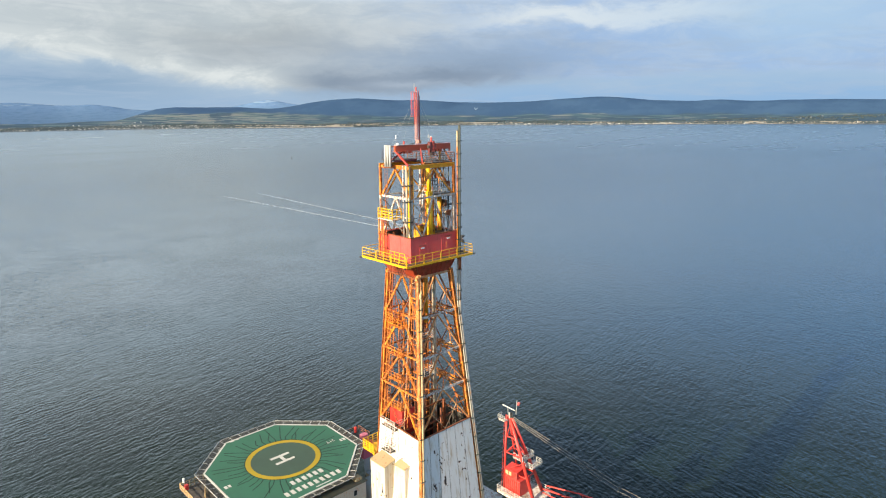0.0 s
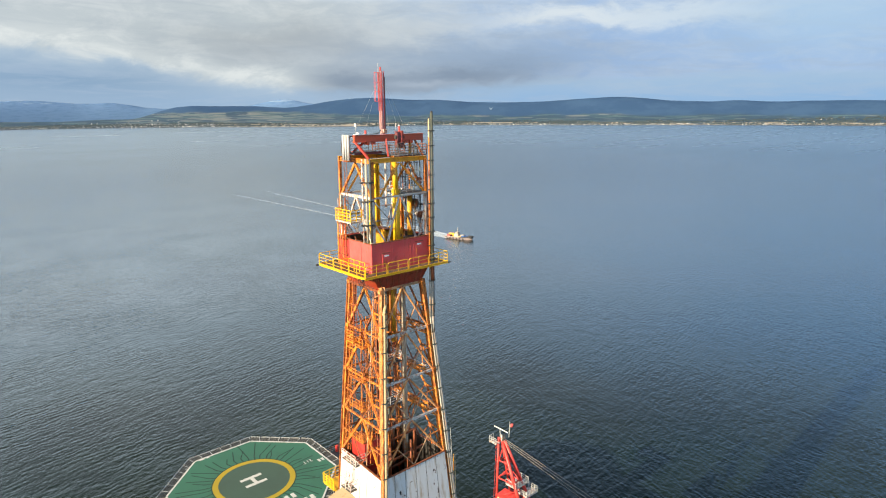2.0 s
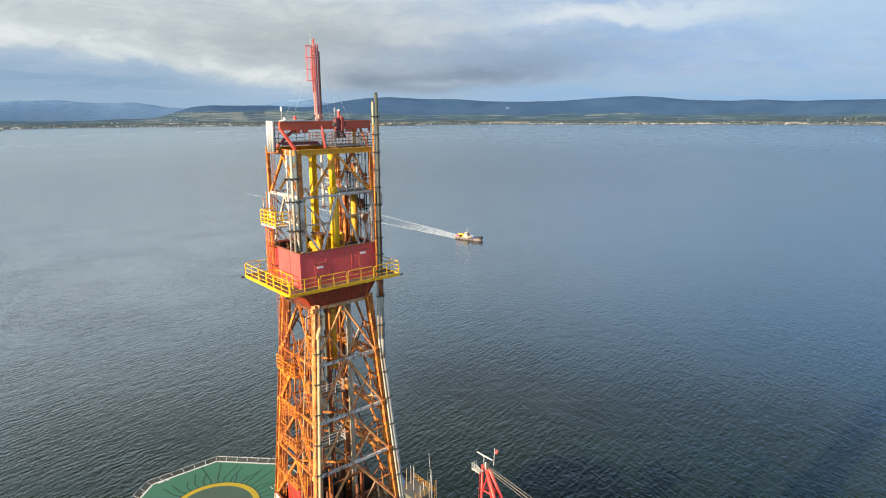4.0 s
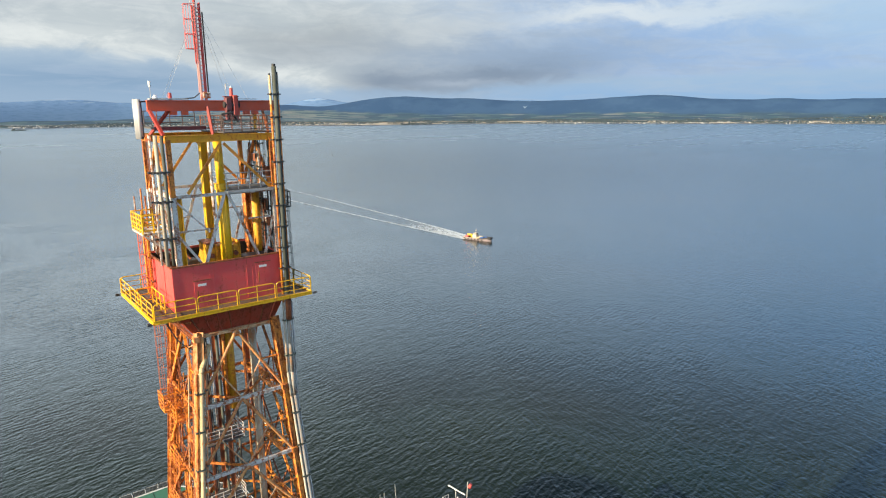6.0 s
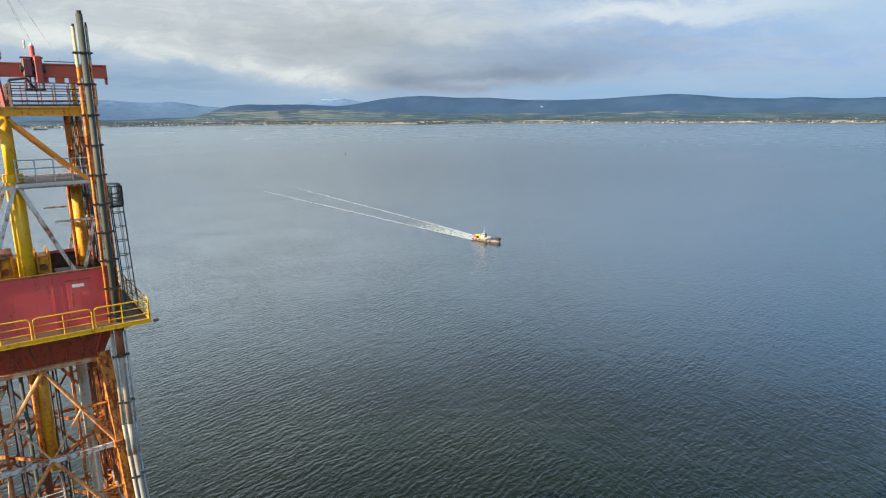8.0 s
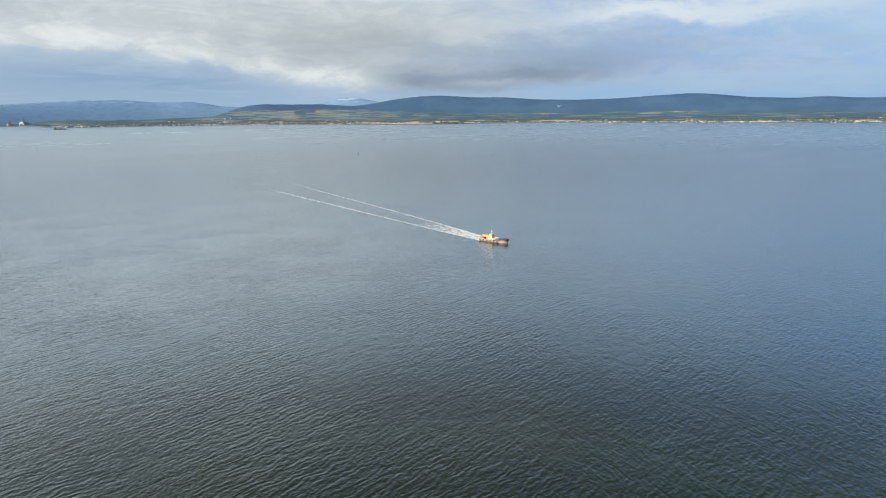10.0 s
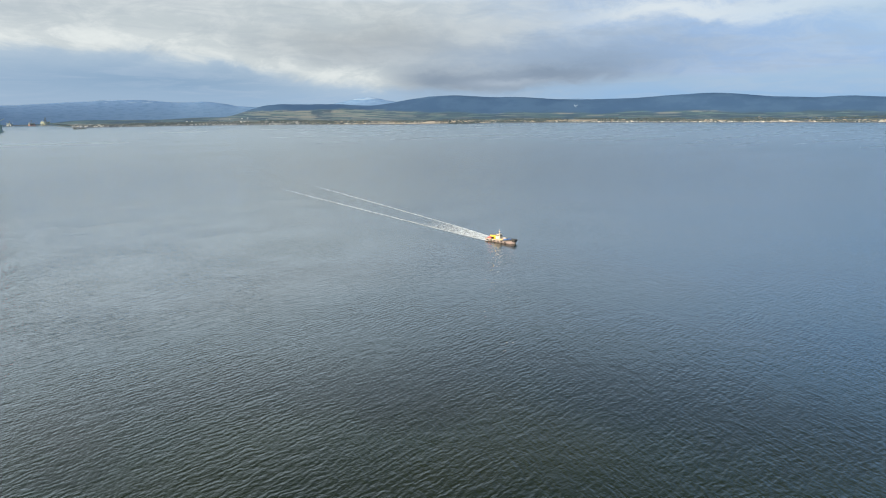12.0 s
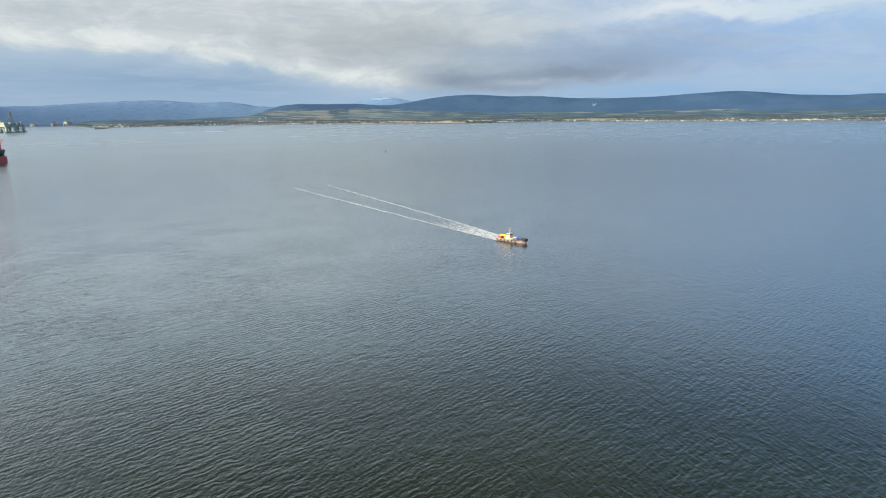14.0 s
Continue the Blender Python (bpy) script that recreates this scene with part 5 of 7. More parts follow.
# orange pipes and ties on the left side of the box
for k, (y, z0, z1) in enumerate(((5.3, 85.3, 92.2), (5.8, 85.3, 90.4), (6.25, 85.3, 92.6), (6.7, 85.3, 91.0))):
    pipe = part("side_pipe", tube(B(), (1.42, y, z0), (1.50, y, z1), 0.05 + 0.02 * (k % 2), seg=8), (M_ORANGE, M_AMBER)[k % 2], head)
    for z in (86.4, 88.0, 89.6):
        part("clamp", boxed((1.36, y - 0.14, z - 0.04), (1.58, y + 0.14, z + 0.04)), M_RUST, pipe)
for z in (86.0, 87.2, 88.4):
    part("side_tie", bar(B(), (1.44, 5.1, z), (1.44, 6.9, z + 0.1), 0.05, 0.07), M_ORANGE, head)
# yellow basket
basket = thing("inspection_basket", "yellow railed inspection basket on the frame side", "basket", (1.2, 4.4, 90.0))
bdeck = part("basket_floor", boxed((0.62, 3.1, 89.95), (1.98, 5.75, 90.08)), M_WHITE_STEEL, basket, "white basket floor")
railing(bdeck, [(1.95, 3.1, 90.08), (0.65, 3.1, 90.08), (0.65, 5.72, 90.08), (1.95, 5.72, 90.08)], M_YELLOW, 1.15, 0.6, 0.045, 3)
for y in (3.3, 5.5):
    part("bracket", bar(B(), (0.8, y, 89.9), (2.25, y, 88.6), 0.1, 0.12), M_WHITE_STEEL, basket)
part("pole", tube(B(), (0.9, 5.6, 90.1), (0.9, 5.6, 92.2), 0.05, seg=6), M_WHITE_STEEL, basket)
ladder(basket, (1.2, 5.2, 85.3), (1.2, 5.2, 89.95), (0, 1, 0), M_RED_BEAM, 0.42, (-1, 0, 0), 0.45)

M_WINCH = painted("dark maroon paint", (0.14, 0.02, 0.025), 0.2, (0.07, 0.03, 0.02))
# red top beam and its walkways
top = thing("crown_top_beam", "red oxide gantry beam over the head frame", "gantry", (5.5, 3.9, 96.2))
part("gantry_beam", girder(B(), (1.85, 3.9, 97.95), (10.38, 3.9, 97.95), 0.42, 0.68), M_RED_BEAM, top)
part("beam_web", boxed((1.85, 3.78, 97.68), (10.38, 4.02, 98.22)), M_RED_BEAM, top)
part("end_lug", boxed((10.26, 3.8, 97.3), (10.38, 4.0, 97.62), 0.01), M_RED_BEAM, top)
for x in (3.2, 3.9, 7.3, 8.0, 8.6):
    part("beam_lug", boxed((x, 3.72, 97.36), (x + 0.38, 4.08, 97.6)), M_RED_BEAM, top)
part("raker", bar(B(), (1.95, 3.9, 97.7), (2.1, 1.85, 96.15), 0.17, 0.20), M_DARK_RED, top)
part("raker", bar(B(), (3.1, 4.0, 97.6), (2.4, 6.0, 96.1), 0.16, 0.18), M_DARK_RED, top)
part("raker", bar(B(), (5.50, 3.7, 97.9), (5.66, 3.55, 96.1), 0.15, 0.17), M_DARK_RED, top)
part("end_post", bar(B(), (8.75, 3.9, 97.6), (8.75, 3.9, 96.1), 0.2, 0.22), M_OCHRE, top, "ochre end post")
part("raker", bar(B(), (9.3, 3.8, 97.6), (8.85, 2.0, 96.2), 0.14, 0.16), M_RUST, top)
deck = part("beam_walkway", boxed((5.9, 2.1, 96.2), (9.5, 6.6, 96.28)), M_GRATING, top)
railing(deck, [(5.9, 6.6, 96.28), (5.9, 2.1, 96.28), (9.5, 2.1, 96.28)], M_DARK_RAIL, 1.0, 0.6, 0.026, 3)
railing(deck, [(5.9, 6.5, 96.28), (9.5, 6.5, 96.28), (9.5, 2.2, 96.28)], M_RUST, 1.0, 0.7, 0.026, 3)
deck2 = part("beam_walkway", boxed((2.3, 4.6, 96.5), (5.6, 6.9, 96.62)), M_GRATING, top)
railing(deck2, [(2.3, 6.8, 96.62), (5.6, 6.8, 96.62)], M_DARK_RAIL, 1.0, 0.9, 0.03, 2)
part("deck_edge", bar(B(), (2.3, 4.56, 96.5), (5.6, 4.56, 96.5), 0.07, 0.24), M_WINCH, deck2, "dark maroon edge channel")
bm = B()
tube(bm, (5.9, 2.3, 96.6), (5.9, 2.3, 97.4), 0.06)
tube(bm, (5.9, 2.3, 97.4), (6.6, 2.3, 97.5), 0.06)
tube(bm, (6.6, 2.3, 97.5), (7.0, 2.4, 96.9), 0.06)
part("hose", bm, M_BLACK, top)
winch = part("winch", boxed((6.62, 3.30, 97.62), (7.02, 3.72, 98.5), 0.05), M_WINCH, top, "dark maroon winch")
part("winch_motor", boxed((7.10, 3.28, 97.3), (7.46, 3.70, 98.62), 0.06), M_DARK_RED, winch, "red winch motor case")
part("winch_plate", boxed((6.55, 3.36, 98.5), (7.52, 3.74, 98.56), 0.01), M_WINCH, winch)
part("winch_drum", tube(B(), (6.52, 3.5, 98.0), (7.56, 3.5, 98.0), 0.20, seg=14), M_BLACK, winch)
for x in (6.62, 6.82, 7.04, 7.36):
    part("winch_bracket", boxed((x, 3.34, 97.02), (x + 0.09, 3.66, 97.64), 0.02), M_WINCH, winch)
part("winch_foot", boxed((6.58, 3.32, 96.96), (7.48, 3.68, 97.04), 0.01), M_BLACK, winch)
part("beacon", tube(B(), (7.12, 3.6, 98.3), (7.12, 3.6, 99.1), 0.13, 0.11, 12), M_MAST_RED, top, "red beacon")
part("beacon_cap", tube(B(), (7.12, 3.6, 99.1), (7.12, 3.6, 99.22), 0.11, 0.03, 12), M_LABEL, top)
part("whip_antenna", tube(B(), (6.85, 3.8, 98.3), (6.85, 3.8, 99.0), 0.012, seg=6), M_GREY, top)
part("antenna_head", tube(B(), (6.85, 3.8, 99.0), (6.85, 3.8, 99.35), 0.05, seg=8), M_GREY, top, "grey antenna head")
part("beam_rail", bar(B(), (7.6, 3.72, 98.38), (8.9, 3.72, 98.38), 0.04, 0.04), M_BLACK, top)
part("beacon", tube(B(), (3.3, 4.0, 98.3), (3.3, 4.0, 98.75), 0.13, 0.11, 10), M_MAST_RED, top, "red beacon")
part("dome", tube(B(), (2.4, 4.0, 98.3), (2.4, 4.0, 98.6), 0.2, 0.1, 10), M_LABEL, top, "white dome")
part("whip_antenna", tube(B(), (2.15, 4.0, 98.3), (2.15, 4.0, 99.1), 0.02, seg=6), M_GREY, top)
part("antenna_head", tube(B(), (2.15, 4.0, 99.1), (2.15, 4.0, 99.45), 0.08, seg=8), M_LABEL, top, "white antenna head")
part("cable_tray", boxed((2.0, 3.6, 98.33), (4.3, 4.2, 98.4)), M_GREY, top)
M_SILVER = painted("bright silver sheet", (0.44, 0.45, 0.46), 0.15, (0.3, 0.25, 0.2), 0.35)
for k in range(3):
    y0 = 4.22 + 0.42 * k
    part("shield_panel", tube(B(), (1.42, y0, 95.9), (1.42, y0, 98.35), 0.135, seg=12), M_SILVER, top, "silver shield tube", True)
part("shield_backing", boxed((1.54, 4.2, 96.0), (1.62, 5.1, 98.2)), M_BLACK, top)
part("panel_rail", bar(B(), (1.45, 4.0, 96.0), (1.45, 5.5, 96.0), 0.1, 0.12), M_BLACK, top)
part("panel_rail", bar(B(), (1.5, 4.1, 98.2), (1.9, 4.1, 98.2), 0.1, 0.1), M_BLACK, top)

# lattice mast
mast = thing("antenna_mast", "slim red lattice antenna mast with ladder cage", "mast", (5.5, 4.1, 98.3))
s = 0.14
# chords on the -x side pale pink, the other two red
for i, (dx, dy) in enumerate(((-s, -s), (s, -s), (s, s), (-s, s))):
    part("mast_chord", bar(B(), (5.5 + dx, 4.15 + dy, 98.3), (5.5 + dx, 4.15 + dy, 104.35), 0.07, 0.07), M_MAST_PALE if i in (0, 3) else M_MAST_RED, mast)
for k in range(12):
    z = 98.6 + 0.47 * k
    for lift, w_ in ((0.235, 0.03), (0.0, 0.035)):
        bm = B()
        for (ax, ay), (bx, by) in (((-s, -s), (s, -s)), ((s, -s), (s, s)), ((-s, s), (s, s)), ((-s, -s), (-s, s))):
            bar(bm, (5.5 + ax, 4.15 + ay, z + lift), (5.5 + bx, 4.15 + by, z + lift), w_, w_)
        part("mast_lacing", bm, M_MAST_RED, mast)
ladder(mast, (5.28, 4.15, 98.8), (5.28, 4.15, 104.2), (0, 1, 0), M_MAST_PALE, 0.34)
ladder(mast, (5.22, 4.1, 100.6), (5.22, 4.1, 104.2), (0, 1, 0), M_MAST_RED, 0.4, (-1, 0, 0), 0.62, name="caged_ladder")
part("mast_base", boxed((5.38, 3.82, 98.42), (5.84, 4.3, 98.80), 0.04), M_WHITE_STEEL, mast, "white junction box at the mast foot")
part("cable_conduit", tube(B(), (5.80, 4.1, 98.8), (5.80, 4.1, 103.8), 0.05, seg=6), M_BLACK, mast)
part("mast_lamp", tube(B(), (5.35, 4.15, 104.35), (5.35, 4.15, 104.75), 0.09, seg=8), M_MAST_RED, mast)
part("lightning_rod", tube(B(), (5.1, 4.15, 104.2), (5.1, 4.15, 105.1), 0.025, seg=5), M_GREY, mast)
bm = B()
tube(bm, (5.2, 4.0, 98.75), (4.8, 3.95, 98.45), 0.035)
tube(bm, (4.8, 3.95, 98.45), (4.1, 3.9, 98.38), 0.035)
part("feed_cable", bm, M_BLACK, mast)
for x, y in ((2.6, 6.9), (3.0, 4.0), (8.4, 3.9), (8.6, 6.8), (7.4, 3.9)):
    part("guy_wire", tube(B(), (5.5, 4.15, 104.0), (x, y, 96.3 if y > 5 else 98.3), 0.007, seg=4), M_GREY, mast)

# exhaust pipes on the right corner
pipes = thing("vent_pipe_bundle", "bundle of tall grey vent pipes clamped to the derrick corner", "pipes", (8.95, 0.85, 82.2))
for x, y, r, zt, zb, mat in ((8.95, 0.75, 0.15, 100.4, 84.6, M_DARK_PIPE), (8.64, 0.80, 0.075, 99.8, 84.6, M_ORANGE), (9.20, 0.88, 0.06, 99.9, 84.6, M_ORANGE)):
    pipe = part("vent_pipe", tube(B(), (x, y, zb), (x, y, zt), r, seg=12), mat, pipes, smooth=True)
    part("vent_cap", tube(B(), (x, y, zt), (x, y, zt + 0.15), r * 0.8, seg=10), M_BLACK, pipe)
    for z in [85.6 + 1.45 * k for k in range(10)]:
        part("clamp", boxed((x - r - 0.08, y - r - 0.06, z - 0.04), (x + r + 0.08, y + r + 0.06, z + 0.04)), M_BLACK, pipe)
part("pipe_upper", tube(B(), (8.64, 0.80, 98.0), (8.64, 0.80, 99.82), 0.08, seg=10), M_CREAM, pipes)
part("pipe_upper", tube(B(), (9.20, 0.88, 98.3), (9.20, 0.88, 99.92), 0.066, seg=10), M_STANDPIPE, pipes)
for x, y, r_, z0, z1, mat in ((8.98, 1.55, 0.07, 85.3, 95.2, M_RUST), (9.12, 2.0, 0.05, 85.3, 94.2, M_WHITE_STEEL), (9.02, 2.7, 0.06, 88.2, 96.2, M_DARK_PIPE), (9.2, 1.3, 0.045, 85.3, 92.6, M_DARK_RAIL)):
    line_pipe = part("line_pipe", tube(B(), (x, y, z0), (x, y, z1), r_, seg=8), mat, pipes, smooth=True)
    for z in (87.2, 89.0, 90.8, 92.4):
        part("clamp", boxed((x - r_ - 0.06, y - r_ - 0.05, z - 0.04), (x + r_ + 0.06, y + r_ + 0.05, z + 0.04)), M_BLACK, line_pipe)
ladder(pipes, (9.75, 2.4, 85.3), (9.55, 2.4, 92.2), (0, 1, 0), M_DARK_PIPE, 0.5, (1, 0, 0), 0.6)
deck = part("small_landing", boxed((9.0, 1.9, 91.0), (10.1, 3.2, 91.1)), M_BLACK, pipes)
railing(deck, [(9.1, 1.9, 91.1), (10.1, 1.9, 91.1), (10.1, 3.2, 91.1)], M_BLACK, 1.0, 0.5, 0.03, 2)

# ---------------------------------------------------------------- helideck
HC, HR, HZ = (7.6, 47.2), 14.2, 38.0


def octagon(r, z, turn=22.5):
    return [(HC[0] + r * math.cos(radians(turn + 45 * k)), HC[1] + r * math.sin(radians(turn + 45 * k)), z) for k in range(8)]


def prism(points, depth):
    bm = B()
    a = [bm.verts.new(p) for p in points]
    b = [bm.verts.new((p[0], p[1], p[2] - depth)) for p in points]
    bm.faces.new(a)
    bm.faces.new(list(reversed(b)))
    for i in range(len(a)):
        j = (i + 1) % len(a)
        bm.faces.new((a[i], b[i], b[j], a[j]))
    bmesh.ops.recalc_face_normals(bm, faces=bm.faces)
    return bm


def annulus(r0, r1, z, seg=72, depth=0.006):
    bm = B()
    rings = []
    for r, zz in ((r0, z), (r1, z), (r1, z - depth), (r0, z - depth)):
        rings.append([bm.verts.new((HC[0] + r * math.cos(2 * math.pi * k / seg), HC[1] + r * math.sin(2 * math.pi * k / seg), zz)) for k in range(seg)])
    for a, b in zip(rings, rings[1:] + rings[:1]):
        for k in range(seg):
            j = (k + 1) % seg
            bm.faces.new((a[k], b[k], b[j], a[j]))
    bmesh.ops.recalc_face_normals(bm, faces=bm.faces)
    return bm


heli = thing("helideck", "green octagonal helicopter deck with yellow landing circle", "helideck", (*HC, 36.5))
deck = part("deck_plate", prism(octagon(HR, HZ), 0.6), M_HELI_GREEN, heli)
part("landing_ring", annulus(5.95, 6.9, HZ + 0.012), M_HELI_YELLOW, deck, "yellow landing circle")
part("inner_disc", annulus(0.01, 5.945, HZ + 0.008), M_HELI_DARK, deck, "dark green disc")
part("ring_shadow_line", annulus(6.92, 7.08, HZ + 0.008), M_HELI_LINE, deck)
def wavy_bar(x0, x1, y0, y1, top_z):
    """A brush-painted bar with scalloped long edges."""
    n, along_x = 15, x1 - x0 > y1 - y0
    lo, hi = (x0, x1) if along_x else (y0, y1)
    bite = [0.07 * abs(math.sin(math.pi * 2.5 * k / (n - 1) + 0.4)) for k in range(n)]
    us = [lo + (hi - lo) * k / (n - 1) for k in range(n)]
    if along_x:
        pts = [(u, y0 + e, top_z) for u, e in zip(us, bite)] + [(u, y1 - e, top_z) for u, e in reversed(list(zip(us, bite[::-1])))]
    else:
        pts = [(x0 + e, u, top_z) for u, e in zip(us, bite)] + [(x1 - e, u, top_z) for u, e in reversed(list(zip(us, bite[::-1])))]
    return prism(pts, 0.02)


for y in (48.35, 46.15):
    part("letter_bar", wavy_bar(5.62, 9.42, y - 0.25, y + 0.50, HZ + 0.020), M_HELI_WHITE, deck, "white bar of the landing letter, ragged edges")
part("letter_bar", wavy_bar(7.18, 7.92, 46.45, 48.25, HZ + 0.017), M_HELI_WHITE, deck, "white bar of the landing letter, ragged edges")
# white edge line
ring = octagon(HR - 0.12, HZ)
for a, b in zip(ring, ring[1:] + ring[:1]):
    d = (Vector(b) - Vector(a)).normalized() * 0.08
    part("edge_line", bar(B(), Vector(a) + d, Vector(b) - d, 0.3, 0.3), M_HELI_WHITE, deck).location.z -= 0.12
# lettering that stands for a name: plain bars
for count, x0, y0, pitch, h in ((10, 13.2, 36.45, 1.155, 1.3), (6, 11.0, 38.9, 1.14, 1.3)):
    for k in range(count):
        x = x0 - pitch * k
        part("name_bar", boxed((x - 0.84, y0 - h / 2, HZ), (x - 0.16, y0 + h / 2, HZ + 0.012)), M_HELI_WHITE, deck)
for x, y, wx, wy in ((20.0, 45.4, 0.5, 0.9), (19.3, 45.4, 0.4, 0.9), (-4.4, 45.7, 0.5, 0.9), (-3.7, 45.7, 0.4, 0.9), (8.8, 35.0, 3.2, 0.25), (3.4, 60.0, 0.9, 0.5), (4.5, 60.0, 0.5, 0.5)):
    part("marking_bar", boxed((x - wx / 2, y - wy / 2, HZ), (x + wx / 2, y + wy / 2, HZ + 0.012)), M_HELI_WHITE, deck)
text = bpy.data.curves.new("limit_text", "FONT")
text.body, text.size, text.extrude = "21T", 1.15, 0.006
text_ob = bpy.data.objects.new("limit_text", text)
scene.collection.objects.link(text_ob)
bpy.context.view_layer.update()
text_mesh = bpy.data.meshes.new_from_object(text_ob.evaluated_get(bpy.context.evaluated_depsgraph_get()))
bpy.data.objects.remove(text_ob)
text_mesh.materials.clear()
text_mesh.materials.append(M_HELI_WHITE)
limit = new("limit_text", text_mesh)
limit.parent = deck
limit.matrix_local = Matrix.Translation(Vector((18.4, 46.8, HZ + 0.012)) - heli.location - deck.location) @ Matrix.Rotation(math.pi, 4, "Z")
tagged(limit, "white painted 21T weight marking")
# dark run-off lines that spread from the circle
rng = random.Random(12)
for k in range(44):
    a = 2 * math.pi * k / 44 + rng.uniform(-0.03, 0.03)
    edge = HR * math.cos(math.pi / 8) / max(math.cos(((a + math.pi / 8) % (math.pi / 4)) - math.pi / 8), 0.9) - 0.5
    far = rng.uniform(9.6, edge)
    bend = a + rng.uniform(-0.12, 0.12)
    bm = B()
    pts = [(HC[0] + r * math.cos(q), HC[1] + r * math.sin(q), HZ - 0.055) for r, q in ((7.05, a), (8.3, a + 0.02), (far, bend))]
    for p, q in zip(pts, pts[1:]):
        bar(bm, p, q, 0.17, 0.13)
    part("run_off_line", bm, M_HELI_LINE, deck)
# safety net frames all round
inner, outer = octagon(HR + 0.05, HZ - 0.15), octagon(HR + 1.45, HZ + 0.12)
for k in range(8):
    a, b, c, d = (Vector(p) for p in (inner[k], inner[(k + 1) % 8], outer[(k + 1) % 8], outer[k]))
    n = 6
    for j in range(n):
        f0, f1 = j / n + 0.01, (j + 1) / n - 0.01
        q = [a.lerp(b, f0), a.lerp(b, f1), d.lerp(c, f1), d.lerp(c, f0)]
        bm = B()
        for s in range(9):
            bar(bm, q[0].lerp(q[1], s / 8), q[3].lerp(q[2], s / 8), 0.07, 0.03)
        for s in range(7):
            bar(bm, q[0].lerp(q[3], s / 6), q[1].lerp(q[2], s / 6), 0.03, 0.07)
        net = part("safety_net", bm, M_NET, heli, "dark safety net panel")
        part("net_edge", tube(B(), q[3], q[2], 0.06, seg=6), M_GREY, net, "grey net frame rail")
        part("net_arm", tube(B(), q[0], q[3], 0.05, seg=6), M_GREY, net)
# support under the deck
for x in (0.5, 7.6, 14.7):
    part("under_girder", girder(B(), (x, 34.5, 36.9), (x, 60.0, 36.9), 0.4, 1.0), M_GREY, heli)
for x in (0.5, 7.6, 14.7):
    part("support_strut", tube(B(), (x, 44.0, 29.0), (x, 56.0, 36.6), 0.35, seg=10), M_GREY, heli)
    part("support_strut", tube(B(), (x, 42.0, 29.5), (x, 42.0, 36.6), 0.35, seg=10), M_GREY, heli)
# access platforms on two corners
stair = part("access_platform", boxed((-9.6, 46.6, 36.4), (-5.4, 53.0, 36.6)), M_GRATING, heli, "grating access platform with buff rails")
railing(stair, [(-5.4, 53.0, 36.6), (-9.6, 53.0, 36.6), (-9.6, 46.6, 36.6)], M_BUFF, 1.1, 0.9, 0.06, 2)
railing(stair, [(-5.6, 51.5, 36.6), (-7.6, 47.0, 36.6)], M_BUFF, 1.1, 0.9, 0.06, 2)
part("platform_strut", bar(B(), (-8.5, 48, 36.4), (-3.0, 44, 31), 0.25, 0.25), M_GREY, heli)
part("fire_monitor", boxed((-9.2, 51.8, 36.6), (-8.5, 52.4, 37.6), 0.08), M_CRANE, heli, "red fire monitor")
part("monitor_lamp", tube(B(), (-8.9, 53.0, 37.6), (-8.9, 53.0, 38.4), 0.2, seg=8), M_LABEL, heli)
stair2 = part("access_platform", boxed((21.3, 44.3, 36.2), (26.0, 48.8, 36.4)), M_GRATING, heli, "grating access platform")
railing(stair2, [(21.6, 48.8, 36.4), (26.0, 48.8, 36.4), (26.0, 45.0, 36.4)], M_RUST, 1.0, 1.1, 0.04, 2)
part("hose_chest", boxed((23.9, 44.4, 36.4), (25.3, 45.6, 37.5), 0.06), painted("sun-bleached pink paint", (0.52, 0.14, 0.20), 0.2), heli, "faded pink hose chest")
part("fire_monitor", boxed((24.6, 48.0, 36.4), (25.1, 48.5, 37.7), 0.08), M_CRANE, heli, "red fire monitor")
part("platform_strut", bar(B(), (24, 46.5, 36.2), (19, 42, 31), 0.25, 0.25), M_GREY, heli)

heli.location += Vector((0.55, 0.25, 0.1))

# ---------------------------------------------------------------- rig hull and deck
hull = thing("rig_hull", "steel hull of a semi-submersible drilling rig standing on columns", "rig hull", (6, 8, 0))
part("main_deck", boxed((-13, -9, 24.0), (35.5, 43.0, 29.6), 0.4), M_DECK, hull, "rust-stained olive deck box")
for i in range(8):
    for j in range(8):
        x, y = -12.9 + 6.03 * i, -8.9 + 6.46 * j
        part("deck_panel", boxed((x, y, 29.6), (x + 5.98, y + 6.41, 30.0), 0.05), M_DECK, hull)
for x, y in ((-6, -2), (-6, 36), (28, -2), (28, 36)):
    part("column", tube(B(), (x, y, -6), (x, y, 24.1), 5.0, seg=28), M_CRANE, hull, "", True)
part("drill_floor_base", boxed((-1.5, -3.5, 30.0), (11.5, 9.5, 41.2), 0.1), M_HOUSE, hull, "off-white drill floor substructure")

house = thing("accommodation_block", "off-white steel deckhouse with dark windows under the helideck", "deckhouse", (11.5, 37.5, 30.0))
part("walls", boxed((5.0, 33.5, 30.0), (17.0, 40.0, 36.0), 0.06), M_HOUSE, house)
part("roof", boxed((4.8, 33.3, 36.0), (17.2, 40.2, 36.2)), M_DECK, house, "olive stained roof")
for x, z in ((8.0, 34.4), (10.2, 34.4), (11.0, 34.4), (14.6, 34.6), (8.0, 32.0), (10.6, 32.0), (14.6, 32.0)):
    win = part("window", boxed((x - 0.32, 33.43, z - 0.5), (x + 0.32, 33.49, z + 0.5)), M_GLASS_DARK, house, "dark window")
    part("window_frame", boxed((x - 0.4, 33.46, z - 0.58), (x + 0.4, 33.495, z + 0.58)), M_GREY, win)
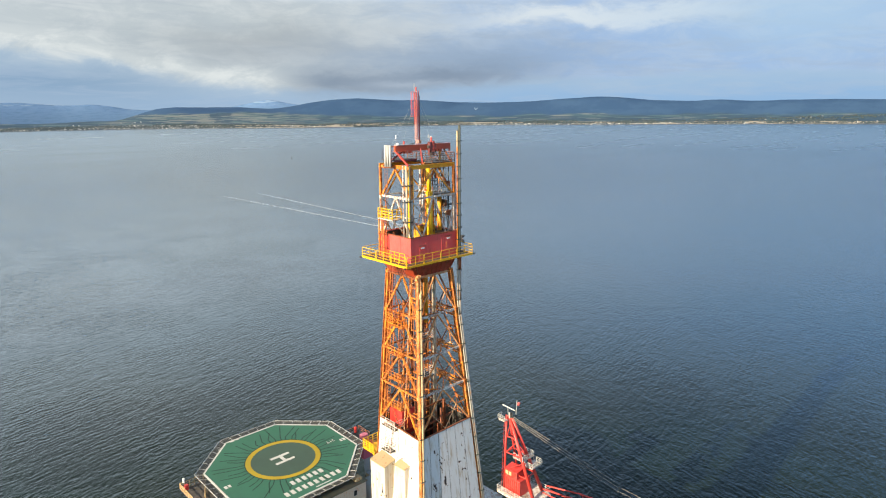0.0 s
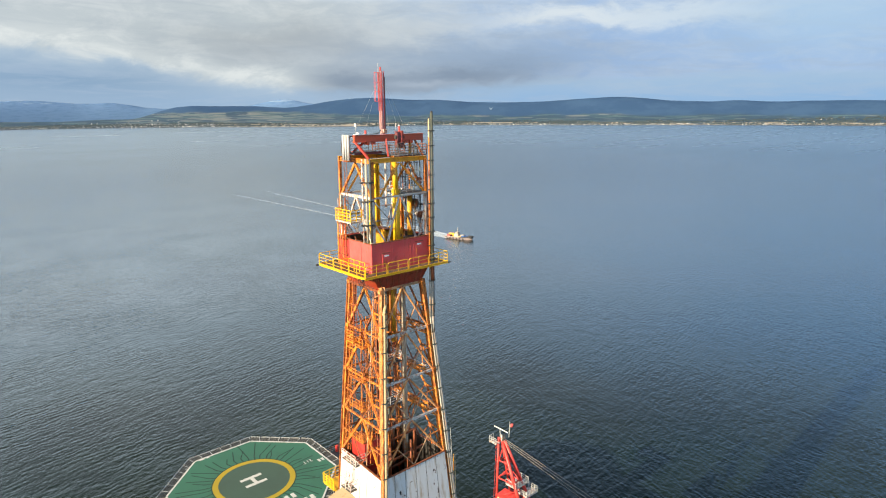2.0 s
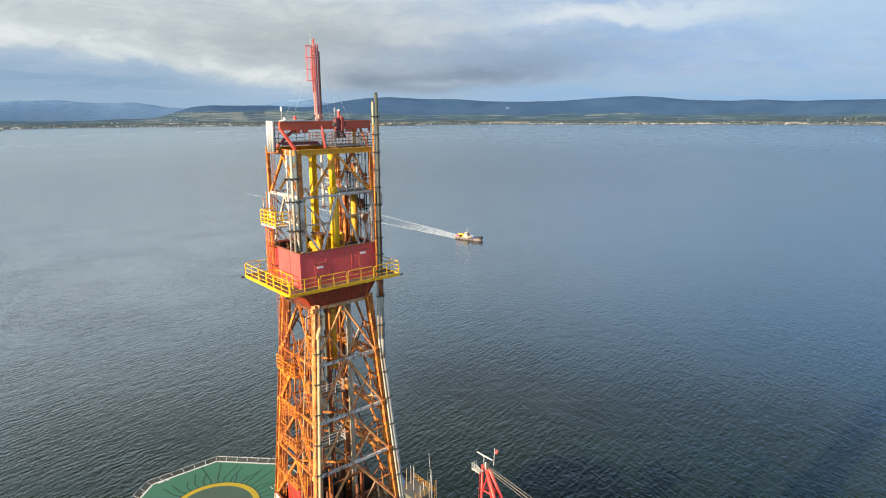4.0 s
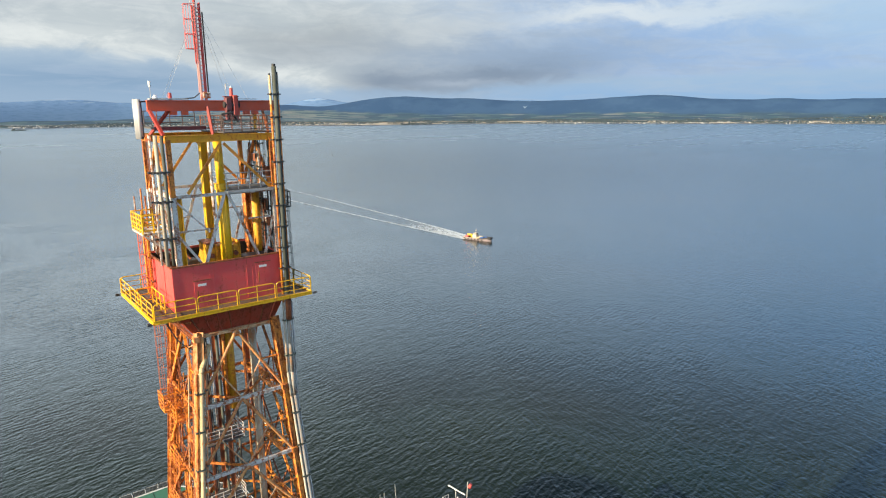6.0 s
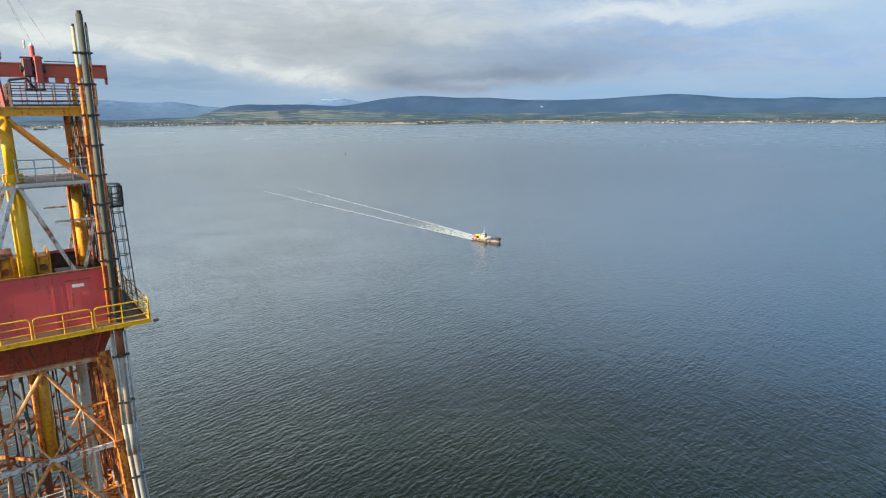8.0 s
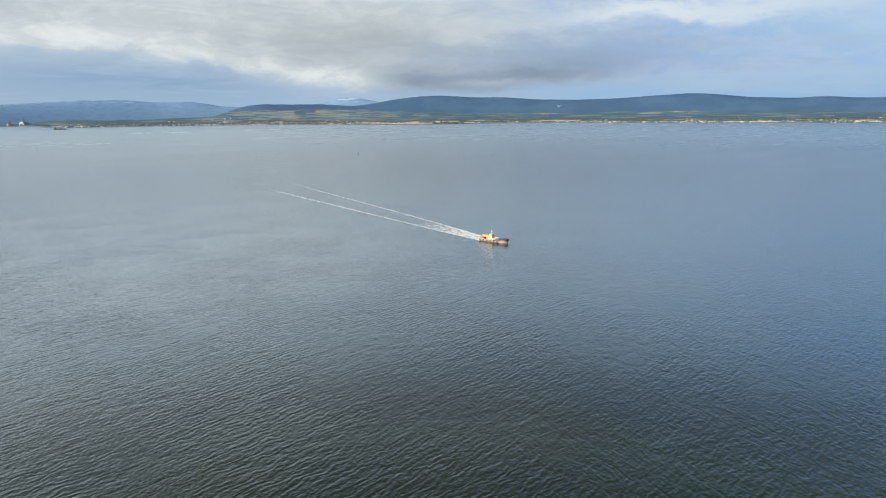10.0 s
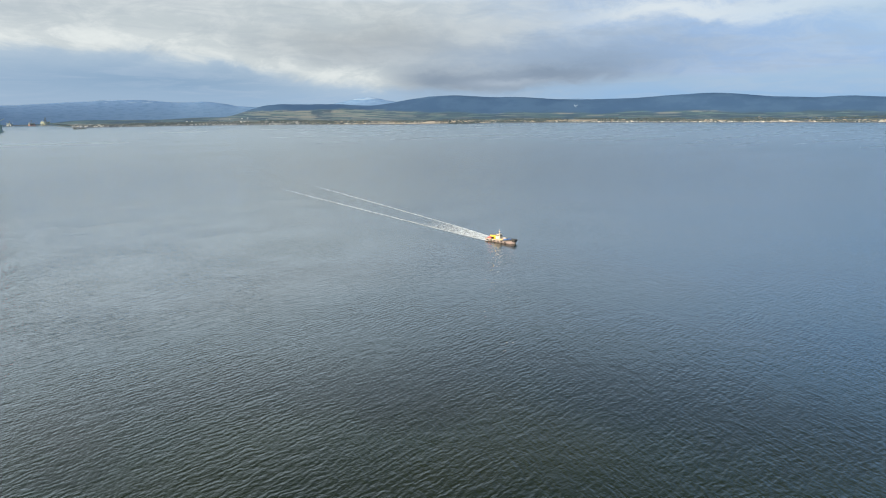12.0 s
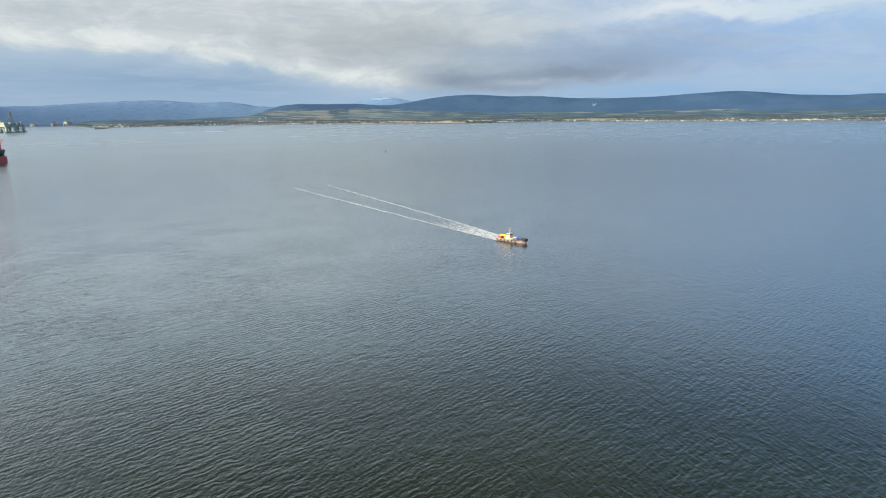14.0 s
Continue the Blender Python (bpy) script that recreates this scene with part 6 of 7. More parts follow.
for x in (6.0, 15.8):
    part("roof_duct", boxed((x - 0.7, 34.0, 36.2), (x + 0.7, 35.4, 36.8), 0.05), M_BUFF, house)
skip = thing("pink_container", "small faded pink steel container beside the helideck", "container", (24.6, 43.8, 33.6))
part("container_body", boxed((23.2, 42.8, 33.6), (25.8, 44.6, 36.4), 0.05), painted("faded pink paint", (0.52, 0.10, 0.16), 0.1), skip)
part("container_lid", boxed((23.1, 42.7, 36.4), (25.9, 44.7, 36.55)), M_BOX_RED, skip)
part("container_stand", boxed((23.4, 42.9, 30.0), (25.6, 43.0, 33.6)), M_GREY, skip)
tank = thing("grey_mud_tank", "round grey tank standing on the rig deck", "tank", (20.5, 36.0, 30.0))
part("tank_shell", tube(B(), (20.5, 36.0, 30.0), (20.5, 36.0, 33.4), 1.8, seg=24), M_GREY, tank, "", True)
part("tank_lid", tube(B(), (20.5, 36.0, 33.4), (20.5, 36.0, 33.8), 1.85, 0.6, 24), M_GREY, tank)
# deck clutter between tower and helideck
for k in range(26):
    x, y = rng.uniform(17.5, 27), rng.uniform(22, 42)
    if abs(x - 20.5) < 2.4 and abs(y - 36) < 2.4:
        continue
    w_, d_, h_ = rng.uniform(0.5, 1.8), rng.uniform(0.5, 2.2), rng.uniform(0.5, 2.2)
    kind = rng.choice(["valve_skid", "pipe_spool", "storage_crate"])
    mat = rng.choice([M_BUFF, M_YELLOW, M_GREY, M_DECK, M_RUST])
    if kind == "pipe_spool":
        ob = thing(kind, "rusty pipe spool lying on the deck", "pipe", (x, y, 30.0), "deck gear")
        part("spool_pipe", tube(B(), (x - d_, y, 30.25), (x + d_, y, 30.25), 0.25, seg=10), mat, ob, "", True)
        part("flange", tube(B(), (x + d_, y, 30.25), (x + d_ + 0.1, y, 30.25), 0.4, seg=12), mat, ob)
        part("flange", tube(B(), (x - d_ - 0.1, y, 30.25), (x - d_, y, 30.25), 0.4, seg=12), mat, ob)
    else:
        ob = thing(kind, "weathered steel crate on the rig deck" if kind == "storage_crate" else "weathered valve skid on the rig deck", "crate" if kind == "storage_crate" else "skid", (x, y, 30.0), "deck gear")
        part("body", boxed((x - w_ / 2, y - d_ / 2, 30.0), (x + w_ / 2, y + d_ / 2, 30.0 + h_), 0.05), mat, ob)
        part("lid", boxed((x - w_ / 2 - 0.05, y - d_ / 2 - 0.05, 30.0 + h_), (x + w_ / 2 + 0.05, y + d_ / 2 + 0.05, 30.1 + h_)), M_GREY, ob)

# brown vent house beside the derrick
vent = thing("vent_house", "weathered brown steel box beside the derrick base", "deck box", (14.0, 1.0, 41.0))
part("body", boxed((11.6, -0.6, 30.0), (15.4, 2.6, 49.9), 0.06), M_BUFF, vent)
part("cap", boxed((11.4, -0.8, 49.9), (15.6, 2.8, 50.15)), M_WHITE_STEEL, vent)

# reels, tank and whip antennas at the deck corner
reel = thing("blue_hose_reel", "large blue hose reel with black flanges", "hose reel", (34.5, 38.0, 30.0))
AXIS, MIDDLE = Vector((-0.66, -0.75, 0.0)).normalized(), Vector((36.2, 37.2, 36.4))
part("drum", tube(B(), MIDDLE - AXIS * 0.7, MIDDLE + AXIS * 0.7, 1.15, seg=28), M_BLUE, reel, "blue drum", True)
for j in range(5):
    c = MIDDLE + AXIS * (0.26 * (j - 2))
    part("hose_turn", tube(B(), c - AXIS * 0.11, c + AXIS * 0.11, 1.32, seg=24), M_BLACK, reel, "black hose turn", True)
for sgn in (-1, 1):
    c = MIDDLE + AXIS * 0.76 * sgn
    part("flange", tube(B(), c - AXIS * 0.06, c + AXIS * 0.06, 1.55, seg=28), M_BLACK, reel, "black flange")
    part("flange_face", tube(B(), c + AXIS * 0.06 * sgn, c + AXIS * 0.12 * sgn, 1.28, seg=28), M_BLUE, reel, "blue flange face")
    for k in range(4):
        a = radians(20 + 45 * k)
        e = (AXIS.cross(Vector((0, 0, 1))) * math.cos(a) + Vector((0, 0, 1)) * math.sin(a)) * 1.2
        part("spoke", bar(B(), c + AXIS * 0.15 * sgn - e, c + AXIS * 0.15 * sgn + e, 0.09, 0.09), M_HOUSE if k == 1 else M_BLUE, reel)
for sgn in (-1, 1):
    foot = MIDDLE + AXIS.cross(Vector((0, 0, 1))) * 1.2 * sgn
    part("reel_frame", bar(B(), (foot.x, foot.y, 30.0), (MIDDLE.x, MIDDLE.y, 36.3), 0.3, 0.3), M_HOUSE, reel, "off-white frame leg")
gear = thing("antenna_cluster", "cluster of posts and whip antennas on the deck corner", "antennas", (36.0, 31.0, 30.0))
for x, y, z, r, mat in ((33.8, 25.4, 47.7, 0.06, M_GREY), (38.0, 30.0, 40.8, 0.06, M_GREY), (35.4, 33.5, 40.6, 0.07, M_BUFF), (36.2, 32.6, 41.0, 0.06, M_GREY), (36.8, 34.0, 39.6, 0.08, M_RUST), (35.2, 34.6, 38.6, 0.09, M_DECK), (37.4, 31.4, 38.4, 0.1, M_GREY), (35.9, 30.4, 38.8, 0.08, M_GREY)):
    part("antenna_post", tube(B(), (x + (1.2 if z > 45 else 0), y, 30.0), (x, y, z), r, r * 0.5, 8), mat, gear)
whip = random.Random(5)
for k in range(9):
    x, y = whip.uniform(33.5, 38.5), whip.uniform(28.5, 36.0)
    part("antenna_post", tube(B(), (x, y, 30.0), (x + whip.uniform(-0.3, 0.5), y + whip.uniform(-0.3, 0.3), whip.uniform(37.5, 41.0)), 0.06, 0.03, 6), (M_GREY, M_DECK, M_OCHRE)[k % 3], gear)
part("equipment_block", boxed((34.8, 30.2, 30.0), (38.2, 34.8, 36.6), 0.1), M_DECK, gear, "olive equipment block")
gdeck = part("deck_grating", boxed((34.6, 30.0, 36.6), (38.4, 35.0, 36.7)), M_GRATING, gear)
railing(gdeck, [(34.7, 30.1, 36.7), (38.3, 30.1, 36.7), (38.3, 34.9, 36.7)], M_OCHRE, 1.1, 0.9, 0.025, 2)

# ---------------------------------------------------------------- pedestal crane
crane = thing("pedestal_crane", "bright red pedestal crane with A-frame and lowered boom", "crane", (40.0, 17.0, 20.0))
APEX = Vector((38.3, 19.1, 46.5))
part("pedestal", tube(B(), (40.2, 16.5, 16.0), (40.2, 16.5, 30.6), 1.7, 1.6, 24), M_HOUSE, crane, "off-white pedestal", True)
part("pedestal_bracket", bar(B(), (33.5, 16.5, 22.0), (40.2, 16.5, 24.5), 2.4, 3.2), M_HOUSE, crane)
plat = part("slew_platform", boxed((37.0, 12.6, 30.6), (43.6, 20.6, 31.1), 0.08), M_WHITE_STEEL, crane, "buff slew platform")
railing(plat, [(37.1, 14.0, 31.1), (37.1, 20.5, 31.1), (43.5, 20.5, 31.1), (43.5, 13.0, 31.1)], M_GREY, 1.1, 1.0, 0.05, 2)
mach = part("machinery_house", boxed((38.0, 15.8, 31.1), (41.2, 19.4, 34.3), 0.1), M_CRANE, crane, "red machinery house")
for k in range(7):
    part("rib", boxed((37.94, 16.0 + 0.5 * k, 31.3), (38.02, 16.08 + 0.5 * k, 34.1)), M_CRANE, mach)
cab = sloped_box("cab", (38.1, 16.6, 34.3), (40.2, 19.5, 36.0), 0.3, M_CRANE, crane, "red upper cab")
part("cab_window", boxed((38.04, 17.9, 34.7), (38.12, 18.5, 35.4)), M_BUFF, cab)
part("cab_window", boxed((38.04, 18.7, 34.7), (38.12, 19.3, 35.4)), M_BUFF, cab)
for a, b, r in (((38.6, 20.1, 31.1), APEX + Vector((0, 0.35, 0)), 0.22), ((39.2, 13.4, 31.1), APEX + Vector((0.2, -0.1, 0)), 0.34), ((43.0, 14.4, 31.1), APEX + Vector((0.5, -0.5, -0.4)), 0.34), ((42.8, 20.0, 31.1), APEX + Vector((0.4, 0.2, -0.2)), 0.22)):
    part("a_frame_leg", tube(B(), a, b, r, r * 0.85, 10), M_CRANE, crane, "", True)
for f in (0.25, 0.5, 0.72):
    q = [Vector(a).lerp(APEX, f) for a in ((38.6, 20.1, 31.1), (39.2, 13.4, 31.1), (43.0, 14.4, 31.1), (42.8, 20.0, 31.1))]
    for a, b in zip(q, q[1:] + q[:1]):
        part("cross_tie", tube(B(), a, b, 0.12, seg=8), M_CRANE, crane)
    for a, b in ((q[0], Vector((39.2, 13.4, 31.1)).lerp(APEX, f + 0.18)), (q[2], Vector((42.8, 20.0, 31.1)).lerp(APEX, f + 0.18))):
        part("cross_tie", tube(B(), a, b, 0.09, seg=8), M_CRANE, crane)
for f, w_ in ((0.46, 1.6), (0.36, 1.4)):
    c = Vector((42.0, 15.0, 31.1)).lerp(APEX, f) if w_ > 1.5 else Vector((43.2, 13.4, 31.1)).lerp(APEX, f)
    pd = part("service_platform", boxed(c - Vector((w_, w_ * 0.7, 0.06)), c + Vector((w_, w_ * 0.7, 0.06))), M_WHITE_STEEL, crane, "white service platform")
    railing(pd, [c + Vector((-w_, w_ * 0.7, 0)), c + Vector((-w_, -w_ * 0.7, 0)), c + Vector((w_, -w_ * 0.7, 0)), c + Vector((w_, w_ * 0.7, 0))], M_GREY, 1.0, 0.7, 0.045, 2)
pd = part("top_platform", boxed(APEX + Vector((-1.1, -0.1, -0.9)), APEX + Vector((-0.1, 1.5, -0.8))), M_WHITE_STEEL, crane, "small white top platform")
railing(pd, [APEX + Vector((-0.1, 1.5, -0.8)), APEX + Vector((-1.1, 1.5, -0.8)), APEX + Vector((-1.1, -0.1, -0.8))], M_GREY, 1.0, 0.5, 0.04, 2)
ladder(crane, (38.2, 20.2, 31.4), APEX + Vector((-0.1, 0.6, -1.2)), (1, 0, 0), M_CRANE, 0.5)
for k in range(3):
    c = APEX + Vector((0.1 + 0.25 * k, -0.2 - 0.1 * k, 0.05))
    part("sheave", tube(B(), c - Vector((0.06, -0.06, 0)), c + Vector((0.06, -0.06, 0)), 0.55, seg=18), M_BLACK if k else M_WHITE_STEEL, crane)
part("lamp_post", tube(B(), APEX, APEX + Vector((0.0, 0.1, 1.6)), 0.05, seg=6), M_GREY, crane)
part("lamp_arm", tube(B(), APEX + Vector((-0.6, 0.9, 2.1)), APEX + Vector((0.7, -1.0, 1.1)), 0.09, seg=6), M_LABEL, crane, "white lamp tube")
part("wind_post", tube(B(), APEX + Vector((0.9, -1.1, 0.2)), APEX + Vector((1.0, -1.2, 3.0)), 0.05, seg=6), M_GREY, crane)
part("obstruction_lamp", tube(B(), APEX + Vector((1.15, -1.35, 2.2)), APEX + Vector((1.3, -1.5, 2.7)), 0.25, 0.2, 10), M_MAST_RED, crane, "red ring lamp")
# lattice boom, lowered
FOOT, TIP = Vector((42.3, 13.2, 32.2)), Vector((49.0, -28.0, 33.5))
side = (TIP - FOOT).normalized().cross(Vector((0, 0, 1))).normalized()
chords = []
for sx, sz in ((-1, -0.9), (1, -0.9), (1, 0.9), (-1, 0.9)):
    a, b = FOOT + side * 0.7 * sx + Vector((0, 0, 0.4 * sz)), FOOT.lerp(TIP, 0.16) + side * 1.0 * sx + Vector((0, 0, 1.0 * sz))
    c, d = FOOT.lerp(TIP, 0.85) + side * 1.0 * sx + Vector((0, 0, 1.0 * sz)), TIP + side * 0.5 * sx + Vector((0, 0, 0.4 * sz))
    bm = B()
    for p, q in ((a, b), (b, c), (c, d)):
        tube(bm, p, q, 0.15, seg=8)
    part("boom_chord", bm, M_CRANE, crane)
    chords.append((b, c))
for i in range(4):
    (a0, a1), (b0, b1) = chords[i], chords[(i + 1) % 4]
    for k in range(14):
        p, q = a0.lerp(a1, k / 14), b0.lerp(b1, (k + 1) / 14)
        part("boom_lacing", tube(B(), p, q, 0.07, seg=6), M_CRANE, crane)
M_DARK_ROPE = painted("weathered wire rope", (0.26, 0.245, 0.215), 0.2)
BRIDLE = Vector((44.7, -0.8, 37.7))
for k in range(4):
    off = Vector((0.20 * (k - 1.5), 0.08 * (k - 1.5), 0.16 * (k % 2)))
    part("luffing_rope", tube(B(), APEX + off, BRIDLE + off * 2.4, 0.032, seg=5), M_DARK_ROPE, crane)
part("bridle", bar(B(), BRIDLE - side * 0.5, BRIDLE + side * 0.5, 0.10, 0.14), M_DARK_PIPE, crane)
for s in (-1, 1):
    part("pendant", tube(B(), BRIDLE + side * 0.6 * s, TIP + side * 0.5 * s + Vector((0, 0, 0.4)), 0.02, seg=6), M_DARK_ROPE, crane)

crane.location += Vector((0.65, -0.55, 0.15))

# ---------------------------------------------------------------- work boat and its wake
BOAT = Matrix.Translation((303.2, 310.5, 0)) @ Matrix.Rotation(radians(-76.0), 4, "Z") @ Matrix.Diagonal((0.94, 0.94, 0.82, 1))


def placed(bm, m):
    bmesh.ops.transform(bm, matrix=m, verts=bm.verts)
    return bm


def boat():
    ob = thing("work_boat", "small work boat with black fendered bow, yellow crane and cream wheelhouse", "boat", tuple(BOAT.translation))
    L, W = 25.0, 8.4
    sections = [(-12.5, 0.92), (-6, 1.0), (2, 1.0), (7, 0.90), (10.5, 0.62), (12.6, 0.16)]
    bm = B()
    rows = []
    for x, f in sections:
        rise = max(0.0, (x - 2) / 10.6)
        top_z, half = 1.7 + 1.5 * rise ** 1.4, W / 2 * f
        rows.append([bm.verts.new(p) for p in ((x, -half, top_z), (x - 0.3 * rise, -half * 0.86, -0.3), (x - 0.8 * rise, 0, -1.2), (x - 0.3 * rise, half * 0.86, -0.3), (x, half, top_z))])
    for a, b in zip(rows, rows[1:]):
        for k in range(4):
            bm.faces.new((a[k], a[k + 1], b[k + 1], b[k]))
        bm.faces.new((a[4], a[0], b[0], b[4]))
    bm.faces.new(rows[0])
    bm.faces.new(list(reversed(rows[-1])))
    bmesh.ops.recalc_face_normals(bm, faces=bm.faces)
    part("hull", placed(bm, BOAT), painted("worn pinkish hull paint", (0.27, 0.22, 0.225), 0.34, (0.05, 0.06, 0.10)), ob, "pale pinkish worn hull")
    deck_m = painted("worn boat deck", (0.20, 0.145, 0.12), 0.25)
    bm = B()
    a = [bm.verts.new((x, -W / 2 * f * 0.94, 1.76 + 1.5 * max(0, (x - 2) / 10.6) ** 1.4)) for x, f in sections]
    b = [bm.verts.new((x, W / 2 * f * 0.94, 1.76 + 1.5 * max(0, (x - 2) / 10.6) ** 1.4)) for x, f in sections]
    for i in range(len(a) - 1):
        bm.faces.new((a[i], a[i + 1], b[i + 1], b[i]))
    bmesh.ops.solidify(bm, geom=list(bm.faces), thickness=0.05)
    part("deck", placed(bm, BOAT), deck_m, ob, "worn brown deck")
    for sgn in (-1, 1):
        for (x0, f0), (x1, f1) in zip(sections, sections[1:]):
            z0, z1 = (1.7 + 1.5 * max(0, (x - 2) / 10.6) ** 1.4 for x in (x0, x1))
            dark = x0 >= 2
            bm = bar(B(), (x0, sgn * W / 2 * f0, z0 + 0.2), (x1, sgn * W / 2 * f1, z1 + 0.2), 0.5 if dark else 0.25, 0.9 if dark else 0.5)
            part("bulwark", placed(bm, BOAT), M_BLACK if dark else M_RISER, ob, "black fendered bow bulwark" if dark else "grey bulwark")
    part("fore_deck", placed(boxed((1.2, -3.3, 1.8), (8.6, 3.3, 2.05), 0.05), BOAT), painted("dark blue deck paint", (0.05, 0.07, 0.13), 0.25), ob, "dark blue fore deck")
    part("bow_fender", placed(boxed((10.2, -2.2, 1.5), (12.9, 2.2, 3.6), 0.5), BOAT), M_BLACK, ob, "black bow fender")
    wh = part("wheelhouse", placed(boxed((-4.2, -2.2, 1.7), (-0.4, 2.2, 4.2), 0.15), BOAT), M_HOUSE, ob, "white wheelhouse")
    part("bridge_deck", placed(boxed((-3.6, -1.7, 4.2), (-0.8, 1.7, 6.1), 0.15), BOAT), M_HOUSE, wh)
    part("bridge_window", placed(boxed((-0.85, -1.4, 5.0), (-0.72, 1.4, 5.7)), BOAT), M_GLASS_DARK, wh)
    for sgn in (-1, 1):
        part("bridge_window", placed(boxed((-3.3, sgn * 1.72 - 0.05, 5.0), (-1.1, sgn * 1.72 + 0.05, 5.7)), BOAT), M_GLASS_DARK, wh)
    part("mast", placed(tube(B(), (-2.0, 0, 6.1), (-2.0, 0, 10.6), 0.14, 0.06, 8), BOAT), M_HOUSE, wh)
    part("radar", placed(boxed((-2.3, -0.9, 8.2), (-1.7, 0.9, 8.4)), BOAT), M_HOUSE, wh)
    part("funnel", placed(boxed((-5.6, -2.2, 1.7), (-4.6, -1.0, 4.0), 0.1), BOAT), M_YELLOW, ob)
    cr = part("crane_column", placed(tube(B(), (-6.8, 1.2, 1.7), (-6.8, 1.2, 4.0), 0.7, 0.6, 12), BOAT), M_YELLOW, ob, "yellow crane column")
    part("crane_jib", placed(bar(B(), (-6.4, 1.2, 4.0), (-11.6, 0.8, 3.6), 0.5, 0.7), BOAT), M_YELLOW, cr)
    part("crane_jib", placed(bar(B(), (-6.6, 1.2, 3.2), (-10.6, 0.2, 2.9), 0.4, 0.5), BOAT), M_YELLOW, cr)
    for x, y, s_, mat in ((2.0, 1.4, 1.6, M_HOUSE), (4.4, -1.2, 1.5, M_BLUE), (6.4, 0.9, 1.4, M_BLUE), (-9.5, -1.8, 1.4, M_BOX_RED), (1.6, -2.2, 1.2, M_BUFF), (8.2, -0.6, 1.2, M_BLACK)):
        part("deck_gear", placed(boxed((x - s_, y - s_ * 0.6, 1.75), (x + s_, y + s_ * 0.6, 1.75 + s_), 0.1), BOAT), mat, ob)
    for sgn in (-1, 1):
        for k in range(6):
            part("tyre_fender", placed(tube(B(), (-10 + 3.2 * k, sgn * 4.3, 1.0), (-10 + 3.2 * k, sgn * 4.6, 1.0), 0.6, seg=12), BOAT), M_BLACK, ob)


boat()


def wake():
    bm = B()
    uv = bm.loops.layers.uv.new("UVMap")
    n, m = 120, 10
    rows = []
    for i in range(n + 1):
        f = i / n
        s_ = 1000.0 * f
        y = 318.0 + s_
        # two lines of foam that part slowly behind the stern
        x = 301.0 + 2.5 * (1 - math.exp(-s_ / 90.0))
        half = (4.6 + 2.2 * (1 - math.exp(-s_ / 25.0)) + 0.039 * s_) / 0.78
        z = 0.10 + 0.30 * f
        rows.append([(bm.verts.new((x + half * (2 * j / m - 1), y, z)), (f, j / m)) for j in range(m + 1)])
    for a, b in zip(rows, rows[1:]):
        for j in range(m):
            q = (a[j], a[j + 1], b[j + 1], b[j])
            face = bm.faces.new([v for v, _ in q])
            for loop, (_, c) in zip(face.loops, q):
                loop[uv].uv = c
    bmesh.ops.recalc_face_normals(bm, faces=bm.faces)
    me = mesh_of(bm, "wake", M_FOAM)
    ob = new("wake", me)
    ob.visible_shadow = False
    tagged(ob, "white foaming wake trailing behind the work boat", "wake", kind="stuff")


wake()

# ---------------------------------------------------------------- far vessels and buoys


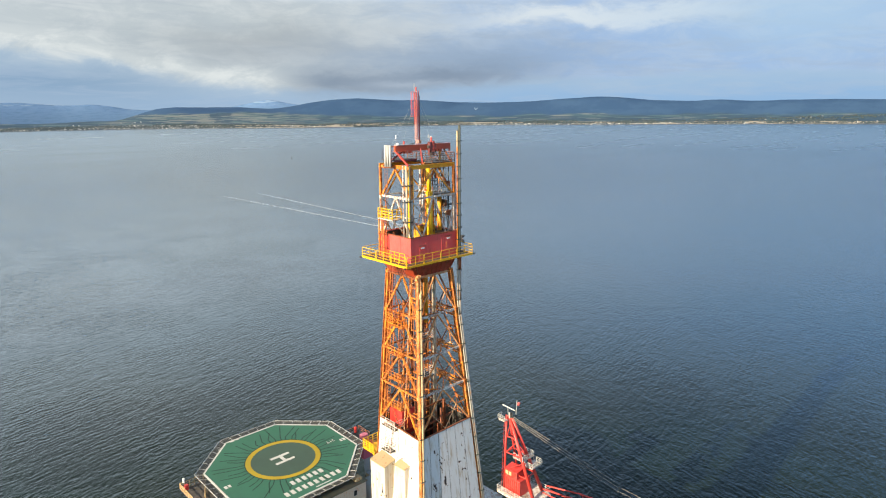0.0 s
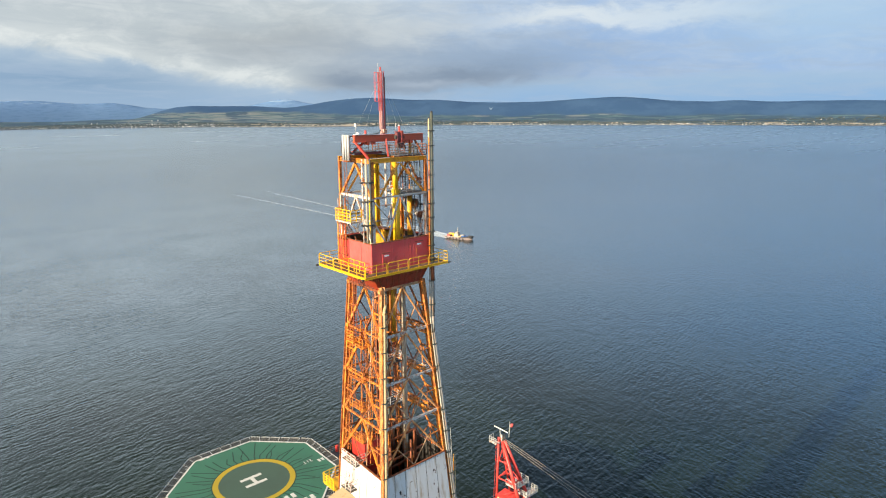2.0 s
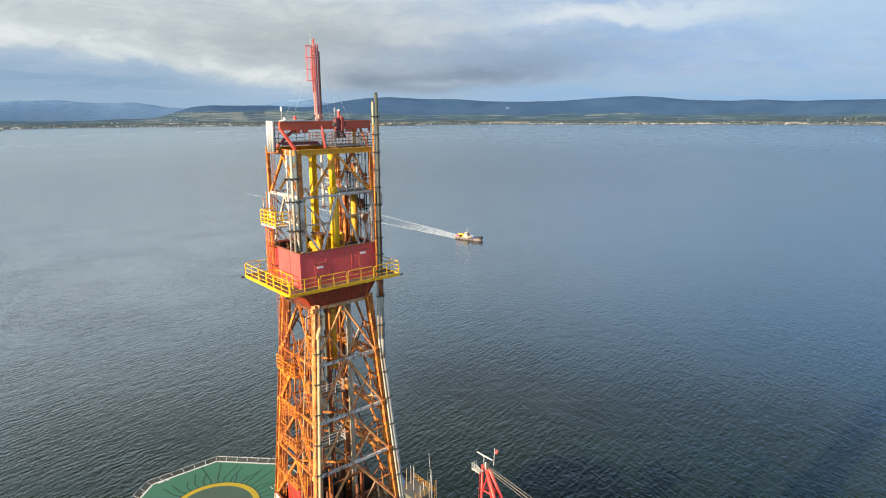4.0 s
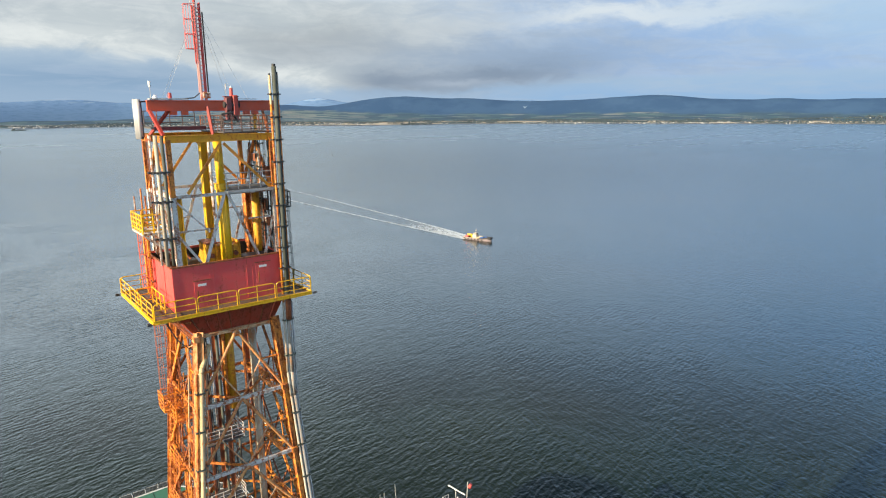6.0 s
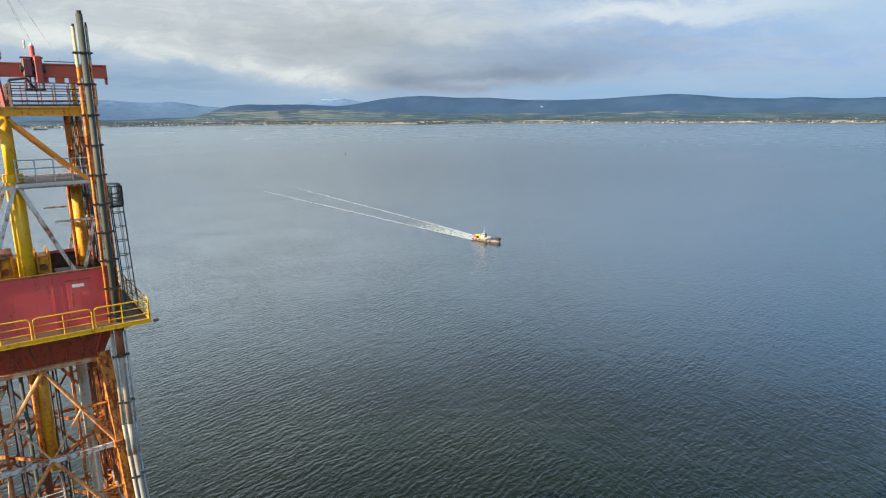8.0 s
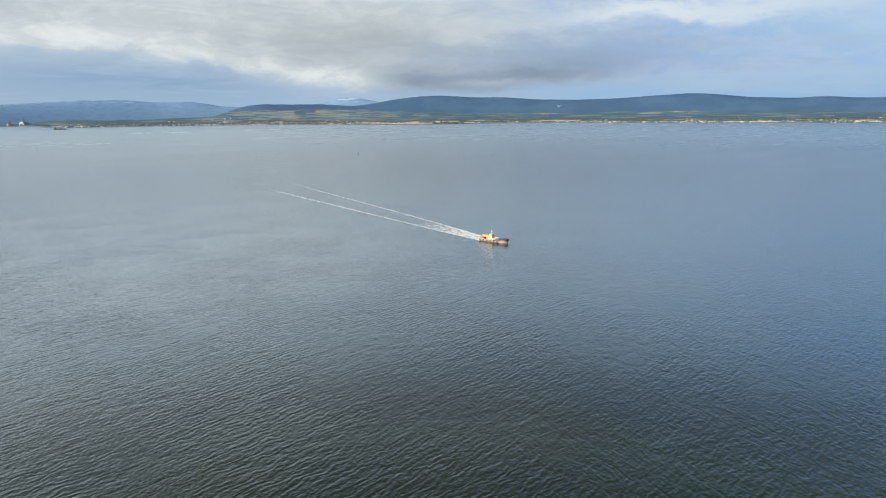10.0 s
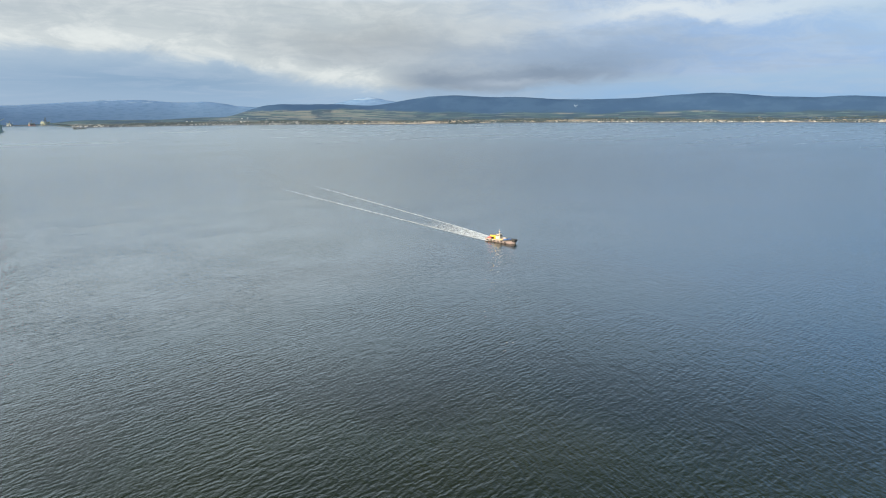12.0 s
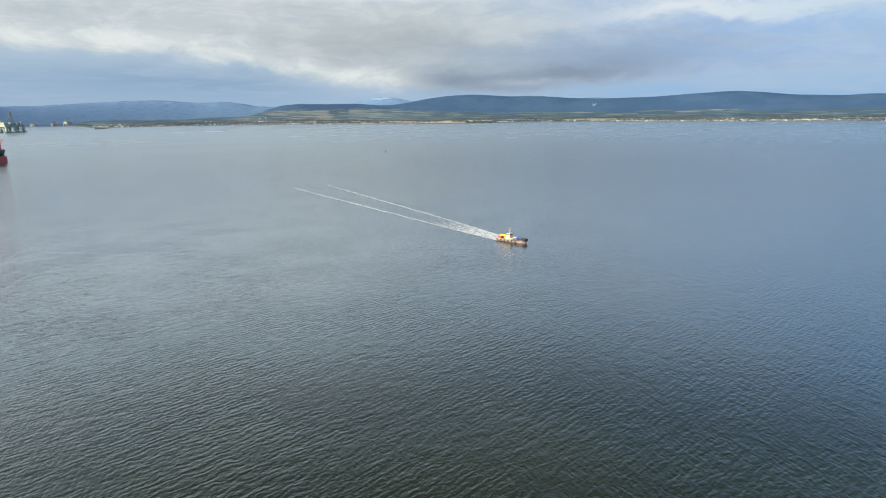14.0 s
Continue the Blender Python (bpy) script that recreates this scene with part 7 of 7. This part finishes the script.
def moored_rig(at, turn, hull_mat, label, size=1.0, block=False):
    m = Matrix.Translation(at) @ Matrix.Rotation(radians(turn), 4, "Z") @ Matrix.Diagonal((size, size, size, 1))
    ob = thing("moored_rig", label, "drilling rig", at, "rigs moored far off")
    for s_ in (-1, 1):
        part("pontoon", placed(boxed((-48, s_ * 30 - 7, -3), (48, s_ * 30 + 7, 17 if block else 5), 1.0), m), hull_mat, ob)
        for x in (-36, 0, 36):
            part("column", placed(tube(B(), (x, s_ * 30, 4), (x, s_ * 30, 27), 6, seg=16), m), M_DARK_PIPE if block else hull_mat, ob)
    for s_ in (-1, 1):
        part("brace", placed(tube(B(), (s_ * 36, -28, 8), (s_ * 36, 28, 22), 1.2, seg=8), m), hull_mat, ob)
    part("deck_box", placed(boxed((-44, -36, 26), (44, 36, 35), 0.6), m), M_DARK_PIPE if block else M_FAR_GREEN, ob)
    part("deckhouse", placed(boxed((-40, -20, 35), (-22, 20, 47), 0.5), m), M_FAR_GREEN, ob)
    part("deckhouse", placed(boxed((14, -26, 35), (36, 6, 42), 0.5), m), M_DARK_PIPE, ob)
    for sx, sy in ((-1, -1), (1, -1), (1, 1), (-1, 1)):
        part("derrick_leg", placed(bar(B(), (sx * 8, sy * 8, 40), (sx * 2.5, sy * 2.5, 96), 1.2, 1.2), m), M_DARK_PIPE, ob)
    for k in range(6):
        f, g = k / 6, (k + 1) / 6
        a, b = 8 - 5.5 * f, 8 - 5.5 * g
        za, zb = 40 + 56 * f, 40 + 56 * g
        for (sx, sy), (tx, ty) in (((-1, -1), (1, -1)), ((1, -1), (1, 1)), ((1, 1), (-1, 1)), ((-1, 1), (-1, -1))):
            part("derrick_brace", placed(bar(B(), (sx * a, sy * a, za), (tx * b, ty * b, zb), 0.7, 0.7), m), M_DARK_PIPE, ob)
    part("derrick_base", placed(boxed((-9, -9, 35), (9, 9, 46), 0.4), m), M_FAR_GREEN, ob)
    for x, y in ((-30, 34), (26, -34)):
        cr = part("crane_post", placed(tube(B(), (x, y, 35), (x, y, 52), 2.2, seg=10), m), hull_mat, ob)
        part("crane_boom", placed(bar(B(), (x, y, 50), (x + 34, y + 8, 62), 1.8, 1.8), m), hull_mat, cr)


M_FAR_GREEN = painted("grey green hull paint", (0.22, 0.27, 0.24), 0.25, (0.2, 0.12, 0.07))
moored_rig((-39.0, 3360.0, 0), 24, M_FAR_GREEN, "grey-green drilling rig moored far down the firth", 0.92)
moored_rig((-41.0, 1345.0, 0), 65, M_CRANE, "drilling rig with a red hull moored in the firth", 0.66, True)
# red hull paled to pink, distance haze put into the paint colour
M_FAR_PINK = painted("haze-paled red hull paint", (0.42, 0.20, 0.17), 0.2, (0.3, 0.16, 0.12))
moored_rig((150.0, 4560.0, 0), 10, M_FAR_PINK, "pale red drilling rig moored off the far town", 0.36)
moored_rig((225.0, 4640.0, 0), 40, M_FAR_GREEN, "grey-green drilling rig moored off the far town", 0.50)
moored_rig((40.0, 4660.0, 0), 70, M_GREY, "grey drilling rig moored at the far end of the firth", 0.34)


def nav_buoy(at, h):
    ob = thing("channel_buoy", "small dark channel buoy afloat in open water", "buoy", at, "channel buoys")
    x, y, _ = at
    part("float", tube(B(), (x, y, -0.6), (x, y, 1.1), 1.6, 1.4, 16), M_DARK_PIPE, ob)
    part("tower", tube(B(), (x, y, 1.1), (x, y, h), 0.6, 0.3, 8), M_BLACK, ob)
    part("topmark", tube(B(), (x, y, h), (x, y, h + 0.9), 0.5, 0.05, 10), M_BLACK, ob)


nav_buoy((111.0, 1740.0, 0), 4.5)
nav_buoy((645.0, 1155.0, 0), 4.0)


def barge(at, turn, length):
    m = Matrix.Translation(at) @ Matrix.Rotation(radians(turn), 4, "Z")
    ob = thing("moored_barge", "low dark barge lying off the town", "barge", at)
    part("hull", placed(boxed((-length / 2, -7, -1), (length / 2, 7, 3.2), 0.6), m), M_DARK_PIPE, ob)
    part("deckhouse", placed(boxed((-length * 0.42, -4, 3.2), (-length * 0.25, 4, 8), 0.3), m), M_DARK_PIPE, ob)
    part("cargo", placed(boxed((-length * 0.1, -5, 3.2), (length * 0.3, 5, 5.2), 0.3), m), M_BLACK, ob)


barge((318.0, 3560.0, 0), 2, 60)
